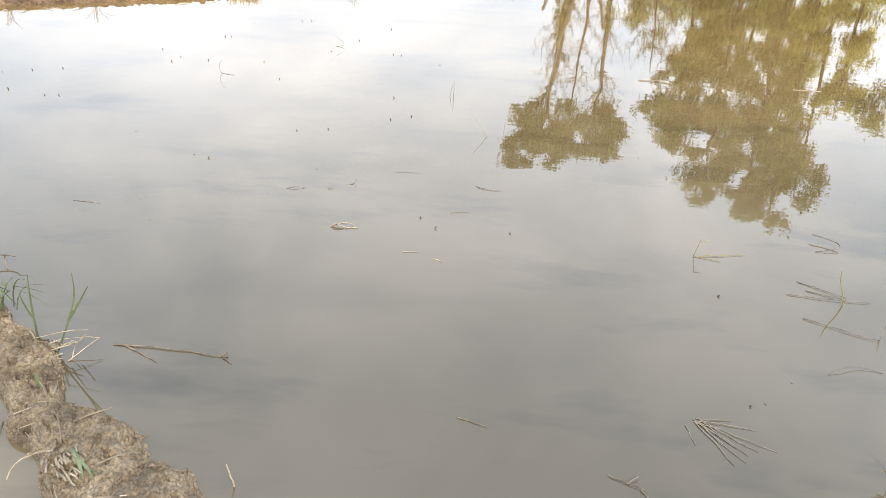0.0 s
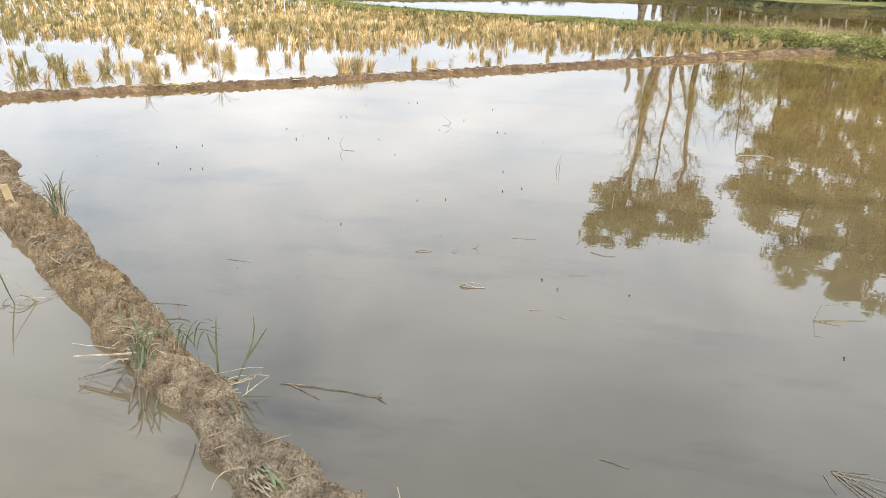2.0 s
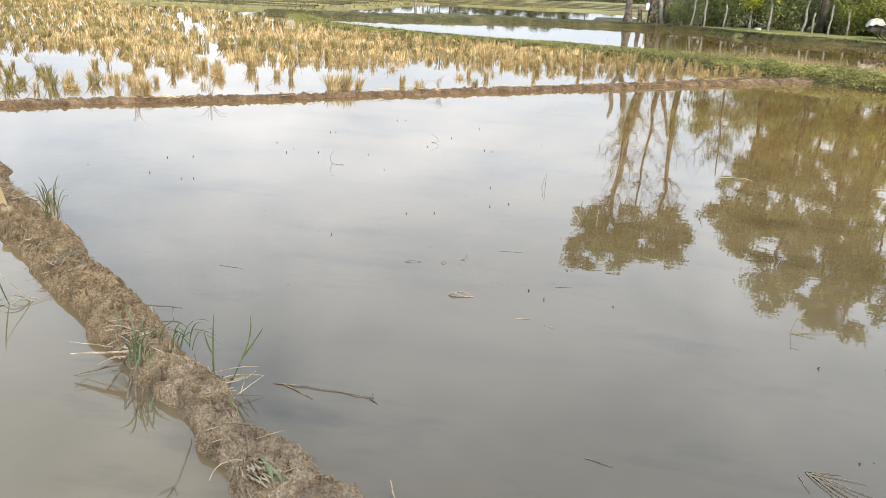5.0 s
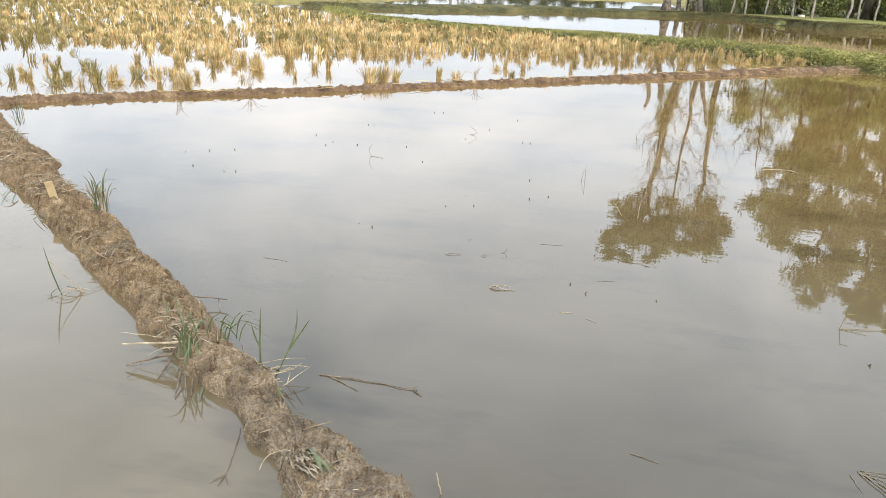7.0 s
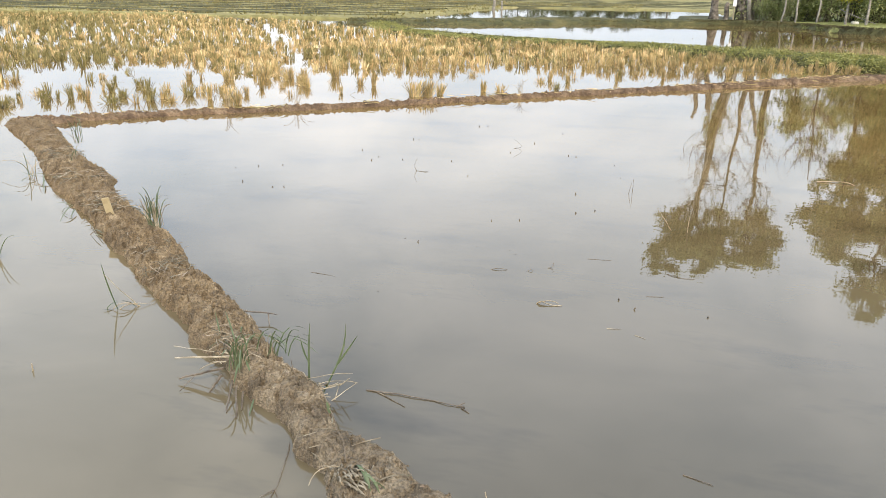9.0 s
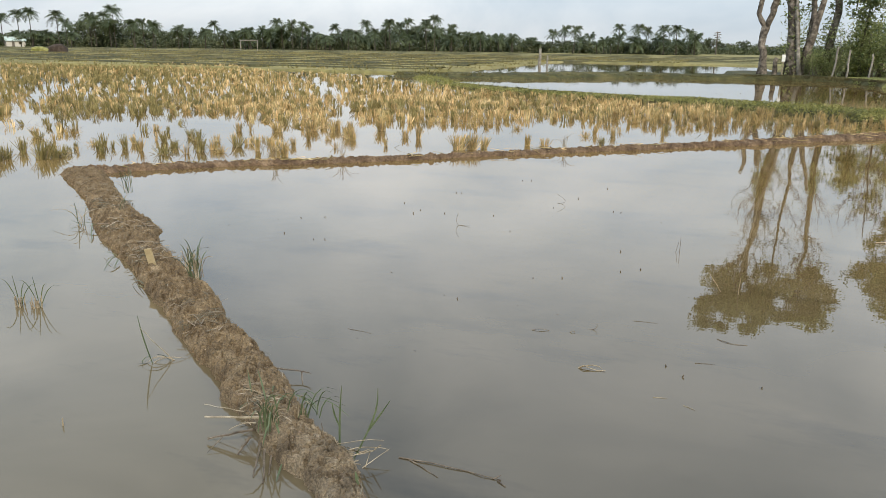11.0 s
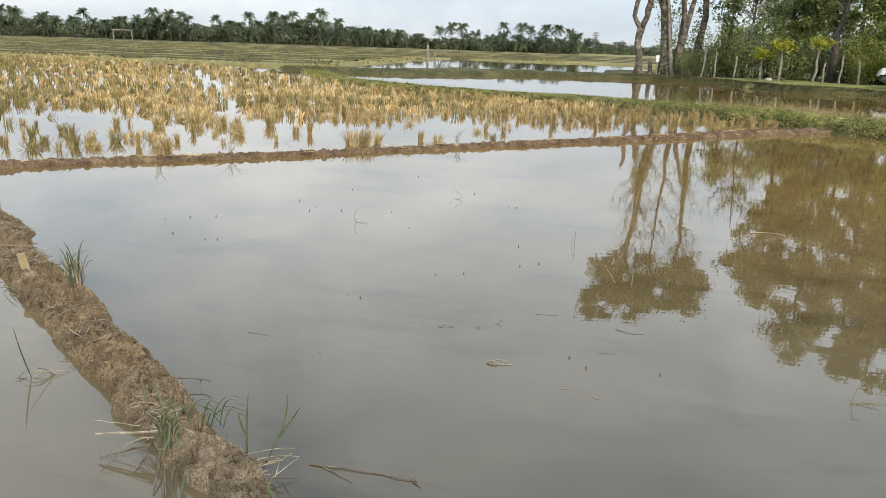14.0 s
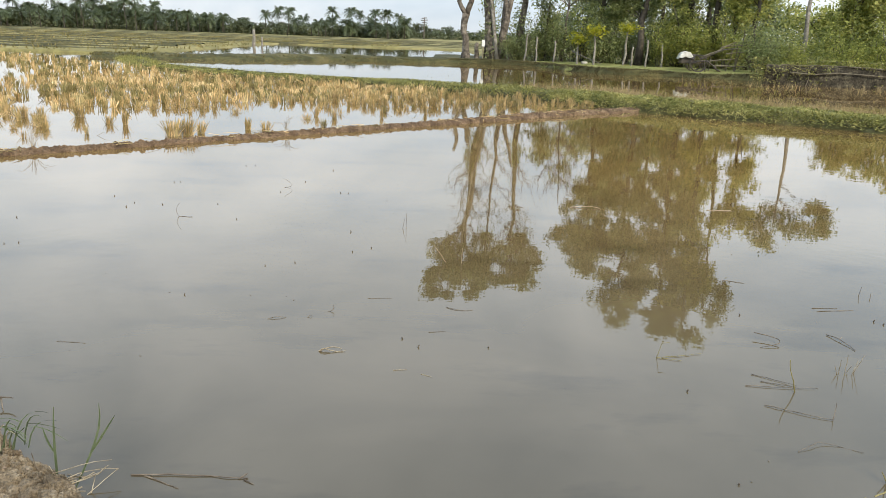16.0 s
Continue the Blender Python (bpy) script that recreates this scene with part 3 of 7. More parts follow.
def patchy(x, y):
    """How thickly the stubble stands."""
    return 0.5 + 1.0 * noise.noise((x * 0.42, y * 0.42, 7.0)) + 0.40 * noise.noise((x * 1.6, y * 1.6, 3.0))


rng = np.random.default_rng(11)
near_clumps, mid_clumps, far_clumps = [], [], []
for (a0, a1, b0, b1, gap, where) in ((-9, 15.2, 0.45, 4.6, 0.36, near_clumps), (-16, 15.0, 4.6, 13, 0.31, mid_clumps), (-45, 15.0, 13, 50, 0.43, far_clumps)):
    for a in np.arange(a0, a1, gap):
        for b in np.arange(b0, b1, gap):
            aa, bb = a + rng.normal(0, 0.09), b + rng.normal(0, 0.09)
            x, y = far(aa, bb)
            az = math.degrees(math.atan2(x - EYE[0], y - EYE[1]))
            if az < -54 or aa > np.interp(bb, [0, 8, 13.5, 20, 30, 34], [15.3, 14.1, 11.0, 10.4, 9.5, 6]) or land(x, y) > -0.4:
                continue
            front = float(np.interp(aa, [-9, -4, -2, 0, 1.5, 2, 2.5, 3.2, 3.7, 4.3, 5, 5.9, 6.6, 7.2, 8, 8.9, 9.5, 10.5, 12, 15],
                                    [8.6, 8.6, 7.8, 7.9, 7.5, 4.8, 3.1, 3.1, 5.4, 5.2, 4.2, 3.2, 3.8, 4.6, 4.4, 3.1, 2.7, 2.2, 1.6, 0.8]))   # where the thick stubble begins
            lane = abs(aa - float(np.interp(bb, [4.3, 10.3, 19, 26.5, 34], [3.35, 4.6, 6.2, 7.2, 7.0])))      # open lanes of water run back through it
            lane2 = abs(aa - float(np.interp(bb, [7, 10, 18, 27], [-2.4, -3.3, -3.6, -3.7])))
            if (bb > 4 and lane < (0.22 + 0.011 * bb) * (0.75 + 0.9 * abs(noise.noise((x, y, 1.0))))) or (6.5 < bb < 29 and lane2 < (0.22 + 0.009 * bb) * (0.75 + 0.9 * abs(noise.noise((x, y, 2.0))))):
                share = 0.16
            elif bb > front + 0.7 * noise.noise((x * 0.8, y * 0.8, 7.0)):
                share = 0.97 if patchy(x, y) > 0.05 else 0.6
            else:
                share = 0.34 if -2.5 < aa < 2.2 and 1.0 < bb < 2.6 else 0.16 if aa < -1.5 and bb < 6 else (0.05 if aa > 5 else 0.08)
            if rng.random() < share:
                where.append((x, y, aa, bb))
# single clumps in the open water along the thin bund
FRONT = [(-3.29, 11.44, 3), (-3.11, 11.52, 3), (-2.96, 11.76, 5), (-2.36, 12.38, 0), (-2.08, 12.51, 4), (-4.67, 12.61, 5), (-4.39, 12.55, 1), (-1.5, 14.64, 1), (-1.12, 14.37, 5), (-0.23, 14.82, 1),
         (-8.79, 7.68, 7), (-8.9, 7.95, 11), (-9.28, 8.59, 7), (-8.42, 8.14, 9), (-8.3, 8.21, 7), (-8.6, 8.7, 6), (-8.7, 9.6, 7), (-8.83, 9.15, 6), (-8.33, 9.09, 7), (-8.35, 9.41, 8), (-8.18, 9.49, 7), (-7.79, 9.37, 1), (-7.41, 9.73, 6), (-6.93, 9.34, 2), (-6.92, 9.66, 11), (-7.33, 10.68, 4),
         (-6.89, 10.54, 1), (-6.72, 10.62, 2), (-6.74, 10.99, 8), (-6.85, 9.9, 5), (-7.22, 12.47, 3), (-5.5, 12.1, 3), (-5.35, 11.85, 5), (-5.75, 11.7, 4)]
protos = []
for i in range(12):
    t = thing("rice_stubble_clump", "clump of cut dry rice stubble standing in shallow water", "rice stubble", "rice stubble clumps")
    st, lf = KINDS[i % 6]
    green = i >= 6
    tagged(part("stubble", st, STRAW_GREEN if green else STRAW, t), kind="stuff")
    tagged(part("straw", lf, STRAW_PALE if i % 2 else (STRAW_GREEN if green else STRAW), t), kind="stuff")
    if green:
        t["label"] = "clump of greenish half-dry rice stubble standing in shallow water"
    protos.append(t)
rng = np.random.default_rng(5)
near_clumps.sort(key=lambda c: c[3] + abs(c[2] - 4) * 0.03)
used = set()
for i, (x, y, a, b) in enumerate([(x, y, k, None) for x, y, k in FRONT] + near_clumps[:270]):
    single = a if b is None else None
    k = int(rng.choice(6, p=[0.22, 0.2, 0.2, 0.08, 0.1, 0.2])) + (6 if (a < 0.5 and rng.random() < 0.6) or rng.random() < 0.15 else 0)
    k = k if single is None else single
    m = pose(x, y, 0, rng.normal(0, 5), rng.normal(0, 5), rng.uniform(0, 360)) @ Matrix.Diagonal((*[rng.uniform(0.62, 0.95)] * 2, rng.uniform(0.65, 1.08), 1))
    if k not in used:
        used.add(k)
        protos[k].matrix_basis = m
    else:
        copy_thing(protos[k], m)
for k in range(12):
    if k not in used:
        x, y = far(0.3 * k, 2.5)
        protos[k].matrix_basis = pose(x, y, 0)


def stubble_stuff(name, clumps, n, wide, seed, label, mat):
    """Clumps that each lean their own way and keep their own height."""
    rng = np.random.default_rng(seed)
    P, W, S = [], [], []
    for x, y, a, b in clumps:
        tall = rng.uniform(0.13, 0.25) * (1 + 0.45 * noise.noise((x * 0.9, y * 0.9, 1.0)))
        lean, way = abs(rng.normal(0, 0.11)), rng.uniform(0, 2 * np.pi)
        m = int(n * rng.uniform(0.6, 1.4))
        p = stalk_paths(rng, m, rng.uniform(0.035, 0.08), 0.70 * tall, 1.05 * tall, rng.uniform(0.03, 0.15), 0.0)
        p[:, :, 0] += lean * math.cos(way) * p[:, :, 2] / tall * 0.6
        p[:, :, 1] += lean * math.sin(way) * p[:, :, 2] / tall * 0.6
        P.append(p + np.array([x, y, 0]))
        t = rng.uniform(0, np.pi, m)
        S.append(np.stack([np.cos(t), np.sin(t) * 0.5, 0 * t], 1))
    P, S = np.concatenate(P), np.concatenate(S)
    W = np.tile([wide, wide, wide * 0.8], (len(P), 1)) * rng.uniform(0.7, 1.3, (len(P), 1))
    v, f = blades(P, W, S)
    return tagged(mesh_object(name, v, f, mat), label, "rice stubble", kind="stuff")


def split(clumps, seed, share):
    """Golden clumps and the greener, darker ones among them."""
    rng = np.random.default_rng(seed)
    g = [0.6 * noise.noise((c[0] * 0.35, c[1] * 0.35, 12.0)) + rng.normal(0, 0.3) + (0.25 if c[2] < 1 else 0.0) > share for c in clumps]
    return [c for c, q in zip(clumps, g) if not q], [c for c, q in zip(clumps, g) if q]


gold, olive = split(near_clumps[270:] + mid_clumps, 3, 0.12)
stubble_stuff("rice_stubble_field", gold, 22, 0.0150, 21, "dense golden rice stubble standing in a flooded paddy", STRAW)
stubble_stuff("greenish_stubble_field", olive, 22, 0.0150, 23, "olive green half-dry rice stubble standing in a flooded paddy", STRAW_GREEN)
gold, olive = split(far_clumps, 4, 0.05)
stubble_stuff("rice_stubble_far", gold, 11, 0.026, 22, "distant golden rice stubble in a flooded paddy", STRAW)
stubble_stuff("greenish_stubble_far", olive, 11, 0.026, 24, "distant olive rice stubble in a flooded paddy", STRAW_GREEN)
# fallen leaves and straw lying in the water among the clumps
rng = np.random.default_rng(25)
lit = [c for c in near_clumps + mid_clumps if rng.random() < 0.75]
n = len(lit) * 5
c = np.repeat(np.array([(q[0], q[1]) for q in lit]), 5, axis=0) + rng.normal(0, 0.11, (n, 2))
p = stalk_paths(rng, n, 0.02, 0.08, 0.24, 1.25, 0.4) + np.column_stack([c, np.full(n, 0.03)])[:, None]
t = rng.uniform(0, np.pi, n)
v, f = blades(p, np.tile([0.009, 0.010, 0.003], (n, 1)), np.stack([np.cos(t), np.sin(t), 0 * t], 1))
tagged(mesh_object("fallen_straw", v, f, STRAW_PALE), "dull brown straw and leaves fallen between the stubble clumps", "straw", kind="stuff")


# ---------------------------------------------------------------- weeds on bunds and banks
def along(line, n, rng, offset):
    """Random places along a line of points; offset(n) gives metres to its right."""
    L = smooth_line([(p[0], p[1]) for p in line], 0.2)
    d = np.gradient(L, axis=0)
    d /= np.linalg.norm(d, axis=1, keepdims=True)
    i = rng.integers(0, len(L), n)
    o = offset(n)[:, None]
    return L[i] + np.stack([d[i, 1], -d[i, 0]], 1) * o + rng.normal(0, 0.08, (n, 2))


rng = np.random.default_rng(31)
G = GREEN_LINE[1:]
o = rng.uniform(-0.66, 0.66, 54000)
xy = along(GREEN_LINE[1:], 54000, rng, lambda n: o)
o2 = rng.uniform(-0.93, 0.9, 56000)
xy = np.concatenate([xy, along(GREEN_LINE[1:6], 56000, rng, lambda n: o2)])
o = np.concatenate([o / 0.72, o2 / 0.95])
h = np.array([fbm(x * 1.3, y * 1.3, 4.0, 2) for x, y in xy])
z = np.interp(xy[:, 0], [-11, -4, 5], [0.06, 0.14, 0.21]) * (1 - np.abs(o) ** 4) + rng.uniform(0, 1, len(xy)) * (0.12 + 0.15 * h) * np.interp(xy[:, 0], [-11, 0, 5.0], [0.25, 0.45, 1.0]) - 0.01
v, f = leaves(np.column_stack([xy, z]), 0.029, rng, 0.5, 0.9)
tagged(mesh_object("bund_weeds", v, f, WEED), "low leafy green weeds covering the broad bund", "weeds", kind="stuff")


def grass_stuff(name, xy, z0, low, high, wide, mat, label, rng, lean=0.35):
    n = len(xy)
    p = stalk_paths(rng, n, 0.02, low, high, lean, 0.3) + np.column_stack([xy, z0])[:, None]
    t = rng.uniform(0, np.pi, n)
    v, f = blades(p, np.tile([wide, wide * 0.8, wide * 0.15], (n, 1)), np.stack([np.cos(t), np.sin(t) * 0.4, 0 * t], 1))
    return tagged(mesh_object(name, v, f, mat), label, "grass", kind="stuff")


xy = along(G, 5000, rng, lambda n: rng.uniform(-0.6, 0.6, n))
grass_stuff("bund_grass", xy, np.full(len(xy), 0.08), 0.1, 0.26, 0.010, WEED, "green grass growing among the weeds of the broad bund", rng)
xy = along([(17, 10.6), (11.0, 15.6), (8.1, 17.7), (6.7, 18.9), (5.2, 21.0), (3.0, 23.0)], 34000, rng, lambda n: np.abs(rng.normal(0.0, 1.5, n)) + 0.5)
xy = np.array([p for p in xy if patchy(p[0] * 1.2, p[1] * 1.2) + rng.normal(0, 0.1) > 0.55 and land(p[0], p[1]) < -1.5])
grass_stuff("dry_grass", xy, np.full(len(xy), -0.02), 0.12, 0.42, 0.014, DRYWEED, "reddish dry grass at the water behind the broad bund", rng)
xy = along(BANK[:10], 18000, rng, lambda n: rng.uniform(-4.6, -0.5, n))
grass_stuff("bank_grass", xy, np.array([max(0.0, ground_height(x, y)) for x, y in xy]) - 0.02, 0.02, 0.06, 0.030, BANK_GRASS, "short green grass on the bank under the trees", rng, 0.5)
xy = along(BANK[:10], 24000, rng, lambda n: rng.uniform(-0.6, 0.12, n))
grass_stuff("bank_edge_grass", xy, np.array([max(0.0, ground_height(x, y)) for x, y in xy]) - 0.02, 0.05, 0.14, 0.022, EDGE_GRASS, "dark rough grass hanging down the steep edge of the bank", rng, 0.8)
xy = along(BERM, 9000, rng, lambda n: rng.uniform(-1.0, 1.0, n))
grass_stuff("berm_grass", xy, np.full(len(xy), 0.12), 0.06, 0.22, 0.035, BERM_GRASS, "rough green grass on the berm", rng, 0.5)
xy = np.column_stack([rng.uniform(-90, 0, 26000), rng.uniform(40, 120, 26000)])
xy = np.array([p for p in xy if land(p[0], p[1]) > 0.4])
grass_stuff("field_grass", xy, np.array([ground_height(x, y) for x, y in xy]) - 0.02, 0.12, 0.3, 0.09, FIELD_GRASS, "yellow-green grass over the distant fields", rng, 0.5)


FIELD_BUNDS = [(45.5, -15, 0.10), (50.5, -15.5, 0.10), (56, -16, 0.10), (61, -16, 0.06), (67, -16, 0.04), (75, -16, 0.03), (86, -4, 0.02), (95, 12, 0.01), (106, 16, 0.0), (120, 16, 0.0), (137, 16, -0.01), (158, 16, 0.0)]
for i, (y0, x1, slope) in enumerate(FIELD_BUNDS):
    run = [(x, y0 + slope * (x - x1) * -0.5 + 1.2 * noise.noise((x * 0.02, y0, 0)), 0.8 + 0.005 * y0, 0.20 + 0.0004 * y0) for x in np.linspace(-150, x1, 12)]
    mound("bund_field", run, 0.9, 7, 4.0, 0.06, SHADED_TURF, "long low grassy bund between the far fields", 20 + i, edge=0.15, foot=0.0)


# ---------------------------------------------------------------- trees
def polar(az, d):
    return EYE[0] + d * math.sin(radians(az)), EYE[1] + d * math.cos(radians(az))


def branch_path(p0, p1, sag, rng, k=6, wob=0.03):
    p0, p1 = np.array(p0, float), np.array(p1, float)
    t = np.linspace(0, 1, k)[:, None]
    w = rng.normal(0, 1, (k, 3)) * np.linalg.norm(p1 - p0) * wob
    w[0] = w[-1] = 0
    return p0 + (p1 - p0) * t + w - np.array([0, 0, 1.0]) * sag * (4 * t * (1 - t))


def broad_tree(name, label, at, height, crown_base, radius, trunk_r, count, seed, leaf=0.115, mat=None, bark=None, lean=(0, 0), limbs=9, squash=1.0, group="grove trees", bare=0, vine=0):
    """A tree: tapered trunk with limbs, and a crown of leaf clumps with gaps."""
    rng = np.random.default_rng(seed)
    t = thing(name, label, "tree", group, at=pose(*at))
    top = np.array([lean[0], lean[1], height * 0.9])
    trunk = branch_path((0, 0, -0.1), top, 0, rng, 9, 0.008 if vine else 0.0035)
    rad = trunk_r * np.linspace(1, 0.16, 9)
    rad[0] *= 1.35
    geo = [tubes(trunk[None], rad[None], 9)]
    clumps = []
    for i in range(limbs):
        u = crown_base / height * 0.75 + (0.88 - crown_base / height * 0.75) * (i + rng.uniform(0, 1)) / limbs
        start = np.array([np.interp(u / 0.9, np.linspace(0, 1, 9), trunk[:, c]) for c in range(3)])
        ang = i * 2.4 + rng.normal(0, 0.4)
        v = (start[2] / height - 0.75 * crown_base / height) / (1.0 - 0.75 * crown_base / height)
        reach = radius * (0.55 + 0.5 * math.sin(math.pi * min(1, max(0.05, v * 0.85 + 0.12)))) * rng.uniform(0.75, 1.1)
        rise = rng.uniform(0.25, 0.6) * reach * 1.3
        end = start + np.array([math.cos(ang) * reach, math.sin(ang) * reach, rise])
        end[2] = min(max(end[2], crown_base), height * 0.97)
        path = branch_path(start, end, -0.08 * reach, rng)
        geo.append(tubes(path[None], (trunk_r * 0.42 * np.linspace(1, 0.2, 6))[None], 5))
        clumps.append((end, 1.0))
        for j in range(3):
            q = path[2 + j]
            e = q + rng.normal(0, 0.42, 3) * reach * np.array([1, 1, 0.7]) + np.array([0, 0, 0.25 * reach])
            e[2] = min(max(e[2], crown_base * 0.95), height)
            geo.append(tubes(branch_path(q, e, 0, rng, 4)[None], (trunk_r * 0.16 * np.linspace(1, 0.25, 4))[None], 3))
            clumps.append((e, 0.8))
    for i in range(bare):
        u = rng.uniform(0.3, 0.66)
        start = np.array([np.interp(u / 0.9, np.linspace(0, 1, 9), trunk[:, c]) for c in range(3)])
        ang, l = rng.uniform(0, 2 * math.pi), rng.uniform(0.8, 2.4)
        end = start + np.array([math.cos(ang) * l * 0.7, math.sin(ang) * l * 0.7, l * rng.uniform(0.5, 1.1)])
        path = branch_path(start, end, 0, rng, 5, 0.05)
        geo.append(tubes(path[None], (0.035 * np.linspace(1, 0.3, 5))[None], 4))
        for j in range(4):
            e = path[1 + j] + rng.normal(0, 0.4, 3) + np.array([0, 0, 0.4])
            geo.append(tubes(branch_path(path[1 + j], e, 0, rng, 4, 0.06)[None], (0.016 * np.linspace(1, 0.4, 4))[None], 3))
    clumps.append((top + np.array([0, 0, height * 0.07]), 0.9))
    part("trunk", join(*geo), bark or BARK, t, smooth=True)
    cs, per = [], int(count * 1.35) // len(clumps)
    for c, k in clumps:
        r = radius * 0.36 * k * rng.uniform(0.7, 1.25)
        sub = rng.normal(0, 0.55, (7, 3)) * r
        pick = sub[rng.integers(0, 7, per)]
        cs.append(c + pick + rng.normal(0, 0.33, (per, 3)) * r * np.array([1, 1, 0.75 * squash]))
    v, f = leaves(np.concatenate(cs), leaf, rng, 0.6, 1.0)
    part("crown", (v, f), mat or LEAF, t)
    if vine:
        u = rng.uniform(0.02, 0.45, 14)
        knot = np.stack([np.interp(u, np.linspace(0, 1, 9), trunk[:, c]) for c in range(3)], 1) + rng.normal(0, 0.22, (14, 3)) * np.array([1, 1, 0.5])
        c = knot[rng.integers(0, 14, vine)] + rng.normal(0, 0.2, (vine, 3)) * np.array([1, 1, 1.6])
        tagged(part("climbing_vine", leaves(c, 0.10, rng, 0.6), LEAF, t, "leafy vine climbing the trunk"), kind="stuff")
    return t


def shrub(name, label, at, height, radius, count, seed, leaf=0.12, mat=None, group="grove shrubs"):
    rng = np.random.default_rng(seed)
    t = thing(name, label, "shrub", group, at=pose(*at))
    geo, cs = [], []
    m = 7
    for i in range(m):
        ang, r = i * 2.4, radius * rng.uniform(0.2, 0.85)
        end = np.array([math.cos(ang) * r, math.sin(ang) * r, height * rng.uniform(0.45, 0.95)])
        p = branch_path((0.1 * math.cos(ang), 0.1 * math.sin(ang), -0.1), end, 0, rng)
        geo.append(tubes(p[None], (0.03 * np.linspace(1, 0.3, 6))[None], 4))
        for j in (2, 3, 4, 5):
            c = p[j]
            per = count // (m * 4)
            sub = rng.normal(0, 0.22, (5, 3)) * radius
            cs.append(c + sub[rng.integers(0, 5, per)] + rng.normal(0, 0.14, (per, 3)) * radius)
    tagged(part("stem", join(*geo), BARK, t), kind="stuff")
    c = np.concatenate(cs)
    c[:, 2] = np.abs(c[:, 2])
    part("foliage", leaves(c, leaf, rng, 0.6), mat or LEAF, t)
    return t


rng = np.random.default_rng(77)


def ground_at(az, d):
    x, y = polar(az, d)
    return (x, y, max(0.05, ground_height(x, y)) - 0.03)


def lobed_tree(name, label, az, d, trunk_top, trunk_r, lobes, seed, leaf=0.112, mat=None, bark=None, bare=0, vine=0, dense=470, fork=False):
    """A tree whose crown is built of lobes (metres to the right of the trunk's foot, height, half width, half height), each of many leafy clumps on its own limb."""
    rng = np.random.default_rng(seed)
    t = thing(name, label, "tree", "grove trees", at=pose(*ground_at(az, d)))
    right = np.array([math.cos(radians(az)), -math.sin(radians(az)), 0])
    back = np.array([math.sin(radians(az)), math.cos(radians(az)), 0])
    trunk = branch_path((0, 0, -0.2), right * trunk_top[0] + np.array([0, 0, trunk_top[1]]), 0, rng, 11, 0.006)
    geo = [tubes(trunk[None], (trunk_r * np.concatenate([[1.5, 1.12], np.linspace(1, 0.3, 9)]))[None], 10)]
    if fork:                                    # heavy crooked second stem
        f1 = branch_path(right * 0.45 + np.array([0, 0, -0.1]), right * 0.95 + np.array([0, 0, 3.1]), 0, rng, 9, 0.006)
        f2 = branch_path(f1[-2], right * 1.7 + np.array([0, 0, 6.2]), 0, rng, 9, 0.01)
        f3 = branch_path(f1[-2], right * 0.6 + back * 0.2 + np.array([0, 0, 5.4]), 0, rng, 9, 0.01)
        geo += [tubes(f1[None], (trunk_r * np.linspace(0.8, 0.62, 9))[None], 8), tubes(f2[None], (trunk_r * np.linspace(0.6, 0.2, 9))[None], 7), tubes(f3[None], (trunk_r * np.linspace(0.5, 0.15, 9))[None], 6)]
    C = []
    for dx, h, rx, rz in lobes:
        area = math.pi * rx * rz
        m = max(5, int(area * 1.15))
        v = rng.normal(size=(m, 3))
        v /= np.linalg.norm(v, axis=1, keepdims=True)
        v *= rng.uniform(0.25, 0.9, (m, 1)) ** 0.6
        cen = right * dx + np.array([0, 0, h]) + (v[:, :1] * right + v[:, 1:2] * back) * rx + v[:, 2:] * np.array([0, 0, rz])
        per = int(area * dense / m)
        for c in cen:
            i = int(np.clip(np.searchsorted(trunk[:, 2], c[2] - 1.3 - 0.4 * abs(dx)), 2, 10))
            geo.append(tubes(branch_path(trunk[i], c, -0.15, rng, 5, 0.03)[None], (trunk_r * 0.22 * np.linspace(1, 0.25, 5))[None], 4))
            r = rng.uniform(0.38, 0.66)
            core = rng.normal(0, 0.5, (5, 3)) * r
            C.append(c + core[rng.integers(0, 5, per)] + rng.normal(0, 0.42, (per, 3)) * r * np.array([1, 1, 0.8]))
    for i in range(bare):                       # leafless twiggy side shoots below the crown
        k = int(rng.integers(4, 9))
        ang, l = rng.uniform(0, 2 * math.pi), rng.uniform(0.9, 2.6)
        path = branch_path(trunk[k], trunk[k] + np.array([math.cos(ang) * l * 0.75, math.sin(ang) * l * 0.75, l * rng.uniform(0.4, 1.0)]), 0, rng, 5, 0.05)
        geo.append(tubes(path[None], (0.034 * np.linspace(1, 0.3, 5))[None], 4))
        for j in range(9):
            q = path[1 + j % 4]
            e = q + rng.normal(0, 0.5, 3) + np.array([0, 0, 0.3])
            geo.append(tubes(branch_path(q, e, 0, rng, 4, 0.07)[None], (0.013 * np.linspace(1, 0.4, 4))[None], 3))
    part("trunk", join(*geo), bark or BARK, t, smooth=True)
    part("crown", leaves(np.concatenate(C), leaf, rng, 0.6), mat or LEAF, t)
    if vine:
        u = rng.uniform(0.0, 0.5, 22) * 10
        knot = np.stack([np.interp(u, np.arange(11), trunk[:, c]) for c in range(3)], 1) + rng.normal(0, 0.26, (22, 3)) * np.array([1, 1, 0.5])
        c = knot[rng.integers(0, 22, vine)] + rng.normal(0, 0.2, (vine, 3)) * np.array([1, 1, 1.7])
        tagged(part("climbing_vine", leaves(c, 0.10, rng, 0.6), LEAF, t, "leafy vine climbing the trunk"), kind="stuff")
    return t


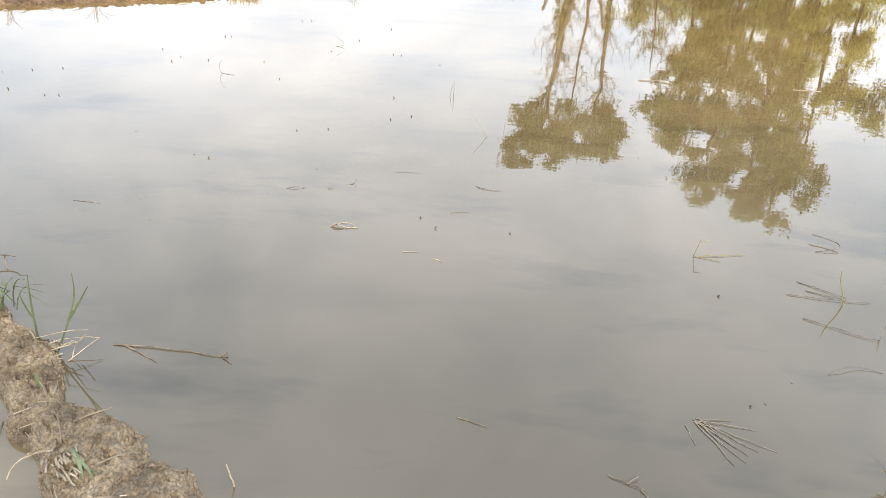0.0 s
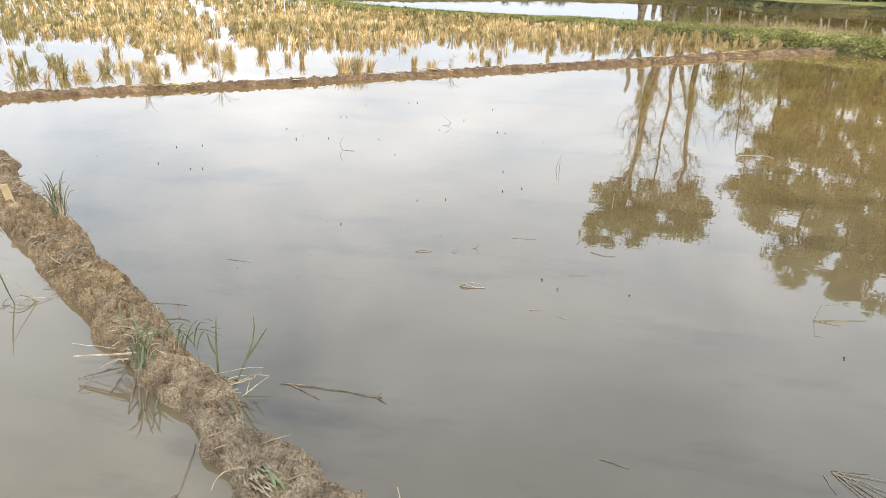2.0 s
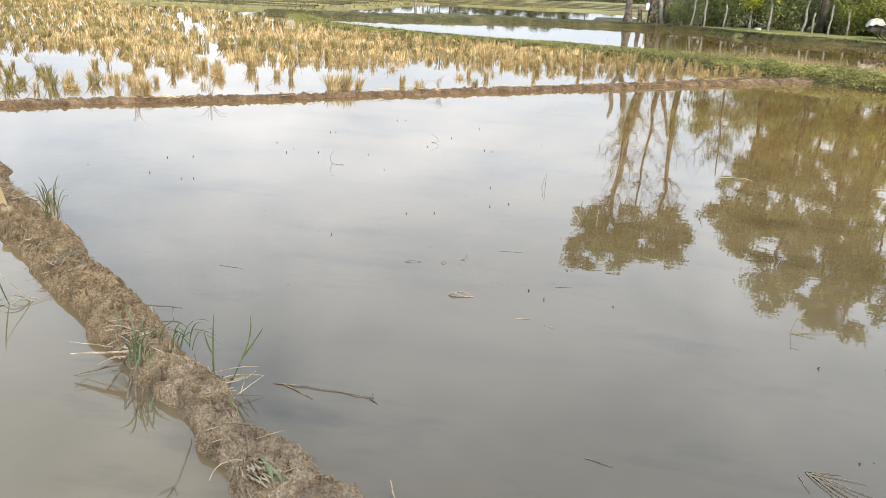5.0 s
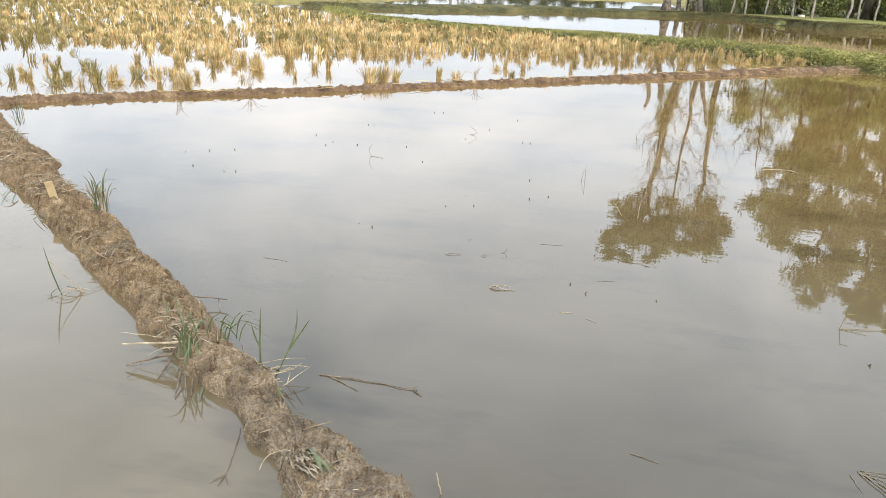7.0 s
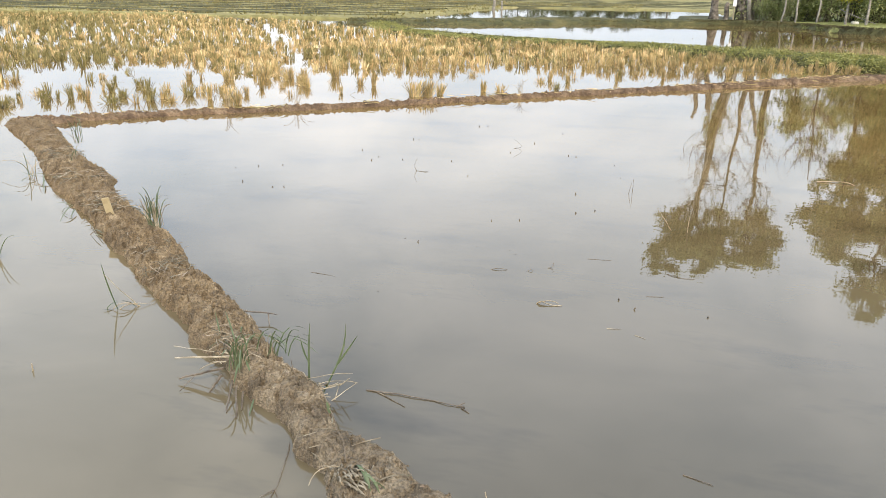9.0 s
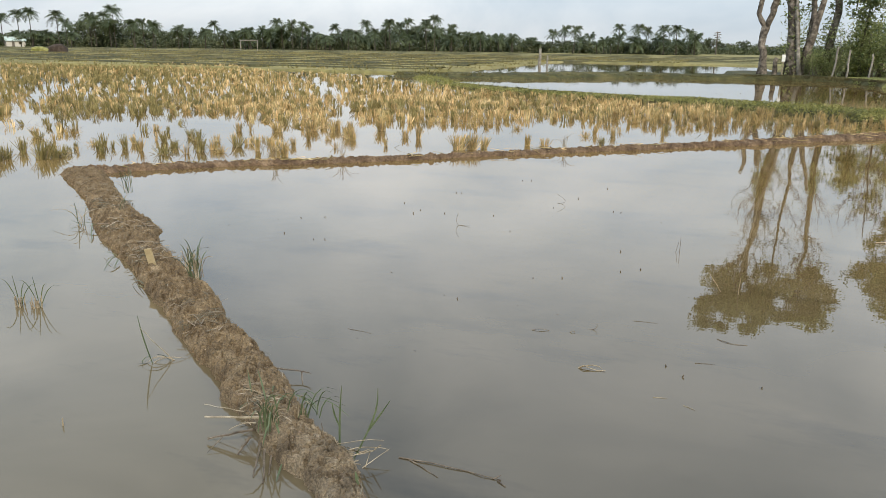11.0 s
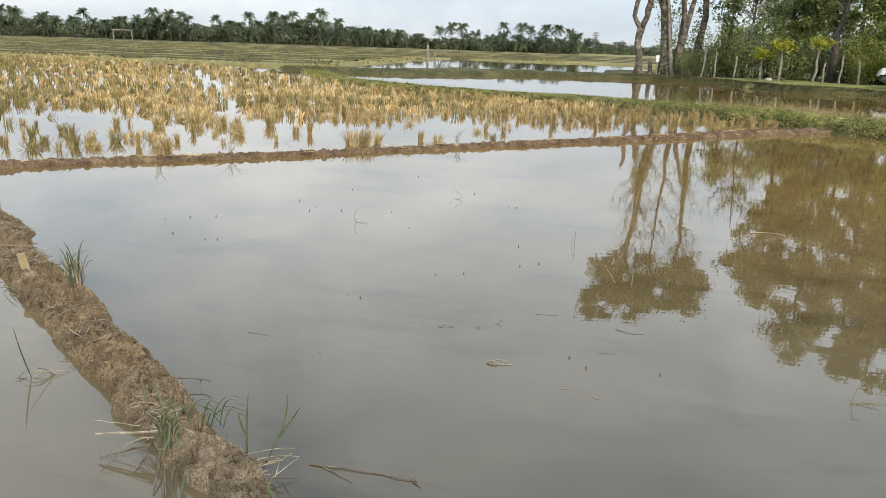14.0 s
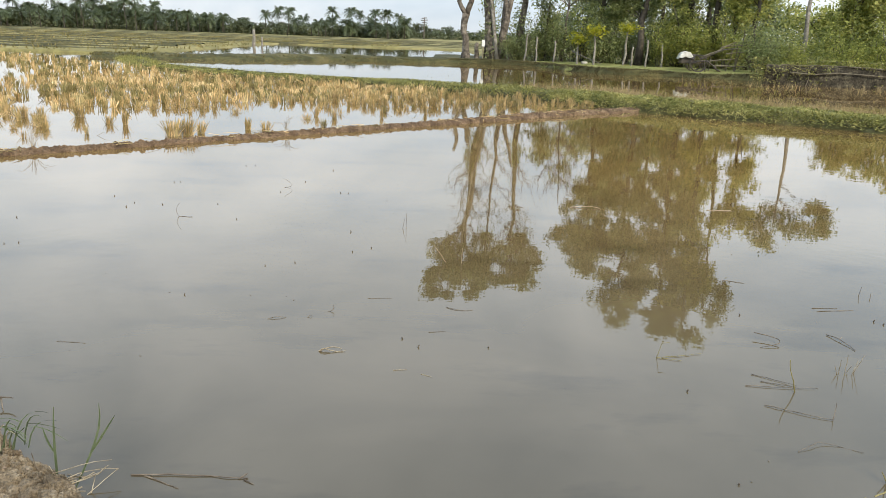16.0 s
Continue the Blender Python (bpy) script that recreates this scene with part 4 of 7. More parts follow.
# two tall trees with high crowns over bare branching trunks, thin ones between them
lobed_tree("tall_tree", "tall tree with a thick crooked trunk and high rounded crown", 6.65, 48.0, (-1.35, 12.8), 0.33, [(-2.7, 13.9, 0.9, 1.7), (-1.8, 14.7, 1.1, 1.5), (-0.9, 13.4, 1.2, 1.8), (-2.2, 12.6, 1.1, 1.2), (-0.1, 14.2, 0.9, 1.4)], 101, bare=26, vine=1500, fork=True)
lobed_tree("tall_tree", "tall slender tree with bare lower branches and a high crown", 8.75, 49.0, (0.25, 12.6), 0.21, [(-0.6, 13.5, 1.0, 1.7), (0.5, 13.9, 1.1, 1.5), (1.5, 13.5, 0.9, 1.7), (0.4, 12.3, 1.2, 1.3), (1.2, 12.2, 0.8, 1.1)], 102, bare=20, vine=1700)
lobed_tree("tall_tree", "tall slender tree with a leaning trunk and a small crown", 7.6, 50.0, (-0.5, 12.4), 0.13, [(-0.6, 13.0, 1.1, 1.6)], 103, bare=16, vine=500)
lobed_tree("tall_tree", "thin pale tree leaning among the taller trunks", 7.15, 47.6, (-1.9, 12.2), 0.10, [(-2.3, 12.5, 0.9, 1.2)], 105, bare=14, bark=PALE_BARK)
lobed_tree("slender_tree", "thin twiggy tree with hardly a leaf beside the grove", 11.9, 48.0, (0.5, 8.5), 0.07, [(0.5, 6.6, 0.6, 0.8), (-0.9, 4.9, 0.7, 1.0)], 106, bare=26, dense=200)
lobed_tree("slender_tree", "slender tree wrapped in leafy creepers from foot to crown", 10.6, 48.0, (0.2, 6.0), 0.07, [(0.0, 3.2, 0.55, 1.2), (0.2, 4.9, 0.7, 0.9)], 107, vine=900)
# the great dense crowns of the grove
for az, d, top, tr, lobes, sd in ((14.6, 48, (0.3, 11), 0.17, [(0.3, 10.0, 1.9, 3.2), (0.6, 5.5, 1.5, 1.8), (-1.0, 10.6, 1.0, 1.2), (0.9, 11.8, 1.3, 1.7), (0.7, 7.8, 1.7, 1.7), (0.2, 3.4, 1.5, 1.1)], 111), (17.4, 47.5, (0.4, 14), 0.22, [(0.5, 11.8, 2.2, 3.6), (0.0, 7.2, 2.0, 2.0), (0.4, 14.4, 1.3, 2.0), (-0.2, 4.0, 1.7, 1.3), (-1.5, 11.4, 1.2, 1.7)], 112),
                                  (20.3, 48, (0.6, 15), 0.24, [(0.3, 13.2, 2.2, 3.9), (0.2, 8.2, 1.9, 2.3), (0.3, 4.2, 1.8, 1.5), (1.3, 10.6, 1.4, 2.2)], 113), (22.4, 47.5, (0.4, 16), 0.21, [(0.3, 14.4, 1.4, 2.9), (-0.3, 9.6, 1.2, 2.0), (0.1, 5.0, 1.3, 1.6), (0.3, 11.8, 1.3, 1.9)], 114),
                                  (23.6, 48, (0.5, 14.5), 0.16, [(0.9, 14.0, 1.0, 1.4), (0.3, 12.6, 0.8, 1.0)], 115), (24.9, 47, (0.3, 9), 0.15, [(0.2, 8.3, 1.2, 2.3), (0.8, 6.2, 1.0, 1.7), (0.0, 3.6, 1.3, 1.2)], 116), (18.8, 53, (0, 10), 0.18, [(0, 7.0, 2.4, 3.0)], 118), (22.0, 53, (0, 10), 0.18, [(0, 6.6, 1.8, 2.6)], 119)):
    lobed_tree("broadleaf_tree", "dense green broadleaf tree in the grove behind the paddies", az, d, top, tr * 0.8, lobes, sd, bark=DARK_BARK, mat=LEAF_YELLOW if sd in (114, 116, 119) else LEAF)
lobed_tree("slender_tree", "slender tree with a bare pale trunk and two-lobed high crown", 28.3, 48.0, (-0.1, 8.6), 0.13, [(-0.5, 8.7, 0.95, 1.45), (1.7, 7.9, 1.35, 1.15), (0.8, 8.2, 0.8, 0.7)], 121, bark=PALE_BARK)
for az, d, hh, r, sd in ((31.0, 49, 4.6, 1.4, 122), (33.4, 49, 4.9, 1.5, 127), (36, 47, 5.4, 1.7, 123), (39, 50, 5.6, 1.9, 124), (42, 48, 5.6, 2.0, 125)):
    broad_tree("broadleaf_tree", "green broadleaf tree beyond the low wall", ground_at(az, d), hh, 1.5, r, 0.17, 4200, sd, mat=LEAF_YELLOW)
# undergrowth
bushes = [shrub("shrub", "dense dark green shrub in the shade of the grove", (0, 0, -50), 2.2 + 0.4 * i, 1.3, 2300, 200 + i, leaf=0.072) for i in range(4)]
bright = [shrub("shrub", "bright yellow-green shrub at the edge of the grove", (0, 0, -50), 1.9 + 0.5 * i, 1.2, 2300, 210 + i, leaf=0.068, mat=LEAF_YELLOW) for i in range(3)]
first = set()
places = []
for az in np.arange(9.8, 48, 1.15):
    for d in (48.4, 51.6):
        places.append((az + rng.normal(0, 0.3), d + rng.normal(0, 0.6)))
places += [(az, 46.4 + 0.5 * (i % 3)) for i, az in enumerate(np.arange(18.8, 25.5, 0.75))]
places += [(az, 43.5 + 1.6 * (i % 3)) for i, az in enumerate(np.arange(25.6, 40, 0.85))]
places += [(7.9, 47.6), (8.4, 48.2), (8.9, 47.9), (9.4, 47.9), (10.4, 48.2)]
for az, d in places:
    x, y = polar(az, d)
    if land(x, y) < 1.6:
        d += 1.6 - land(x, y)
    yellow = rng.random() < (0.16 if az < 21 else 0.45 if d > 47 else 0.75)
    src = bright[int(rng.integers(3))] if yellow else bushes[int(rng.integers(4))]
    k = rng.uniform(0.55, 1.3) * (0.55 if az < 11.8 else 1.0 if az < 25 else 0.9)
    m = pose(*ground_at(az, d), 0, 0, rng.uniform(0, 360))
    if src not in first:
        first.add(src)
        src.matrix_basis = m
    else:
        copy_thing(src, m).scale = (k, k, k * rng.uniform(0.85, 1.25))


for i, az in enumerate(np.arange(13.5, 47, 2.0)):
    broad_tree("background_tree", "leafy green tree standing deeper in the grove", ground_at(az + rng.normal(0, 0.4), 62 + rng.uniform(-4, 6)), (7.1 if az < 23 else 3.7) + rng.uniform(-0.6, 0.9), 1.0, 2.3, 0.14, 4600 if az < 23 else 2800, 600 + i, leaf=0.13, limbs=8, bark=DARK_BARK, mat=LEAF_YELLOW if rng.random() < (0.2 if az < 23 else 0.65) else LEAF)


def dead_tree():
    rng = np.random.default_rng(130)
    t = thing("dead_tree", "bare dead tree trunk forking into two stubby limbs", "tree", at=pose(*ground_at(4.75, 47.6)))
    a = branch_path((0, 0, -0.2), (-0.05, 0, 2.7), 0, rng, 7)
    b = branch_path((-0.05, 0, 2.6), (-0.52, 0.1, 5.3), -0.0, rng, 7)
    c = branch_path((-0.05, 0, 2.6), (0.42, -0.1, 4.9), 0.0, rng, 7)
    b[1:3, 0] -= 0.22
    e = branch_path((0.3, 0, 4.0), (0.62, 0, 4.5), 0, rng, 4)
    g = [tubes(a[None], np.array([[0.36, 0.25, 0.215, 0.20, 0.20, 0.21, 0.24]]), 10), tubes(b[None], np.array([[0.16, 0.14, 0.135, 0.135, 0.125, 0.11, 0.08]]), 8),
         tubes(c[None], np.array([[0.175, 0.17, 0.16, 0.19, 0.175, 0.15, 0.10]]), 8), tubes(e[None], np.array([[0.10, 0.085, 0.075, 0.06]]), 6)]
    part("trunk", join(*g), BARK, t, smooth=True)
    return t


dead_tree()


# ---------------------------------------------------------------- distant palms and woods
def palm(seed, height, n, size):
    rng = np.random.default_rng(seed)
    t = thing("coconut_palm", "distant coconut palm with a slender trunk and feathery crown", "palm", "palms along the far field edge")
    lean = rng.normal(0, 0.35, 2)
    p = branch_path((0, 0, -0.2), (lean[0], lean[1], height), 0, rng, 7, 0.006)
    part("trunk", tubes(p[None], np.linspace(0.11, 0.07, 7)[None], 6), PALM_BARK, t)
    V, F = [], []
    k = 13
    for i in range(n):
        ang = i * 2.4 + rng.normal(0, 0.15)
        up = rng.uniform(-0.65, 1.35)
        L = size * rng.uniform(0.8, 1.1)
        s = np.linspace(0, 1, k)[:, None]
        out = np.array([math.cos(ang), math.sin(ang), 0])
        rib = p[-1] + out * L * s * math.cos(up * 0.9) + np.array([0, 0, 1.0]) * (L * s * math.sin(up) - L * 0.52 * s ** 2)
        side = np.array([-math.sin(ang), math.cos(ang), 0])
        for j in range(1, k):
            w = L * 0.26 * math.sin(math.pi * (0.1 + 0.8 * j / k))
            for sg in (-1, 1):
                q = len(V)
                b0, b1 = rib[j - 1], rib[j - 1] + (rib[j] - rib[j - 1]) * 0.7
                tip = b1 + side * sg * w + out * w * 0.6 - np.array([0, 0, 1.0]) * w * rng.uniform(0.4, 1.2)
                V += [tuple(b0), tuple(b1), tuple(tip)]
                F.append((q, q + 1, q + 2))
    part("crown", (V, F), HAZY_PALM_LEAF, t)
    return t


def far_spot(az, d):
    x, y = polar(az, d)
    return x, y, 0.05


PALM_H = (4.6, 5.6, 6.6, 7.8)
PALMS = [palm(300 + i, h, 34, 1.75 + 0.09 * h) for i, h in enumerate(PALM_H)]
LOW_PALMS = [palm(310 + i, 3.0, 20, s) for i, s in enumerate((2.5, 2.9))]
for q in LOW_PALMS:
    q["label"] = "distant short palm with arching fronds"
done = set()


def put(src, m, k):
    if src not in done:
        done.add(src)
        src.matrix_basis = m
        ob = src
    else:
        ob = copy_thing(src, m)
    ob.scale = k
    return ob


def skyline(az):
    """Elevation in degrees of the tops of the distant woods."""
    return float(np.interp(az, [-56, -49, -44, -42.6, -40, -38, -36, -32, -29, -27, -25, -21, -18, -13, -10, -6, -2, 0.5, 2.7, 4.6, 8],
                           [0.5, 0.5, 0.8, 1.7, 1.5, 1.3, 0.9, 1.1, 1.7, 0.7, 1.1, 1.8, 1.2, 0.85, 0.5, 0.9, 0.8, 0.9, 0.7, 0.45, 0.4]))


rng = np.random.default_rng(41)
TALL = [(-47.9, 1.7), (-47.0, 1.95), (-46.3, 2.1), (-44.65, 1.95), (-44.2, 1.5), (-43.1, 1.45), (-41.8, 2.0), (-41.2, 2.4), (-34.5, 1.55), (-30.3, 1.8), (-25.9, 1.5), (-23.8, 1.8), (-22.0, 1.9), (-18.7, 2.25), (-19.3, 1.9), (-17.6, 1.6),
        (-10.0, 1.35), (-9.1, 1.6), (-8.4, 1.6), (-5.2, 1.75), (-3.8, 1.75), (-3.0, 1.55), (-2.0, 1.7), (-1.1, 1.7), (-0.3, 1.45), (-50, 1.8), (-52, 2.1)]
for az, el in TALL:
    d = 190 + rng.uniform(-15, 15)
    top = d * math.tan(radians(el)) + 1.5
    k = int(np.argmin([abs(h + 1.0 - top) for h in PALM_H]))
    q = rng.uniform(0.9, 1.05)
    put(PALMS[k], pose(*far_spot(az, d), 0, 0, rng.uniform(0, 360)), (q, q, (top - 1.0) / PALM_H[k]))
for az in np.concatenate([np.arange(-56, -10.5, 0.62), np.arange(-7.5, 0.5, 1.1)]):
    az += rng.normal(0, 0.25)
    el = skyline(az) * rng.uniform(0.75, 1.12) + 0.12
    d = 188 + rng.uniform(-12, 14)
    top = d * math.tan(radians(el)) + 1.5
    k = int(np.argmin([abs(h + 1.0 - top) for h in PALM_H]))
    q = rng.uniform(0.85, 1.1)
    put(PALMS[k], pose(*far_spot(az, d), 0, 0, rng.uniform(0, 360)), (q, q, max(0.4, (top - 1.0) / PALM_H[k])))
for az in np.concatenate([np.arange(-33, -26.3, 0.55), np.arange(-25, -12.5, 0.5), np.arange(-8, 0.6, 0.7)]):
    d = 196 + rng.uniform(-10, 10)
    put(LOW_PALMS[int(rng.integers(2))], pose(*far_spot(az + rng.normal(0, 0.15), d), 0, 0, rng.uniform(0, 360)), (1.0, 1.0, rng.uniform(0.8, 1.35)))
WOODS = [broad_tree("woodland_tree", "distant dark green broadleaf tree at the field edge", (0, 0, -50), 7.0, 0.3, 3.0, 0.2, 1250, 320 + i, leaf=0.36, mat=HAZY_WOOD_LEAF, group="trees along the far field edge") for i in range(3)]


for az in np.arange(-55, 9, 0.62):
    d = 205 + rng.uniform(-8, 12) + (60 if az > 0.6 else 0)
    h = d * math.tan(radians(skyline(az) * rng.uniform(0.35, 0.85))) + 1.4
    put(WOODS[int(rng.integers(3))], pose(*far_spot(az, d), 0, 0, rng.uniform(0, 360)), (h / 7 * 0.55 + 0.4, h / 7 * 0.55 + 0.4, h / 7.2))
rng = np.random.default_rng(43)
c = []
for az in np.arange(-56, 9, 0.02):
    d = 200 + rng.uniform(-6, 6) + (50 if az > 0.6 else 0)
    x, y = polar(az, d)
    top = 2.3 + 1.0 * noise.noise((az * 1.3, 0, 0)) + 0.6 * noise.noise((az * 5.0, 0, 0))
    for _ in range(8):
        c.append((x, y, rng.uniform(0, max(0.5, top))))
v, f = leaves(np.array(c), 0.4, rng, 0.7)
tagged(mesh_object("field_edge_hedge", v, f, HAZY_WOOD_LEAF), "low scrub along the foot of the distant palms", "scrub", kind="stuff")


for src in PALMS + LOW_PALMS + WOODS:
    if src not in done:
        put(src, pose(*far_spot(-27.5 + 3 * len(done), 200)), (1, 1, 1))


# ---------------------------------------------------------------- posts, wall and tiller on the bank
BAMBOO = material("weathered_bamboo", [(0.16, 0.13, 0.085), (0.27, 0.225, 0.15), (0.38, 0.33, 0.24)], 6.0, 0.7, 0.3, 30.0)
OLD_BAMBOO = material("old_bamboo", [(0.07, 0.058, 0.04), (0.14, 0.12, 0.085), (0.22, 0.19, 0.14)], 6.0, 0.8, 0.3, 30.0)
ROOF = material("pale_green_roof", [(0.36, 0.44, 0.40), (0.45, 0.52, 0.48), (0.52, 0.58, 0.55)], 1.0, 0.5, 0)
PLASTER = material("house_plaster", [(0.4, 0.38, 0.33), (0.5, 0.47, 0.42), (0.58, 0.56, 0.5)], 1.0, 0.9, 0)
FRESH_LEAF = material("fresh_leaf", [(0.24, 0.26, 0.03), (0.38, 0.38, 0.04), (0.5, 0.46, 0.06)], 2.0, 0.5, 0, island=0.3, through_light=0.5)
DARK = material("dark_heap", [(0.025, 0.018, 0.014), (0.045, 0.032, 0.024), (0.08, 0.06, 0.045)], 3.0, 0.95, 0.8, 8.0)


def box(cx, cy, cz, sx, sy, sz, bevel=0.0, turn=None):
    bm = bmesh.new()
    bmesh.ops.create_cube(bm, size=1.0)
    bmesh.ops.scale(bm, vec=(sx, sy, sz), verts=bm.verts)
    if bevel:
        bmesh.ops.bevel(bm, geom=bm.edges[:], offset=bevel, segments=2, affect="EDGES", profile=0.6)
    if turn is not None:
        bmesh.ops.rotate(bm, verts=bm.verts, matrix=turn, cent=(0, 0, 0))
    bmesh.ops.translate(bm, vec=(cx, cy, cz), verts=bm.verts)
    bm.verts.ensure_lookup_table()
    v = [tuple(p.co) for p in bm.verts]
    f = [tuple(p.index for p in q.verts) for q in bm.faces]
    bm.free()
    return v, f


def rod(p0, p1, r0, r1=None, sides=6, rng=None, k=5, wob=0.0):
    if rng is None:
        rng = np.random.default_rng(1)
    path = branch_path(p0, p1, 0, rng, k, wob)
    return tubes(path[None], np.linspace(r0, r1 or r0, k)[None], sides)


def live_post(az, d, h, leafy, seed):
    rng = np.random.default_rng(seed)
    t = thing("fence_post", "pale live fence post topped with yellow-green leaves" if leafy else "pale bare wooden fence post on the grassy bank", "fence post", "fence posts on the bank", at=pose(*ground_at(az, d)))
    top = (rng.normal(0, 0.07), 0, h)
    part("post", rod((0, 0, -0.3), top, 0.075 if leafy else 0.055, 0.05, 7, rng, 6, 0.012), PALE_BARK, t, smooth=True)
    if leafy:
        c = np.array(top) + rng.normal(0, 0.2, (170, 3)) * np.array([1.3, 1.3, 0.7]) - np.array([0, 0.25, 0])
        tagged(part("leaf_tuft", leaves(c, 0.12, rng, 0.6), FRESH_LEAF, t), kind="stuff")
    return t


for i, (az, d, h, lf) in enumerate((a, b - 1.7, c, e) for a, b, c, e in ((13.1, 46.4, 1.45, True), (14.27, 46.0, 1.9, True), (16.47, 46.4, 2.1, True), (17.95, 46.4, 1.5, False), (10.0, 47.6, 1.45, False), (11.35, 47.8, 1.25, False), (9.17, 48.2, 1.6, False), (16.97, 47.6, 1.1, False), (19.1, 47.4, 1.3, False))):
    live_post(az, d, h, lf, 400 + i)


def field_wall():
    t = thing("low_wall", "dark weathered low wall at the water with bamboo rails along its top", "wall", kind="structure")
    pts = [(16.3, 33.0, 0.3, 0.84), (19, 32.4, 0.3, 0.86), (24, 31.6, 0.32, 0.86), (34, 30.6, 0.32, 0.84)]
    line = smooth_line(pts, 0.12)
    V, F = [], []
    prof = [(-0.5, -0.3), (-0.48, 0.25), (-0.5, 0.6), (-0.42, 0.95), (-0.2, 1.0), (0.2, 1.0), (0.42, 0.95), (0.5, 0.6), (0.5, -0.3)]
    d = np.gradient(line[:, :2], axis=0)
    d /= np.linalg.norm(d, axis=1, keepdims=True)
    for i, (x, y, w, h) in enumerate(line):
        for u, v in prof:
            o = u * w + 0.10 * fbm(i * 0.25, v * 3, u, 3)
            V.append((x + d[i, 1] * o, y - d[i, 0] * o, v * (h + 0.06 * noise.noise((i * 0.2, 0, 0)))))
    k = len(prof)
    for i in range(len(line) - 1):
        for j in range(k - 1):
            F.append((i * k + j, i * k + j + 1, i * k + k + j + 1, i * k + k + j))
    F += [tuple(range(k)), tuple(range((len(line) - 1) * k, len(line) * k))]
    part("masonry", (V, F), WALL, t, smooth=True)
    rng = np.random.default_rng(9)
    for a, b, z in (((16.9, 32.75), (20.5, 31.98), 0.86), ((19.8, 32.1), (26.0, 31.2), 0.88), ((25, 31.3), (33, 30.5), 0.87), ((17.2, 32.5), (24, 31.2), 0.56)):
        part("bamboo_rail", rod((*a, z), (*b, z + 0.01), 0.028, 0.02, 7, rng, 8, 0.006), OLD_BAMBOO, t)
    for i in range(4):
        q = 18.4 + i * 2.9 + rng.normal(0, 0.4)
        yy = float(np.interp(q, [16.3, 19, 24, 34], [32.78, 32.18, 31.38, 30.4]))
        part("stake", rod((q, yy, -0.3), (q + rng.normal(0, 0.06), yy, 0.8 + rng.uniform(0, 0.2)), 0.02, 0.016, 6, rng, 5, 0.02), OLD_BAMBOO, t)
    return t


field_wall()
rng = np.random.default_rng(91)
c = np.column_stack([rng.uniform(15.6, 30, 6000), np.zeros(6000), 0.05 + 1.1 * rng.uniform(0, 1, 6000) ** 0.7])
c[:, 1] = np.interp(c[:, 0], [16.3, 19, 24, 34], [32.8, 32.2, 31.4, 30.4]) + rng.normal(0.1, 0.2, 6000)
c = np.array([p for p in c if noise.noise((p[0] * 0.8, p[2] * 1.2, 0)) + 0.4 * p[2] - 0.05 * (p[0] - 18) + rng.normal(0, 0.12) > 0.2])
v, f = leaves(c, 0.06, rng, 0.6)
tagged(mesh_object("wall_vines", v, f, WEED), "green and yellowing vines hanging over the low wall", "vines", kind="stuff")
xy = np.column_stack([rng.uniform(12, 30, 800), np.zeros(800)])
xy[:, 1] = np.interp(xy[:, 0], [12, 16.3, 19, 24, 34], [32.5, 31.6, 31.2, 30.6, 29.6]) - np.abs(rng.normal(0, 1.4, len(xy)))
xy = np.array([p for p in xy if noise.noise((p[0] * 1.1, p[1] * 1.1, 5.0)) > 0.05])
grass_stuff("wall_reeds", xy, np.full(len(xy), -0.02), 0.10, 0.42, 0.02, DRYWEED, "dry brown reeds standing in the water before the low wall", rng)


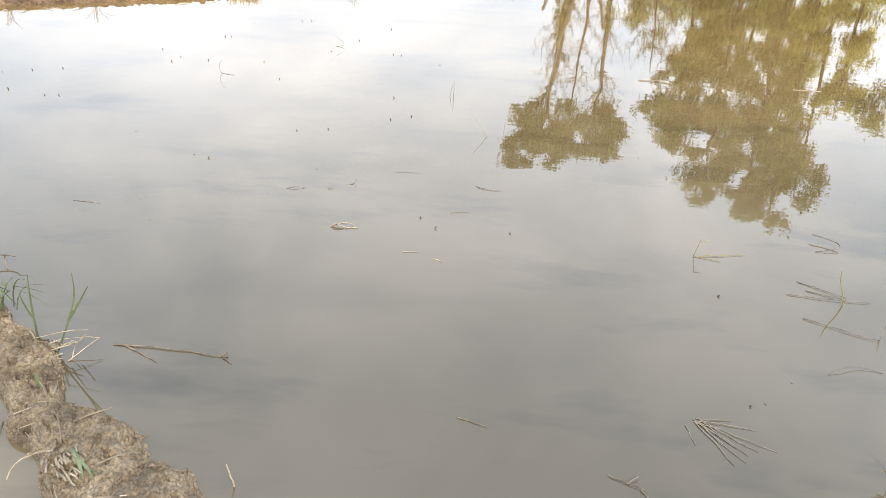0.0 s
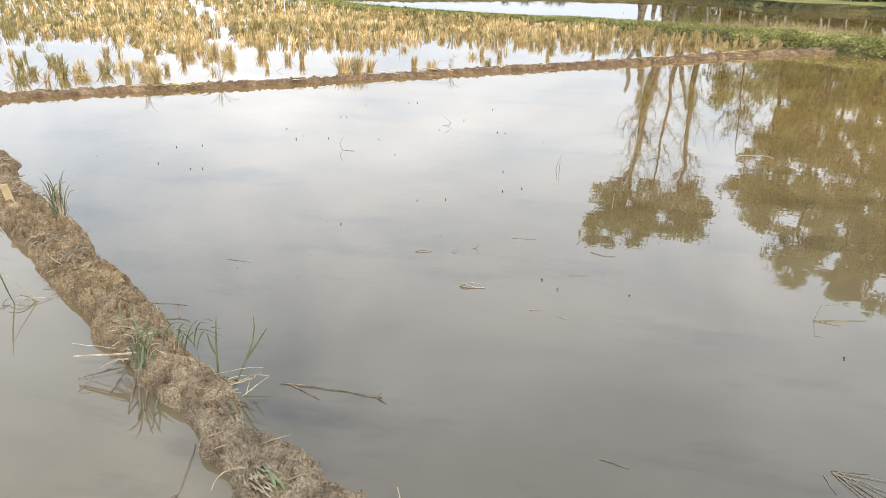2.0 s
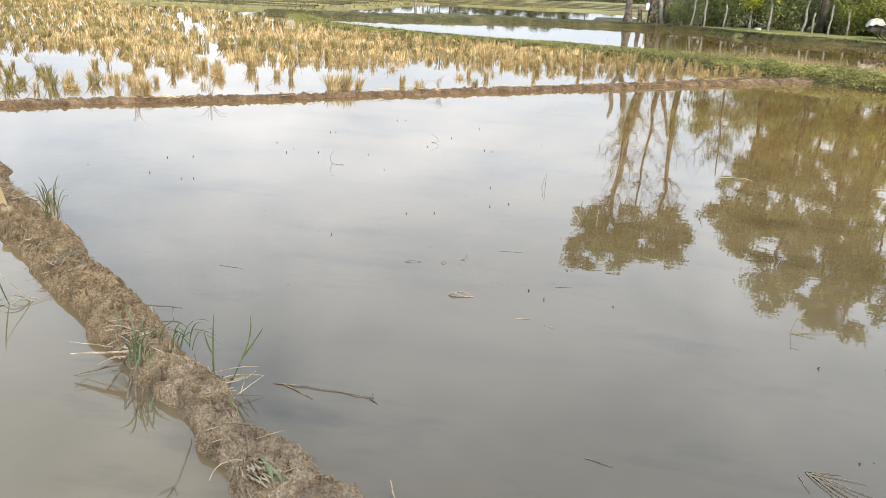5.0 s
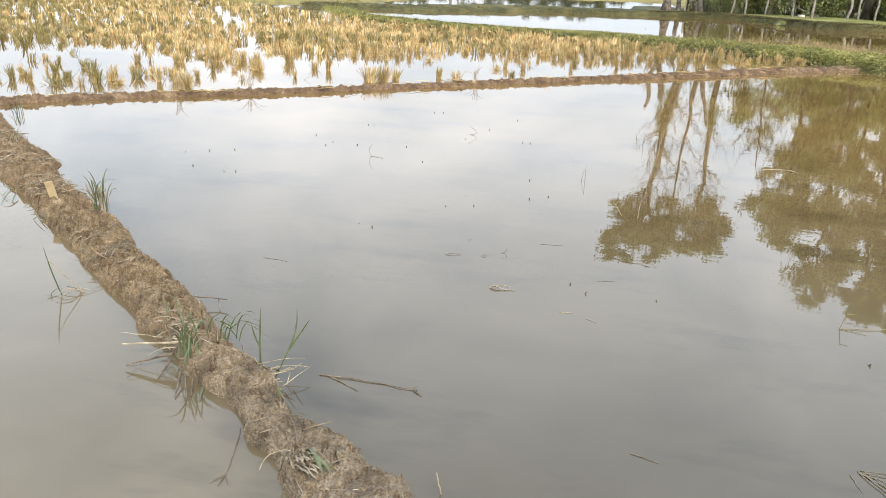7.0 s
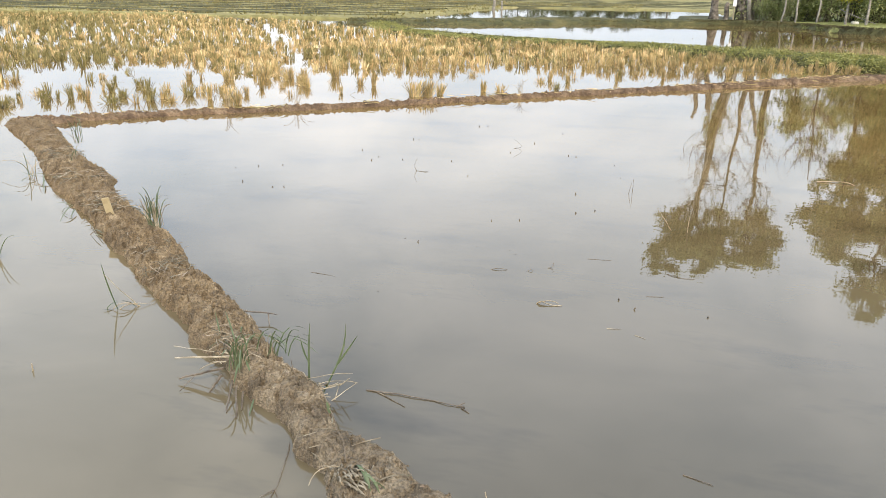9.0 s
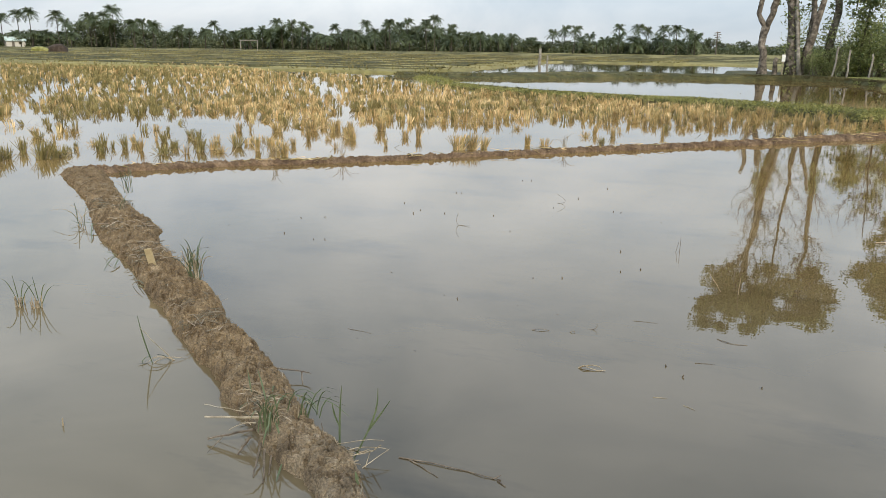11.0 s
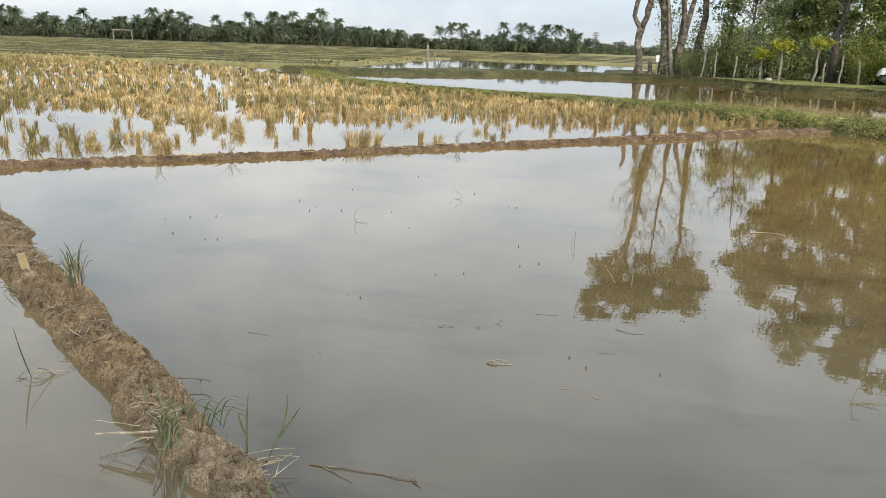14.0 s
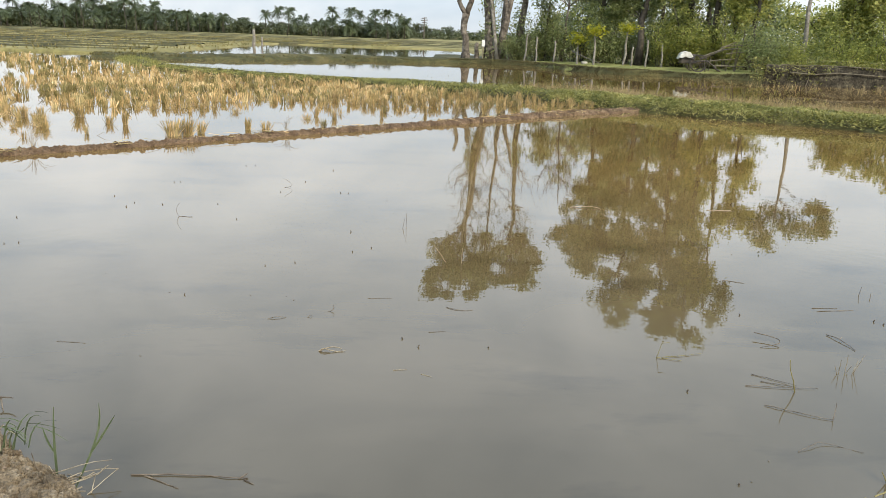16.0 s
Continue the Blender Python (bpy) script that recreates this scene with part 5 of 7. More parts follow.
def tiller():
    """A two-wheeled walking tractor left on the bank, its engine under a white sheet."""
    x, y = polar(21.8, 42.6)
    t = thing("walking_tractor", "muddy two-wheeled walking tractor with a white sheet over its engine", "tractor", at=pose(x, y, ground_height(x, y), 0, 0, -8))
    part("engine", box(-0.75, 0, 0.62, 0.75, 0.5, 0.5, 0.06), METAL, t)
    part("chassis", join(rod((-1.1, 0.18, 0.42), (0.3, 0.18, 0.55), 0.045), rod((-1.1, -0.18, 0.42), (0.3, -0.18, 0.55), 0.045), rod((-1.1, -0.2, 0.42), (-1.1, 0.2, 0.42), 0.04)), METAL, t)
    V, F = [], []
    n = 14
    for i in range(n + 1):
        for j in range(n + 1):
            u, v = i / n * 2 - 1, j / n * 2 - 1
            r = max(abs(u), abs(v))
            V.append((-0.85 + u * 0.40, v * 0.36, 0.97 - 0.5 * max(0, r - 0.62) ** 1.2 * 1.6 + 0.07 * noise.noise((u * 2.5, v * 2.5, 0)) - 0.1 * u * u))
    for i in range(n):
        for j in range(n):
            a = i * (n + 1) + j
            F.append((a, a + 1, a + n + 2, a + n + 1))
    V2 = V + [(p[0], p[1], p[2] - 0.02) for p in V]
    m = len(V)
    part("sheet", (V2, F + [tuple(reversed([q + m for q in f])) for f in F]), WHITE, t, "crumpled white sheet", True)
    for sy in (-0.48, 0.48):
        w = part("wheel", (lambda a: tubes(np.stack([np.stack([0.42 * np.cos(a) - 0.25, np.full_like(a, sy), 0.42 * np.sin(a) + 0.42], 1), np.stack([0.42 * np.cos(a) - 0.25, np.full_like(a, sy * 1.35), 0.42 * np.sin(a) + 0.42], 1)]), np.full((2, len(a)), 0.022), 5))(np.linspace(0, 2 * np.pi, 25)), METAL, t, "open iron cage wheel")
        for k in range(10):
            a = k * 2 * math.pi / 10
            part("lug", box(-0.25 + 0.43 * math.cos(a), sy * 1.17, 0.42 + 0.43 * math.sin(a), 0.03, 0.3, 0.1, 0, Matrix.Rotation(-a, 3, "Y")), METAL, w)
        part("spoke", join(*[rod((-0.25, sy, 0.42), (-0.25 + 0.42 * math.cos(k * 1.047), sy, 0.42 + 0.42 * math.sin(k * 1.047)), 0.014) for k in range(6)]), METAL, w)
    for sy in (-0.22, 0.22):
        h = part("handlebar", join(rod((-0.1, sy, 0.6), (1.0, sy * 1.4, 1.15), 0.028), rod((1.0, sy * 1.4, 1.15), (1.7, sy * 1.6, 1.22), 0.025)), METAL, t)
        part("grip", rod((1.55, sy * 1.58, 1.205), (1.75, sy * 1.6, 1.225), 0.035), WALL, h)
    part("stand", join(rod((0.1, 0.2, 0.55), (0.2, 0.3, -0.05), 0.03), rod((0.1, -0.2, 0.55), (0.2, -0.3, -0.05), 0.03)), METAL, t)
    part("plough", join(rod((0.3, 0, 0.55), (0.8, 0, 0.2), 0.035), box(0.85, 0, 0.12, 0.4, 0.35, 0.05, 0.01, Matrix.Rotation(0.5, 3, "Y"))), METAL, t)
    rng = np.random.default_rng(3)
    return t


tiller()
rng = np.random.default_rng(12)
rack = thing("pole_rack", "rough wooden rack of leaning poles beside the tractor", "rack", at=pose(*ground_at(24.05, 43.4)))
for a, b in (((-1.4, 0, -0.1), (-1.35, 0, 0.75)), ((0, 0, -0.1), (0.05, 0, 1.45)), ((0.1, 0.1, -0.1), (0.36, 0.1, 2.15)), ((1.05, 0.1, -0.1), (1.1, 0.1, 1.6)), ((-1.85, -0.1, 0.75), (-0.1, -0.1, 1.55)), ((-0.9, -0.1, 1.25), (0.6, -0.1, 1.45)),
             ((-0.6, -0.12, 0.95), (0.3, -0.1, 1.05)), ((-1.2, -0.1, 0.3), (1.4, -0.1, 0.26)), ((-0.4, 0.15, -0.1), (-0.15, 0.1, 1.3)), ((-1.6, 0.1, 0.5), (0.2, 0.1, 0.7))):
    part("pole", rod(a, b, 0.034, 0.026, 6, rng, 5, 0.016), OLD_BAMBOO, rack)
sack = thing("plastic_sack", "crumpled whitish sack lying on the grassy bank", "sack", at=pose(*ground_at(13.6, 45.2)))
V, F = box(0, 0, 0.08, 0.36, 0.26, 0.17, 0.07)
part("sack_body", (V, F), WHITE, sack, smooth=True)
pole = thing("leaning_pole", "pale bare pole leaning over the bank into the water", "pole", at=pose(*ground_at(13.5, 44.6)))
part("shaft", rod((-0.6, 0.5, 0.75), (0.9, -0.6, 0.1), 0.03, 0.02, 6, rng, 5, 0.01), PALE_BARK, pole)
board = thing("white_board", "small white board on a short post beside the tall trees", "sign", at=pose(*ground_at(6.05, 47.2)))
part("post", rod((0, 0.03, -0.2), (0, 0.03, 1.0), 0.04), BAMBOO, board)
part("panel", box(0, 0, 0.95, 0.19, 0.04, 0.38, 0.01), PAINTED, board)
snag = thing("tree_stump", "short dark broken stump between the bare trunks", "stump", at=pose(*ground_at(5.55, 47.6)))
part("stub", rod((0, 0, -0.2), (0.05, 0, 0.95), 0.16, 0.11, 8, rng, 6, 0.02), BARK, snag, smooth=True)
for (x, y, h, r) in ((-13.9, 73.5, 1.35, 0.16), (-13.2, 73.8, 0.7, 0.1)):
    p = thing("field_post", "pale weathered wooden post standing in the far field", "post", at=pose(x, y, 0.1))
    part("post", rod((0, 0, -0.3), (0.03, 0, h), r, r * 0.75, 7, rng, 6, 0.02), PALE_BARK, p, smooth=True)


def gate_frame(az, d):
    x, y = polar(az, d)
    t = thing("field_goal", "small pale bamboo frame standing at the far field edge", "goal", at=pose(x, y, 0.1, 0, 0, -az))
    for q in (-1.5, 1.5):
        part("upright", rod((q, 0, -0.2), (q, 0, 2.0), 0.09), PALE_BARK, t)
    part("crossbar", rod((-1.7, 0, 1.95), (1.7, 0, 1.95), 0.09), PALE_BARK, t)


gate_frame(-32.3, 145)


def farmhouse(az, d, label):
    x, y = polar(az, d)
    t = thing("farmhouse", label, "house", at=pose(x, y, 0.1, 0, 0, -az + 12) @ Matrix.Diagonal((0.55, 0.55, 0.55, 1)))
    part("wall", box(0, 0, 1.2, 7.0, 5.0, 2.4, 0.02), PLASTER, t)
    v = [(-4, -3, 2.3), (4, -3, 2.3), (4, 3, 2.3), (-4, 3, 2.3), (-4, 0, 3.9), (4, 0, 3.9)]
    part("roof", (v, [(0, 1, 5, 4), (3, 4, 5, 2), (0, 4, 3), (1, 2, 5), (0, 3, 2, 1)]), ROOF, t, "pale green sheet-metal roof")
    part("door", box(-1.0, -2.52, 1.0, 0.9, 0.08, 2.0, 0.01), BARK, t)
    part("window", box(1.6, -2.52, 1.4, 1.2, 0.08, 1.0, 0.01), WALL, t)


farmhouse(-47.3, 196, "low farmhouse with a pale green roof among the palms")


def heap(az, d, w, h, mat, label, seed):
    x, y = polar(az, d)
    V, F = [], []
    n, m = 20, 8
    for j in range(m + 1):
        e = j / m * math.pi / 2
        for i in range(n):
            a = i / n * 2 * math.pi
            r = 1 + 0.25 * noise.noise((math.cos(a) * 1.5, math.sin(a) * 1.5, j * 0.4 + seed))
            V.append((w * math.cos(a) * math.cos(e) ** 0.7 * r, w * 0.7 * math.sin(a) * math.cos(e) ** 0.7 * r, -0.1 + h * math.sin(e) * (0.9 + 0.2 * r)))
    for j in range(m):
        for i in range(n):
            F.append((j * n + i, j * n + (i + 1) % n, (j + 1) * n + (i + 1) % n, (j + 1) * n + i))
    t = thing("straw_heap", label, "heap", at=pose(x, y, 0.1, 0, 0, -az))
    part("mound", (V, F), mat, t, smooth=True)


# plain mound added in place of a dark, buffalo-like shape
heap(-44.8, 112, 1.2, 1.05, DARK, "plain dark mound standing in for a buffalo-like shape in the far field", 1)
heap(-45.9, 120, 1.3, 0.7, WEED, "low green heap of cut weeds in the far field", 4)
mast = thing("mast", "thin dark mast rising above the distant trees", "mast", at=pose(*far_spot(1.6, 225)))
part("pole", rod((0, 0, 0), (0, 0, 6.3), 0.22, 0.12), BARK, mast)
for z, w in ((5.9, 0.8), (5.3, 1.0), (4.7, 0.7)):
    part("crossarm", rod((-w, 0, z), (w, 0, z + 0.2), 0.14), BARK, mast)


# ---------------------------------------------------------------- grass, twigs and straw near the camera
def sprig(name, label, category, x, y, z, stems, group="", width=None):
    """A small plant or twig: every stem or blade a part. stems: (points, thickness, material); width makes flat blades."""
    t = thing(name, label, category, group, at=pose(x, y, z))
    for pts, r, mat in stems:
        p = smooth3(pts)
        k = len(p)
        if mat in (BLADE, WEED):
            d = p[-1] - p[0]
            side = np.array([-d[1] * 0.3 + 0.9, d[0] * 0.3, 0.25])
            side /= np.linalg.norm(side)
            w = r * 2.5 * np.sin(np.pi * (0.16 + 0.82 * np.linspace(0, 1, k))) + 0.0006
            a, f1 = blades(p[None], w[None], side[None])
            part("blade", thick(a, f1), mat, t)
        else:
            ln = float(np.linalg.norm(p[-1] - p[0]))
            wig = np.array([noise.noise_vector((q * 1.7, x * 9 + len(t.children), y * 9)) for q in range(k)]) * ln * 0.035
            wig[0] = 0
            wig[:, 2] *= 0.3
            part("stem", tubes((p + wig)[None], (r * np.linspace(1, 0.55, k))[None], 5), mat, t)
    return t


def smooth3(pts, n=7):
    p = np.array(pts, float)
    s = np.linspace(0, 1, len(p))
    u = np.linspace(0, 1, n)
    if len(p) == 2:
        return np.stack([np.interp(u, s, p[:, i]) for i in range(3)], 1)
    c = [np.polyfit(s, p[:, i], min(len(p) - 1, 3)) for i in range(3)]
    return np.stack([np.polyval(c[i], u) for i in range(3)], 1)


def thick(v, f):
    """Gives a blade its keel, so that it is no bare sheet."""
    v = [tuple(p) for p in v]
    n = len(v)
    w = [(p[0] + 0.0006, p[1] + 0.0008, p[2] - 0.0008) for p in v]
    return v + w, list(f) + [tuple(reversed([i + n for i in q])) for q in f]


def tuft(label, x, y, z, green, dry, low, high, lean, seed, toward=(0, 0)):
    rng = np.random.default_rng(seed)
    stems = []
    for i in range(green + dry):
        a, l = rng.uniform(0, 2 * math.pi), rng.uniform(low, high)
        b = np.array([math.cos(a), math.sin(a)]) * abs(rng.normal(0, lean)) + np.array(toward) * rng.uniform(0.4, 1)
        bx, by = rng.normal(0, 0.025, 2)
        is_dry = i >= green
        l *= 0.7 if is_dry else 1
        d = 0.25 if is_dry else 0.55
        pts = [(bx, by, -0.02), (bx + b[0] * l * 0.35, by + b[1] * l * 0.35, l * 0.55), (bx + b[0] * l * 0.8, by + b[1] * l * 0.8, l * (0.9 - d * np.hypot(*b) * 0.5)), (bx + b[0] * l * 1.2, by + b[1] * l * 1.2, l * (1.0 - d * np.hypot(*b)))]
        stems.append((pts, 0.0024, (STRAW_PALE if is_dry else BLADE)))
    return sprig("grass_tuft", label, "grass", x, y, z, stems, "grass tufts on the bund")


sprig("grass_tuft", "drooping green grass tuft with dry straw hanging over the bund", "grass", -1.41, 2.42, 0.1,
      [([(0.01, 0.01, 0.01), (-0.135, 0.0, -0.01), (-0.28, -0.01, -0.03)], 0.0055, STRAW_PALE), ([(-0.12, 0.04, 0.0), (-0.235, 0.055, -0.01), (-0.35, 0.07, -0.02)], 0.002, STRAW_PALE),
       ([(-0.02, -0.05, -0.02), (-0.12, -0.07, -0.05), (-0.22, -0.09, -0.08)], 0.0065, TWIG), ([(-0.15, -0.07, -0.06), (-0.16, -0.115, -0.077), (-0.17, -0.16, -0.095)], 0.002, TWIG),
       ([(-0.02, -0.07, -0.04), (-0.035, -0.1, -0.07), (-0.05, -0.13, -0.1)], 0.0065, TWIG), ([(0.04, -0.09, -0.05), (0.07, -0.17, -0.074), (0.1, -0.25, -0.097)], 0.005, TWIG),
       ([(0.07, -0.11, -0.06), (0.115, -0.195, -0.079), (0.16, -0.28, -0.098)], 0.005, TWIG), ([(0.11, -0.13, -0.07), (0.13, -0.175, -0.084), (0.15, -0.22, -0.098)], 0.005, TWIG),
       ([(0.18, -0.17, -0.07), (0.19, -0.21, -0.084), (0.2, -0.25, -0.098)], 0.003, BLADE), ([(-0.07, 0.14, 0.0), (-0.12, 0.19, 0.06), (-0.17, 0.24, 0.1)], 0.003, BLADE),
       ([(-0.19, 0.21, 0.0), (-0.22, 0.245, 0.035), (-0.25, 0.28, 0.07)], 0.0026, BLADE), ([(-0.02, 0.24, 0.0), (0.065, 0.22, 0.01), (0.15, 0.2, -0.05)], 0.0038, BLADE),
       ([(0.0, 0.22, 0.0), (0.045, 0.24, 0.005), (0.09, 0.26, -0.03)], 0.003, BLADE), ([(-0.07, 0.17, 0.0), (-0.02, 0.19, 0.03), (0.03, 0.21, 0.02)], 0.003, BLADE),
       ([(0.03, 0.03, 0.0), (0.08, -0.025, -0.005), (0.13, -0.08, -0.05)], 0.0036, BLADE), ([(0.04, -0.01, 0.0), (0.04, -0.045, -0.015), (0.04, -0.08, -0.07)], 0.0036, BLADE),
       ([(-0.13, 0.21, 0.0), (-0.195, 0.2, 0.015), (-0.26, 0.19, 0.0)], 0.0024, STRAW_PALE), ([(-0.06, 0.06, 0.0), (-0.085, 0.065, -0.013), (-0.11, 0.07, -0.047)], 0.0026, TWIG),
       ([(-0.02, 0.03, 0.0), (-0.04, 0.02, -0.011), (-0.06, 0.01, -0.041)], 0.0026, TWIG), ([(0.01, -0.01, 0.0), (-0.02, -0.005, -0.011), (-0.05, 0.0, -0.043)], 0.0026, TWIG),
       ([(-0.02, 0.03, 0.0), (-0.035, 0.03, -0.011), (-0.05, 0.03, -0.042)], 0.0026, TWIG), ([(-0.07, 0.06, 0.0), (-0.09, 0.06, -0.014), (-0.11, 0.06, -0.048)], 0.0026, STRAW_PALE),
       ([(-0.06, 0.05, 0.0), (-0.08, 0.045, -0.006), (-0.1, 0.04, -0.032)], 0.0026, TWIG), ([(-0.09, 0.04, 0.0), (-0.125, 0.065, -0.011), (-0.16, 0.09, -0.043)], 0.0026, TWIG),
       ([(-0.05, 0.04, 0.0), (-0.085, 0.05, -0.008), (-0.12, 0.06, -0.036)], 0.0026, STRAW_PALE), ([(-0.02, 0.01, 0.0), (-0.075, 0.005, -0.005), (-0.13, 0.0, -0.03)], 0.0026, TWIG),
       ([(0.0, 0.02, 0.0), (-0.045, 0.0, -0.009), (-0.09, -0.02, -0.038)], 0.0026, TWIG), ([(-0.03, 0.03, 0.0), (-0.06, 0.01, -0.011), (-0.09, -0.01, -0.041)], 0.0026, TWIG),
       ([(-0.03, -0.05, 0.0), (-0.08, -0.015, -0.015), (-0.13, 0.02, -0.049)], 0.0026, STRAW_PALE), ([(-0.02, -0.03, 0.0), (-0.075, -0.045, -0.008), (-0.13, -0.06, -0.037)], 0.0026, STRAW_PALE),
       ([(-0.03, 0.01, 0.0), (-0.065, 0.04, -0.012), (-0.1, 0.07, -0.045)], 0.0026, TWIG), ([(0.01, 0.04, 0.0), (-0.025, 0.035, -0.01), (-0.06, 0.03, -0.04)], 0.0026, STRAW_PALE),
       ([(0.02, 0.0, 0.0), (-0.02, -0.015, 0.0), (-0.06, -0.03, -0.02)], 0.0026, TWIG), ([(-0.02, 0.19, 0.0), (0.0, 0.195, 0.031), (0.02, 0.2, 0.022)], 0.0026, BLADE),
       ([(-0.1, 0.24, 0.0), (-0.105, 0.26, 0.021), (-0.11, 0.28, 0.002)], 0.0026, BLADE), ([(-0.03, 0.18, 0.0), (0.005, 0.185, 0.026), (0.04, 0.19, 0.013)], 0.0026, BLADE),
       ([(-0.07, 0.15, 0.0), (-0.055, 0.155, 0.034), (-0.04, 0.16, 0.028)], 0.0026, BLADE), ([(0.01, 0.25, 0.0), (0.06, 0.24, 0.021), (0.11, 0.23, 0.002)], 0.0026, BLADE),
       ([(-0.08, 0.19, 0.0), (-0.01, 0.155, 0.043), (0.06, 0.12, 0.047)], 0.0026, BLADE)], "grass tufts on the bund")
sprig("grass_tuft", "dark bent grass blades hanging over the water beside the bund", "grass", -4.78, 5.17, 0.03,
      [([(0.06, -0.07, 0.020), (-0.125, -0.05, 0.025), (-0.31, -0.03, -0.030)], 0.0045, BLADE), ([(-0.01, -0.05, 0.020), (0.155, -0.24, 0.015), (0.32, -0.43, -0.030)], 0.0045, BLADE), ([(-0.13, -0.01, -0.010), (-0.145, -0.085, 0.0), (-0.16, -0.16, -0.030)], 0.0045, BLADE), ([(-0.1, -0.04, -0.010), (-0.225, 0.005, -0.005), (-0.35, 0.05, 0.000)], 0.0045, BLADE)], "grass tufts on the bund")
sprig("grass_tuft", "dark curled grass blades at the foot of the mud bund", "grass", -3.92, 4.42, 0.03,
      [([(0.05, -0.05, 0.020), (0.09, -0.165, 0.015), (0.13, -0.28, -0.030)], 0.0045, BLADE), ([(0.05, -0.05, 0.020), (-0.075, 0.01, 0.015), (-0.2, 0.07, -0.010)], 0.0045, BLADE), ([(0.06, -0.08, 0.010), (0.02, -0.085, 0.01), (-0.02, -0.09, -0.030)], 0.0045, BLADE), ([(0.08, -0.06, 0.000), (0.12, -0.135, -0.005), (0.16, -0.21, -0.030)], 0.0045, BLADE)], "grass tufts on the bund")
sprig("grass_tuft", "short dark blades lying at the bund's edge", "grass", -3.23, 3.86, 0.03,
      [([(0.03, -0.02, 0.010), (-0.05, 0.025, 0.0), (-0.13, 0.07, -0.030)], 0.0045, BLADE), ([(-0.01, 0.04, 0.010), (-0.105, 0.11, 0.0), (-0.2, 0.18, -0.030)], 0.0045, BLADE)], "grass tufts on the bund")
tuft("dense green grass blades bent over the mud bund", -1.39, 2.42, 0.09, 12, 4, 0.09, 0.17, 0.5, 502, (0.25, -0.1))
tuft("arching green grass blades on the bund", -1.31, 2.55, 0.09, 9, 2, 0.10, 0.19, 0.5, 508, (0.9, 0.0))
tuft("short green grass tuft with pale cut stubs on the bund", -2.90, 4.02, 0.09, 16, 18, 0.14, 0.30, 0.38, 503)
tuft("small dry grass tuft at the bund's edge", -3.05, 4.14, 0.10, 1, 16, 0.12, 0.24, 0.2, 504)
tuft("sparse green grass growing on the far part of the bund", -5.45, 6.35, 0.08, 8, 5, 0.15, 0.30, 0.5, 505)
tuft("dry grass tuft on the mud bund", -4.75, 5.45, 0.10, 2, 12, 0.12, 0.26, 0.9, 506)
tuft("grass and straw tuft hanging at the bund's side", -5.0, 5.2, 0.02, 3, 6, 0.15, 0.30, 0.9, 507, (-0.6, -0.2))
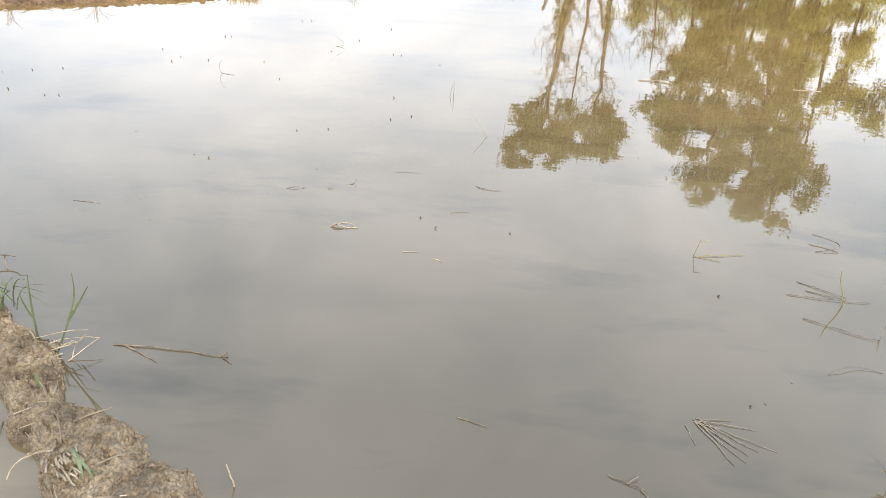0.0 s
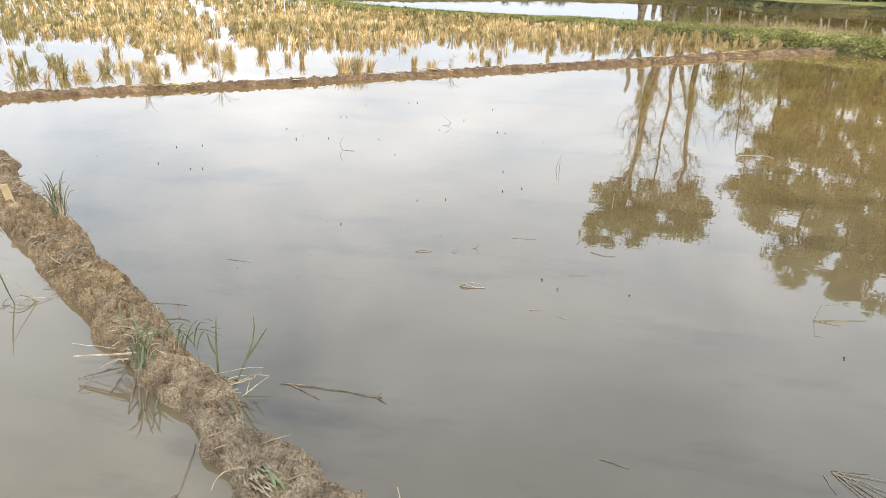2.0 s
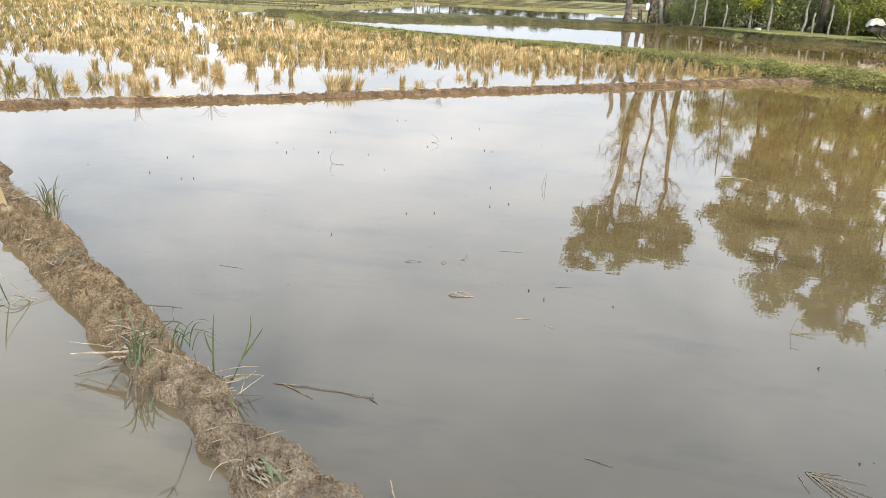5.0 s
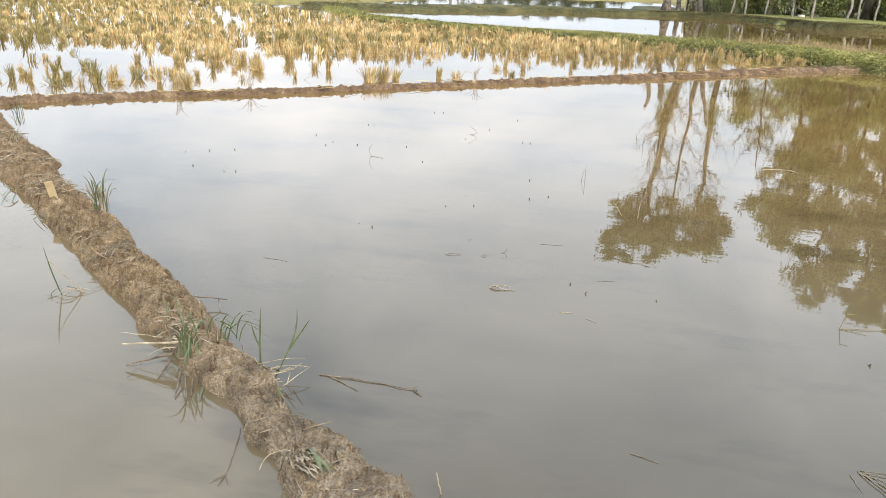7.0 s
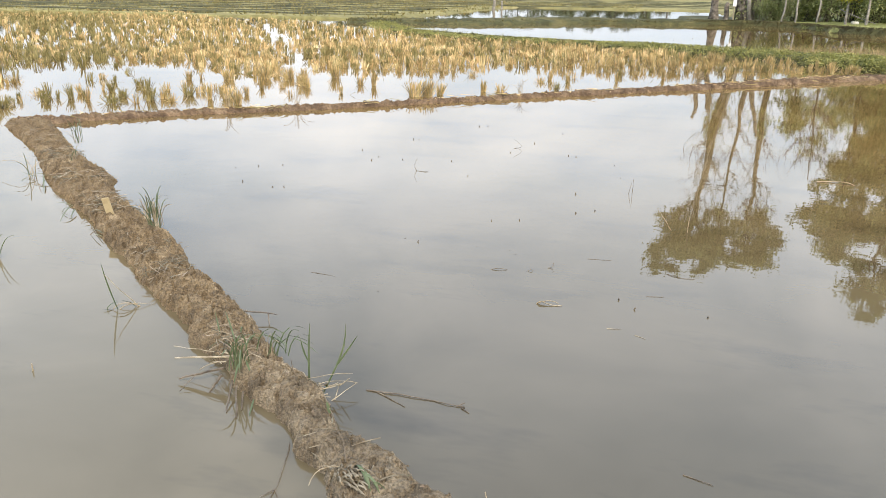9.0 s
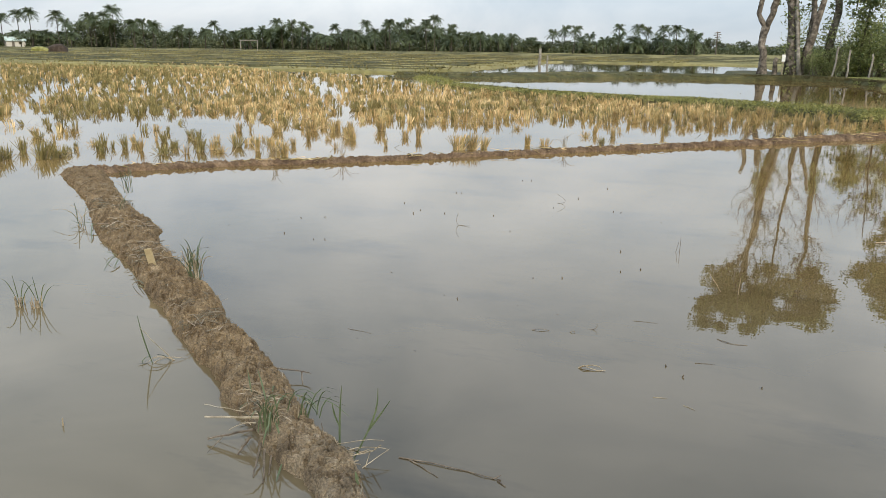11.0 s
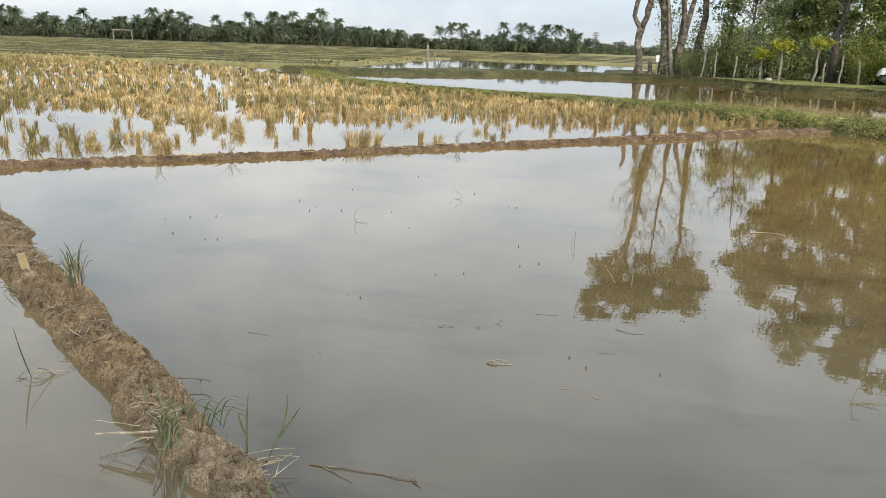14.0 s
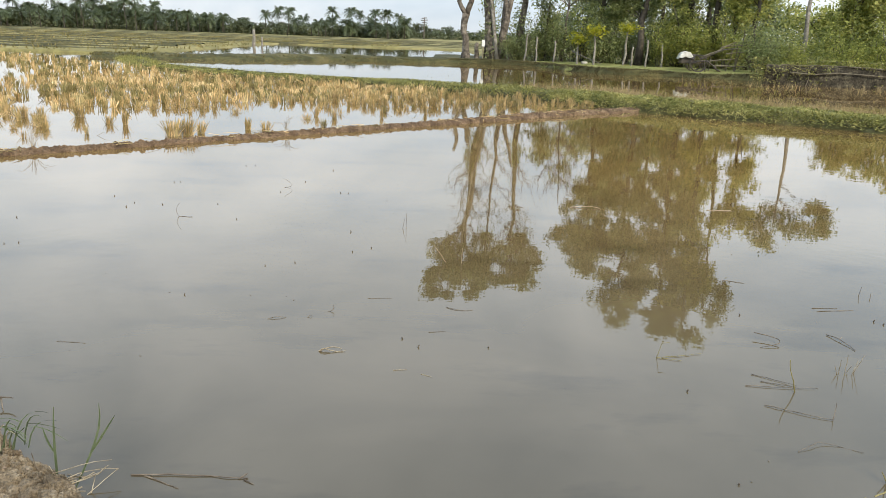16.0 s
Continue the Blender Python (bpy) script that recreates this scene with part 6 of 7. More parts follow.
sprig("grass_tuft", "three tall green grass blades over straw stubs on the bund", "grass", -0.98, 2.40, 0.05,
      [([(-0.07, 0, -0.06), (-0.068, 0, 0.12), (-0.055, 0, 0.28)], 0.0032, BLADE), ([(-0.02, 0, -0.06), (0.05, 0, 0.09), (0.085, 0.01, 0.19), (0.095, 0.01, 0.29)], 0.0032, BLADE),
       ([(0.055, 0, 0.1), (0.10, 0, 0.17), (0.15, 0.0, 0.25)], 0.0038, BLADE), ([(-0.07, 0, 0.10), (-0.09, 0, 0.15), (-0.10, 0, 0.20)], 0.0028, BLADE),
       ([(-0.12, -0.02, 0), (-0.02, -0.02, 0.05), (0.13, -0.02, 0.085)], 0.0022, STRAW_PALE), ([(0.0, 0, 0), (0.04, -0.05, 0.05)], 0.003, STRAW_PALE), ([(0.03, 0, 0), (0.09, -0.04, 0.045)], 0.003, STRAW_PALE),
       ([(-0.04, 0, 0), (-0.03, -0.06, 0.05)], 0.003, STRAW_PALE), ([(-0.12, 0, -0.04), (-0.15, 0, 0.1)], 0.0025, TWIG), ([(0.06, 0.02, 0), (0.11, 0.0, 0.05)], 0.003, STRAW_PALE),
       ([(-0.049, 0.046, -0.03), (0.025, -0.005, 0.004)], 0.003, STRAW_PALE), ([(-0.047, -0.063, -0.03), (-0.040, -0.044, 0.024)], 0.003, TWIG), ([(-0.080, -0.029, -0.03), (-0.020, -0.065, 0.012)], 0.003, STRAW_PALE), ([(-0.071, -0.065, -0.03), (-0.139, -0.036, 0.036)], 0.003, STUB), ([(-0.065, 0.063, -0.03), (0.034, -0.029, 0.019)], 0.003, STUB), ([(-0.040, -0.022, -0.03), (0.063, -0.005, 0.026)], 0.003, STRAW_PALE), ([(-0.074, -0.038, -0.03), (0.081, -0.012, 0.024)], 0.003, STRAW_PALE), ([(-0.024, 0.018, -0.03), (-0.094, -0.036, 0.022)], 0.003, STUB), ([(-0.098, 0.018, -0.03), (0.026, 0.001, 0.005)], 0.003, STUB), ([(-0.071, -0.004, -0.03), (-0.066, -0.087, 0.031)], 0.003, TWIG), ([(-0.038, -0.000, -0.03), (-0.049, -0.051, 0.045)], 0.003, STUB), ([(-0.028, -0.050, -0.03), (-0.091, 0.022, 0.015)], 0.003, STRAW_PALE), ([(-0.063, 0.001, -0.03), (-0.098, 0.003, 0.045)], 0.003, STRAW_PALE), ([(-0.068, -0.042, -0.03), (0.059, -0.082, 0.001)], 0.003, STRAW_PALE), ([(-0.062, -0.025, -0.03), (-0.026, -0.086, 0.009)], 0.003, TWIG), ([(-0.046, -0.039, -0.03), (-0.077, -0.066, 0.004)], 0.003, STRAW_PALE), ([(-0.063, -0.017, -0.03), (-0.010, -0.040, 0.026)], 0.003, TWIG), ([(-0.020, 0.028, -0.03), (-0.058, -0.048, 0.030)], 0.003, STRAW_PALE), ([(-0.044, -0.028, -0.03), (-0.079, -0.016, 0.037)], 0.003, TWIG), ([(-0.073, -0.005, -0.03), (-0.066, -0.087, 0.003)], 0.003, STUB), ([(0.016, -0.014, -0.03), (-0.021, -0.172, 0.029)], 0.003, STRAW_PALE), ([(-0.077, -0.003, -0.03), (-0.006, -0.032, 0.011)], 0.003, TWIG)], "grass tufts on the bund")
rngs = np.random.default_rng(61)
stems = []
for i in range(40):
    dx, dy, up = rngs.normal(0, 0.035), rngs.normal(0, 0.022), rngs.uniform(0.012, 0.05)
    ln = rngs.uniform(0.03, 0.065)
    stems.append(([(dx, dy, -0.008), (dx + 0.3 * dx + 0.012 + ln * 0.25, dy - ln * 0.55, up * 0.7), (dx + 0.6 * dx + 0.02 + ln * 0.45, dy - ln, up)], rngs.uniform(0.003, 0.0048), STUB))
stems += [([(0.02 + 0.012 * i, 0.03 - 0.012 * i, 0.0), (0.06 + 0.012 * i, -0.02 - 0.01 * i, 0.045), (0.10 + 0.01 * i, -0.065 - 0.012 * (i % 3), 0.012)], 0.0045, BLADE) for i in range(7)]
stems += [([(-0.03, 0.02, 0), (-0.07, -0.05, 0.03), (-0.09, -0.1, 0.0)], 0.0028, STRAW_PALE), ([(-0.02, 0.05, 0), (-0.07, 0.12, 0.07), (-0.12, 0.16, 0.13)], 0.0022, TWIG), ([(-0.12, 0.16, 0.11), (-0.135, 0.17, 0.15)], 0.005, BLADE)]
sprig("cut_stubble", "cut bundle of pale straw stubs with green leaves on the bund", "straw", -0.66, 1.83, 0.085, stems)
# upright slat of split bamboo
slat = thing("bamboo_stake", "short pale slat of split bamboo stuck upright in the bund", "stake", at=pose(-3.33, 4.12, 0.08, 4, -10, 20))
part("slat_body", box(0, 0, 0.05, 0.052, 0.012, 0.19, 0.004), material("split_bamboo", [(0.24, 0.18, 0.095), (0.33, 0.26, 0.145), (0.40, 0.33, 0.2)], 12.0, 0.6, 0.2, 60.0), slat)


def floating_twig(label, x, y, pieces, mat=TWIG, r=0.0020, name="floating_twig"):
    return sprig(name, label, "twig", x, y, 0.0, [(p, r, mat) for p in pieces], "twigs in the flooded paddy")


floating_twig("long thin dark branch floating beside the bund", -0.83, 2.49, [[(0, 0, 0.002), (0.22, 0.0, 0.004), (0.43, -0.03, 0.003)], [(0.05, -0.005, 0.002), (0.20, -0.085, 0.002)], [(0.42, -0.03, 0.003), (0.46, -0.06, 0.002)], [(0.40, -0.025, 0.002), (0.43, -0.005, 0.012)]], r=0.0032)
floating_twig("forked dry twig reaching from the bund over the water", -1.02, 2.38, [[(0.0, 0, 0.05), (0.07, 0.03, 0.07), (0.16, 0.08, 0.05)], [(0.08, -0.01, 0.0), (0.16, 0.08, 0.05)], [(0.09, 0.0, 0.0), (0.10, 0.03, 0.06)]], STRAW_PALE, 0.0022)
floating_twig("bent dry twig standing out of the water", -1.78, 6.45, [[(0.0, 0, 0.0), (-0.02, 0, 0.06), (0.01, 0, 0.12)], [(0.0, 0, 0.0), (0.12, -0.02, 0.006)]])
floating_twig("hooked thin twig standing out of the water", -1.05, 7.8, [[(-0.02, 0, 0), (0.06, 0, 0.03), (-0.03, 0, 0.10)]])
floating_twig("pair of thin upright reeds in the water", 0.21, 6.2, [[(0, 0, 0), (0.0, 0, 0.13)], [(-0.03, 0, 0), (-0.012, 0, 0.09)]])
floating_twig("bent straw stalk standing out of the water", 0.50, 5.22, [[(0, 0, 0), (-0.09, 0, 0.13)]], STRAW_PALE)
floating_twig("thin upright straw stalk in the water", 0.61, 5.2, [[(0, 0, 0), (0.005, 0, 0.12)]], STRAW_PALE, 0.003)
floating_twig("curled dry leaf floating on the muddy water", -0.19, 3.62, [[(-0.07, 0, 0.0), (-0.04, 0.0, 0.016), (0.0, -0.005, 0.006), (0.07, 0, 0.004)], [(-0.07, 0, 0.0), (0.0, 0.02, 0.018), (0.05, 0.02, 0.004)]], STRAW_PALE, 0.0035)
floating_twig("bent green rice stalk rising from the water", 1.53, 3.58, [[(0, 0, 0), (0.01, 0, 0.04), (0.02, 0, 0.09)], [(0, 0, 0.004), (0.12, -0.04, 0.004)], [(0.03, 0, 0.004), (0.26, 0.05, 0.004)], [(0.02, 0, 0.085), (0.06, 0, 0.09)]], STRAW_GREEN)
floating_twig("yellow-green rice stalk leaning over crossed straw in the water", 2.09, 3.2, [[(0, 0, 0), (-0.03, 0.0, 0.09), (-0.05, 0.0, 0.17)]], STRAW_GREEN, 0.0032)
floating_twig("crossed straw stalks floating on the water", 2.07, 3.24, [[(-0.20, 0.02, 0.003), (0.0, 0.0, 0.006), (0.16, -0.01, 0.003)], [(-0.11, 0.15, 0.003), (0.06, 0.02, 0.005)], [(-0.1, 0.07, 0.003), (0.05, 0.0, 0.005)]])
floating_twig("broken pale straw floating on the water", 2.0, 2.98, [[(-0.13, 0.08, 0.004), (0.0, 0.0, 0.006), (0.12, -0.06, 0.004)], [(0.12, -0.06, 0.0), (0.15, -0.02, 0.07)]], TWIG, 0.0022)
floating_twig("small sprig of thin grass standing in the water", 2.47, 3.40, [[(0.02 * i - 0.05, 0.02 * (i % 2), 0), (0.03 * i - 0.07, 0, 0.05 + 0.03 * (i % 3))] for i in range(6)], STRAW_PALE, 0.002)
floating_twig("thin bent straw floating on the muddy water", 1.98, 2.68, [[(-0.16, -0.02, 0.002), (-0.05, 0.03, 0.012), (0.02, 0.03, 0.004), (0.12, -0.03, 0.002)]], TWIG, 0.0014)
floating_twig("green reed with side shoots standing in the water", 2.06, 2.44, [[(0, 0, 0), (0.0, 0, 0.15), (0.01, 0, 0.34)], [(0.0, 0, 0.03), (0.04, 0, 0.10), (0.07, 0, 0.16)], [(0, 0, 0), (-0.03, 0, 0.05)]], STRAW_GREEN, 0.003)
fan = [[(-0.006, -0.010, 0.002), (0.034, -0.105, 0.004), (0.07, -0.21, 0.001)],
       [(-0.008, -0.010, 0.002), (0.054, -0.070, 0.004), (0.11, -0.14, 0.001)],
       [(0.010, 0.007, 0.002), (0.068, -0.080, 0.004), (0.13, -0.16, 0.001)],
       [(-0.007, 0.001, 0.002), (0.052, -0.095, 0.004), (0.11, -0.19, 0.001)],
       [(-0.008, -0.009, 0.002), (0.112, -0.065, 0.004), (0.23, -0.13, 0.001)],
       [(0.010, 0.008, 0.002), (0.089, -0.070, 0.004), (0.17, -0.14, 0.001)],
       [(0.007, -0.007, 0.002), (0.093, -0.015, 0.004), (0.19, -0.03, 0.001)],
       [(0.003, 0.006, 0.002), (0.064, 0.005, 0.004), (0.12, 0.01, 0.001)],
       [(0.009, -0.010, 0.002), (0.031, -0.060, 0.004), (0.06, -0.12, 0.001)],
       [(-0.040, -0.030, 0.002), (-0.030, -0.130, 0.001)]]
floating_twig("fan of dark soaked straw lying in the water", 1.25, 2.33, fan, OLD_BAMBOO, 0.0018)
floating_twig("bent dark stalk with a green tip standing in the water", 1.80, 2.16, [[(0, 0, 0), (0.03, 0, 0.08), (0.02, 0.0, 0.12)], [(0.02, 0, 0.11), (-0.03, 0, 0.13)], [(0.02, 0.02, 0.12), (0.1, 0.02, 0.16)]], STRAW_GREEN, 0.003)
floating_twig("small dark branching twig at the water's surface", 0.97, 1.98, [[(-0.05, 0.05, 0.004), (0.05, 0, 0.006)], [(0.0, 0.02, 0.004), (0.04, 0.05, 0.01)], [(0.04, 0, 0.004), (0.06, -0.04, 0.004)]])
floating_twig("short straw floating on the muddy water", 0.50, 2.22, [[(-0.05, 0.02, 0.002), (0.05, -0.015, 0.003)]], TWIG, 0.002)
floating_twig("thin straw standing from the water beside the bund", -0.17, 1.86, [[(0, 0, -0.01), (-0.02, 0, 0.08)]], STRAW_PALE, 0.003)
floating_twig("thin dark straw lying flat on the muddy water", 0.375, 3.9, [[(-0.05, -0.01, 0.001), (0.05, 0.012, 0.002)]], r=0.0014)
floating_twig("long curved twig lying just under the surface", 0.52, 4.26, [[(-0.07, 0.03, 0.002), (0.0, -0.015, 0.003), (0.09, -0.01, 0.001)]], r=0.002)
floating_twig("faint thin straw lying in the water", 0.03, 4.43, [[(-0.07, 0.0, 0.001), (0.08, 0.01, 0.001)]], r=0.0011)
floating_twig("sunken twig with its knots above the water", -0.41, 4.12, [[(-0.20, -0.06, -0.004), (-0.14, -0.04, 0.008), (-0.08, -0.03, -0.003)], [(0.03, -0.02, -0.003), (0.05, -0.01, 0.010), (0.06, -0.01, 0.0)], [(0.12, 0.06, -0.002), (0.17, 0.08, 0.008), (0.175, 0.085, 0.035)]], r=0.0022)
floating_twig("two short pale straws lying end to end", 0.21, 3.39, [[(-0.08, 0.01, 0.001), (-0.01, 0.02, 0.002)], [(0.06, -0.03, 0.001), (0.11, -0.06, 0.002)]], STRAW_PALE, 0.0015)
floating_twig("pale rice stalk bent at its joint on the water", 2.0, 7.14, [[(-0.15, 0.01, 0.002), (0.06, 0.02, 0.012), (0.15, -0.06, 0.002)]], STRAW_PALE, 0.005)
floating_twig("pale straw stalk lying flat on the water", 3.37, 7.16, [[(-0.12, 0.0, 0.002), (0.13, -0.01, 0.003)]], STRAW_PALE, 0.005)
floating_twig("thin straw lying in the open water", 2.52, 4.88, [[(-0.06, 0.04, 0.001), (0.07, -0.03, 0.002)]], r=0.002)
floating_twig("thin crossed straws lying flat on the water", 2.92, 4.36, [[(-0.10, 0.01, 0.002), (0.07, 0.01, 0.002)], [(-0.10, -0.05, 0.001), (0.16, -0.02, 0.001)]], r=0.0022)
floating_twig("two short upright reeds in the open water", 3.32, 4.64, [[(-0.02, 0, 0), (-0.01, 0, 0.06)], [(0.03, -0.05, 0), (0.03, -0.05, 0.035)]], r=0.002)
floating_twig("beaded dark water plant trailing on the surface", 2.68, 3.8, [[(-0.02, 0.12, 0.004), (0.01, 0.04, 0.010), (0.02, -0.10, 0.003)], [(0.01, 0.04, 0.01), (0.03, 0.05, 0.02)]], r=0.003)
floating_twig("bent dry reed with a sharp elbow on the water", 2.27, 3.78, [[(-0.07, 0.10, 0.03), (0.04, 0.0, 0.02), (-0.10, -0.05, 0.002)]], r=0.003)
floating_twig("faint straw lying in the muddy water", -1.55, 3.7, [[(-0.08, 0.01, 0.001), (0.08, -0.01, 0.001)]], r=0.0012)


def speck(seed):
    """A small curled leaf tip or husk that pokes out of the water."""
    rng = np.random.default_rng(seed)
    t = thing("leaf_tip", "small dark curled leaf tip poking out of the water", "debris", "leaf tips in the flooded paddy")
    geo = []
    for i in range(1):
        a, l = rng.uniform(0, 6.28), rng.uniform(0.009, 0.015)
        p = smooth3([(0, 0, -0.004), (0.5 * l * math.cos(a), 0.5 * l * math.sin(a), l * 0.6), (0.7 * l * math.cos(a), 0.7 * l * math.sin(a), l * rng.uniform(0.8, 1.2))])
        geo.append(tubes(p[None], (0.0038 * np.array([0.7, 1, 1.1, 1, 0.9, 0.6, 0.2]))[None], 5))
    part("curl", join(*geo), TWIG, t)
    return t


SPECKS = [(-3.28, 6.18), (-3.09, 6.29), (-3.13, 5.60), (-2.79, 5.50), (-2.70, 5.52), (-2.61, 7.19), (-2.35, 6.76), (-2.33, 6.94), (-2.06, 6.88), (-1.57, 6.96), (-2.26, 7.95), (-2.20, 7.95), (-1.72, 9.03), (-1.62, 9.07), (-0.89, 8.14), (-1.07, 7.56), (-0.46, 7.59), (-0.38, 7.56),
          (-0.65, 8.85), (-1.27, 6.39), (-0.06, 5.57), (-0.20, 5.46), (-0.25, 6.04), (-0.79, 5.07), (-0.59, 5.14), (0.18, 3.80), (0.26, 3.68), (0.64, 3.69), (-1.18, 4.44), (2.28, 4.23), (3.09, 4.15), (1.46, 2.43), (1.55, 3.2), (3.12, 4.10)]
sources = [speck(740 + i) for i in range(4)]
rngs = np.random.default_rng(745)
for i, (x, y) in enumerate(SPECKS):
    m = pose(x, y, 0, 0, 0, rngs.uniform(0, 360))
    if i < 4:
        sources[i].matrix_basis = m
    else:
        copy_thing(sources[i % 4], m)
floating_twig("dark twig lying at the bund's edge", -1.62, 3.02, [[(-0.06, -0.03, 0.05), (0.06, 0.0, 0.04), (0.12, -0.02, 0.045)], [(0.06, 0, 0.04), (0.09, -0.05, 0.0)]], r=0.004)
floating_twig("dry straw stalk floating with roots at its end", -0.93, 1.92, [[(-0.04, 0.12, 0.004), (0.0, 0.0, 0.006), (0.03, -0.14, 0.004)], [(0.03, -0.14, 0.004), (0.0, -0.19, 0.003)], [(0.03, -0.14, 0.004), (0.06, -0.18, 0.003)], [(0.03, -0.14, 0.004), (0.035, -0.2, 0.003)]], TWIG, 0.0017)
sprig("water_grass", "bent grass blades and pale straw leaning out of the water", "grass", -2.36, 2.94, 0.0,
      [([(-0.023, -0.019, 0), (-0.047, -0.038, 0.14), (-0.062, -0.050, 0.27)], 0.003, BLADE), ([(0.055, 0.044, 0.0), (0.000, 0.000, 0.1), (-0.055, -0.044, 0.2)], 0.0028, STRAW_PALE), ([(0.047, 0.038, 0), (0.000, 0.000, 0.045), (-0.047, -0.038, 0.035), (-0.062, -0.050, 0)], 0.003, BLADE),
       ([(0.062, 0.050, 0), (0.000, 0.000, 0.03), (-0.039, -0.032, 0.005)], 0.0035, STRAW_PALE), ([(-0.016, -0.013, 0), (0.039, 0.032, 0.02), (0.109, 0.088, 0.0)], 0.0026, STRAW_PALE), ([(-0.039, -0.032, 0), (-0.078, -0.063, 0.01)], 0.003, BLADE)])
rngs = np.random.default_rng(67)
for x, y in ((-3.74, 3.36), (-3.60, 3.38)):
    stems = [([(a, b, -0.03), (a * 1.3, b * 1.3, 0.035 + c)], 0.0052, STRAW_PALE) for a, b, c in zip(rngs.normal(0, 0.018, 10), rngs.normal(0, 0.015, 10), rngs.uniform(0, 0.05, 10))]
    stems += [([(sg * 0.01, 0, 0.0), (sg * 0.05, 0, 0.09), (sg * 0.10, 0.0, 0.15), (sg * 0.16, 0, 0.165)], 0.0026, BLADE) for sg in (-0.9, 0.5, 1.1)] + [([(0, 0, 0), (-0.03, 0, 0.2)], 0.0024, BLADE)]
    sprig("stubble_tuft", "small tuft of cut rice stubs with curling thin leaves", "rice stubble", x, y, 0, stems, "stubble tufts in open water")
floating_twig("tiny upright leaf tip in the muddy water", -2.31, 2.25, [[(0, 0, 0), (0.0, 0, 0.035)]], STRAW_PALE, 0.004)

# straw strewn over the bunds
rng = np.random.default_rng(71)


def straw_litter(name, pts, z, low, high, r, label, mat):
    n = len(pts)
    a = rng.uniform(0, 2 * np.pi, n)
    l = rng.uniform(low, high, n)
    d = np.stack([np.cos(a), np.sin(a), rng.normal(0, 0.12, n)], 1) * l[:, None]
    c = np.column_stack([pts, z])
    bow = rng.normal(0, 0.04, (n, 3)) * l[:, None]
    bow[:, 2] = np.abs(bow[:, 2]) * 0.4
    P = np.stack([c - d / 2, c - d / 6 + bow * 0.8, c + d / 6 + bow, c + d / 2], 1)
    v, f = tubes(P, np.tile([r, r, r, r * 0.7], (n, 1)) * rng.uniform(0.6, 1.3, (n, 1)), 3)
    return tagged(mesh_object(name, v, f, mat), label, "straw", kind="stuff")


top = np.array([v.co for v in bpy.data.objects["bund_near"].data.vertices if v.co.z > 0.035 and v.co.y > 1.2])
along_s = top[:, 0] * D_NEAR[0] + top[:, 1] * D_NEAR[1]
strawy = np.array([noise.noise((a * 1.1, 5.0, 0)) for a in along_s])
pick = rng.permutation(np.nonzero(strawy + rng.normal(0, 0.2, len(top)) > 0.1)[0])[:220]
straw_litter("bund_straw", top[pick, :2], top[pick, 2] + 0.006, 0.03, 0.12, 0.0021, "dry straw strewn over the mud bund", STUB)
spots = [((-2.4, 3.34), 0.14, 36), ((-1.58, 2.59), 0.11, 16), (near(5.6, -0.02), 0.28, 90), (near(6.6, -0.02), 0.25, 60), (near(7.6, -0.02), 0.3, 80)]
pile = np.concatenate([top[rng.permutation(np.nonzero(np.hypot(top[:, 0] - q[0], top[:, 1] - q[1]) < w)[0])[:k]] for q, w, k in spots])
straw_litter("straw_pile", pile[:, :2], pile[:, 2] + rng.uniform(0.002, 0.02, len(pile)), 0.05, 0.14, 0.0030, "matted dry straw lying across the mud bund", STUB)
pick = rng.permutation(len(top))[:6000]
c = top[pick]
r = rng.uniform(0.0016, 0.0042, len(c))[:, None] * np.where(rng.uniform(0, 1, (len(c), 1)) < 0.06, 2.2, 1.0)
corner = np.array([(1, 0, 0), (-0.6, 0.9, 0), (-0.5, -0.9, 0), (0, 0, 0.9), (0.1, 0.1, -0.8)])
v = (c[:, None] + r[:, None] * corner[None] * rng.uniform(0.6, 1.3, (len(c), 5, 1))).reshape(-1, 3)
o = np.arange(len(c))[:, None] * 5
f = np.concatenate([o + q for q in ((0, 1, 3), (1, 2, 3), (2, 0, 3), (1, 0, 4), (2, 1, 4), (0, 2, 4))])
tagged(mesh_object("mud_crumbs", v.tolist(), [tuple(q) for q in f.tolist()], CRUMB), "loose crumbs of dry mud lying over the bund", "soil", kind="stuff")
ridge = np.array([v.co for v in bpy.data.objects["bund_far"].data.vertices if v.co.z > 0.03])
matted = np.array([noise.noise((p[0] * 0.9, p[1] * 0.9, 8.0)) for p in ridge])
pick = rng.permutation(np.nonzero(matted + rng.normal(0, 0.15, len(ridge)) > 0.05)[0])[:240]
straw_litter("far_bund_straw", ridge[pick, :2], ridge[pick, 2] + 0.012, 0.08, 0.28, 0.0042, "dry straw caught on the thin far bund", STRAW)
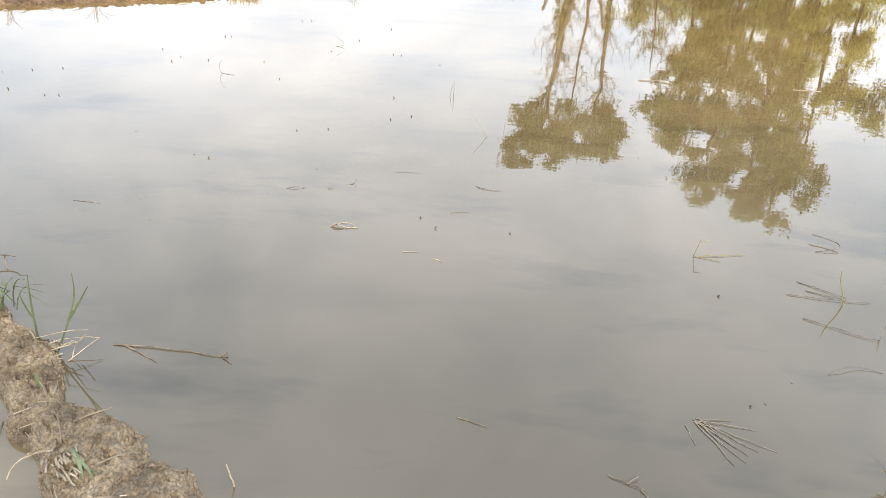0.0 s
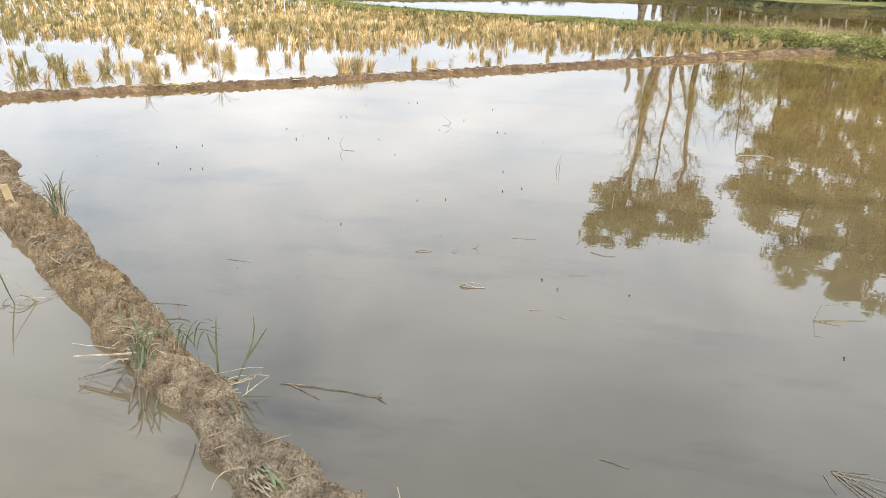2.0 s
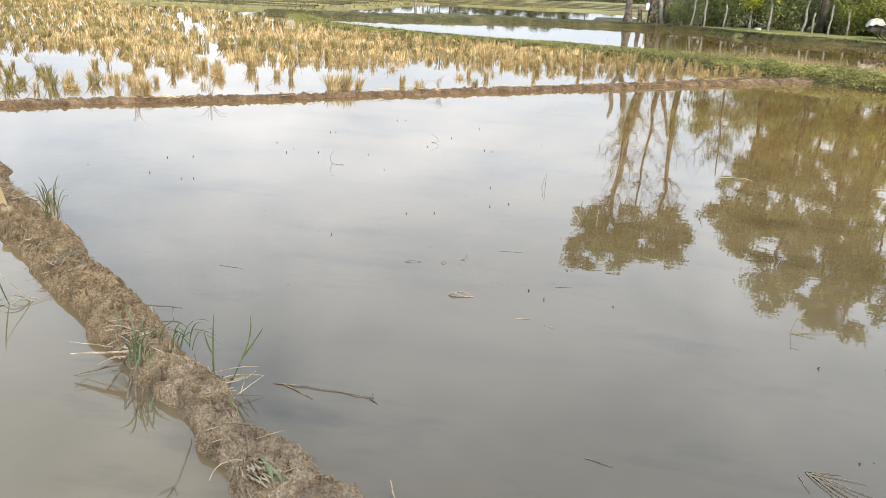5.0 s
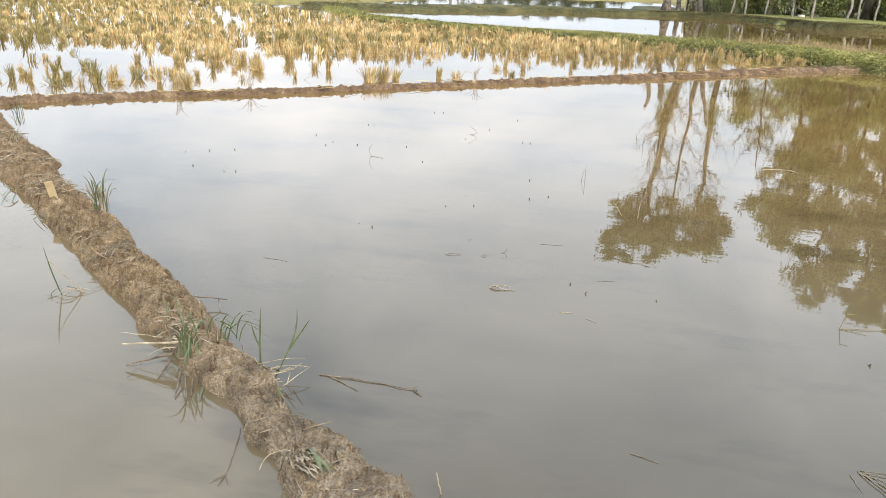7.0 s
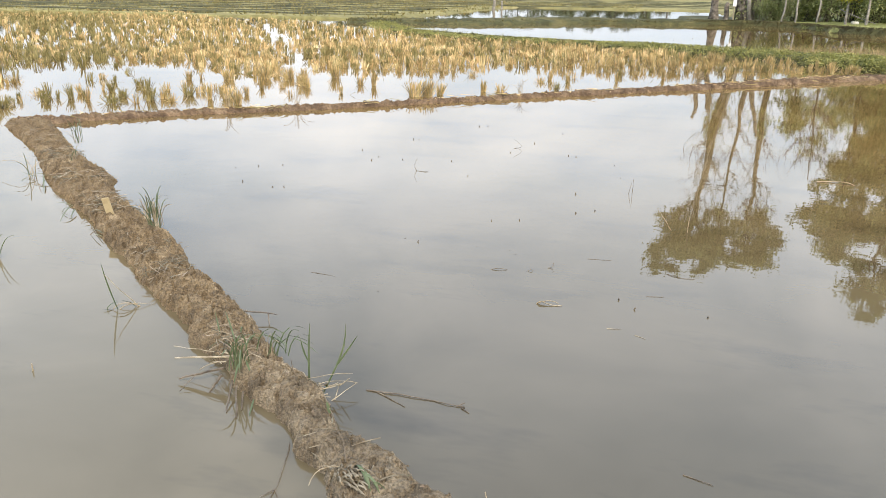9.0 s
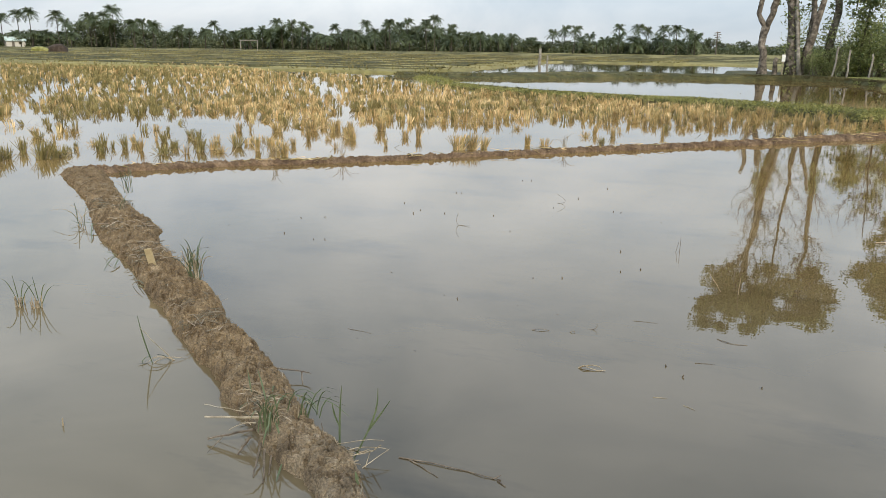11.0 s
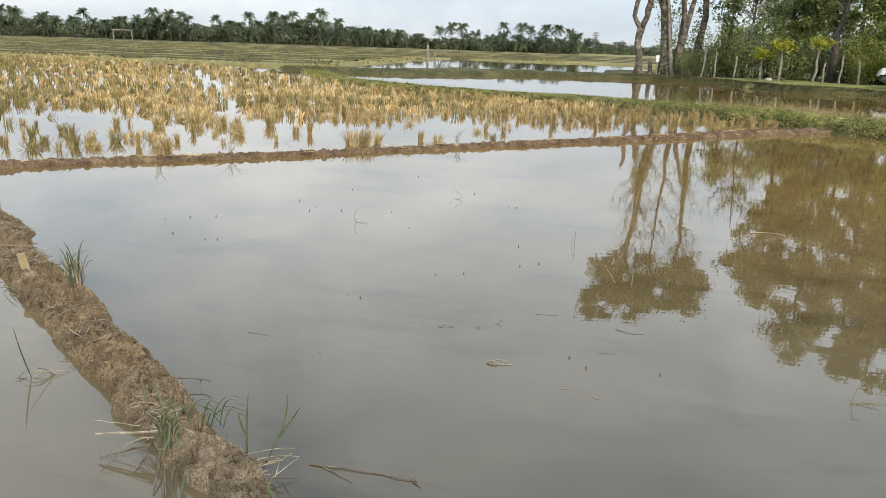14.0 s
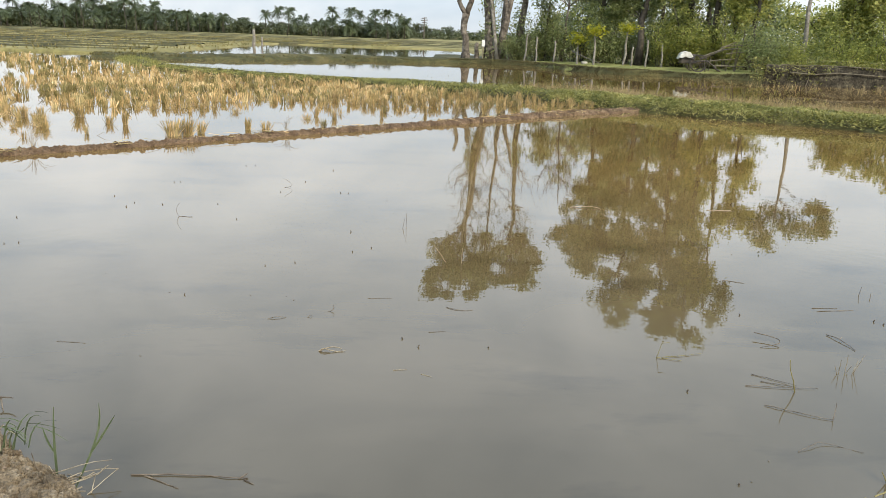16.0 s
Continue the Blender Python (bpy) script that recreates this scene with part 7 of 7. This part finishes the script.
for a in (1.25, 2.2, 5.9, 9.6):
    x, y = far(a, -0.06)
    tuft("wisp of dry straw hanging over the far bund", x, y, 0.07, 0, 12, 0.2, 0.36, 0.7, 540 + int(a * 10), (0.2, -0.5))

# bits of leaf and husk afloat
n = 70
xy = np.column_stack([rng.uniform(-5.5, 5, n), 2.4 + 9.5 * rng.uniform(0, 1, n) ** 0.8])
xy = np.array([p for p in xy if p[0] * N_NEAR[0] + p[1] * N_NEAR[1] > 1.5 and (p[0] - P_FAR[0]) * N_FAR[0] + (p[1] - P_FAR[1]) * N_FAR[1] < -0.6])
v, f = leaves(np.column_stack([xy, np.full(len(xy), 0.004)]), 0.007, rng, 0.3, 1.0)
tagged(mesh_object("floating_bits", v, f, TWIG), "small dark bits of leaf and husk floating on the water", "debris", kind="stuff")
n = 9000
xy = np.column_stack([rng.uniform(2, 20, n), rng.uniform(6, 19, n)])
g = np.array([(p[0] - 10.0) * 0.66 + (p[1] - 15.6) * 0.75 for p in xy])
xy = np.array([p for p, q in zip(xy, g) if -4.2 < q < -0.5 and patchy(p[0] * 0.9 + 3, p[1] * 0.9) + 0.22 * (q + 2.0) + rng.normal(0, 0.15) > 0.55])
v, f = leaves(np.column_stack([xy, np.full(len(xy), 0.006)]), 0.03, rng, 0.12, 1.0)
tagged(mesh_object("floating_weed", v, f, WEED), "small green weeds floating on the water along the broad bund", "weeds", kind="stuff")
n = 26000
xy = np.column_stack([rng.uniform(1, 26, n), rng.uniform(12, 46, n)])
behind = np.array([(p[0] - 6.5) * 0.60 + (p[1] - 19.6) * 0.80 for p in xy])
xy = np.array([p for p, q in zip(xy, behind) if 0.5 < q < 7 and land(p[0], p[1]) < -3 and patchy(p[0] * 0.5 + 9, p[1] * 0.5) + 0.06 * (p[0] - 7) + rng.normal(0, 0.2) > 0.62])
v, f = leaves(np.column_stack([xy, rng.uniform(0.0, 0.02, len(xy))]), 0.036, rng, 0.15, 1.0)
tagged(mesh_object("weed_mat", v, f, WEED_MAT), "brown and olive weeds matted on the shallow water", "weeds", kind="stuff")
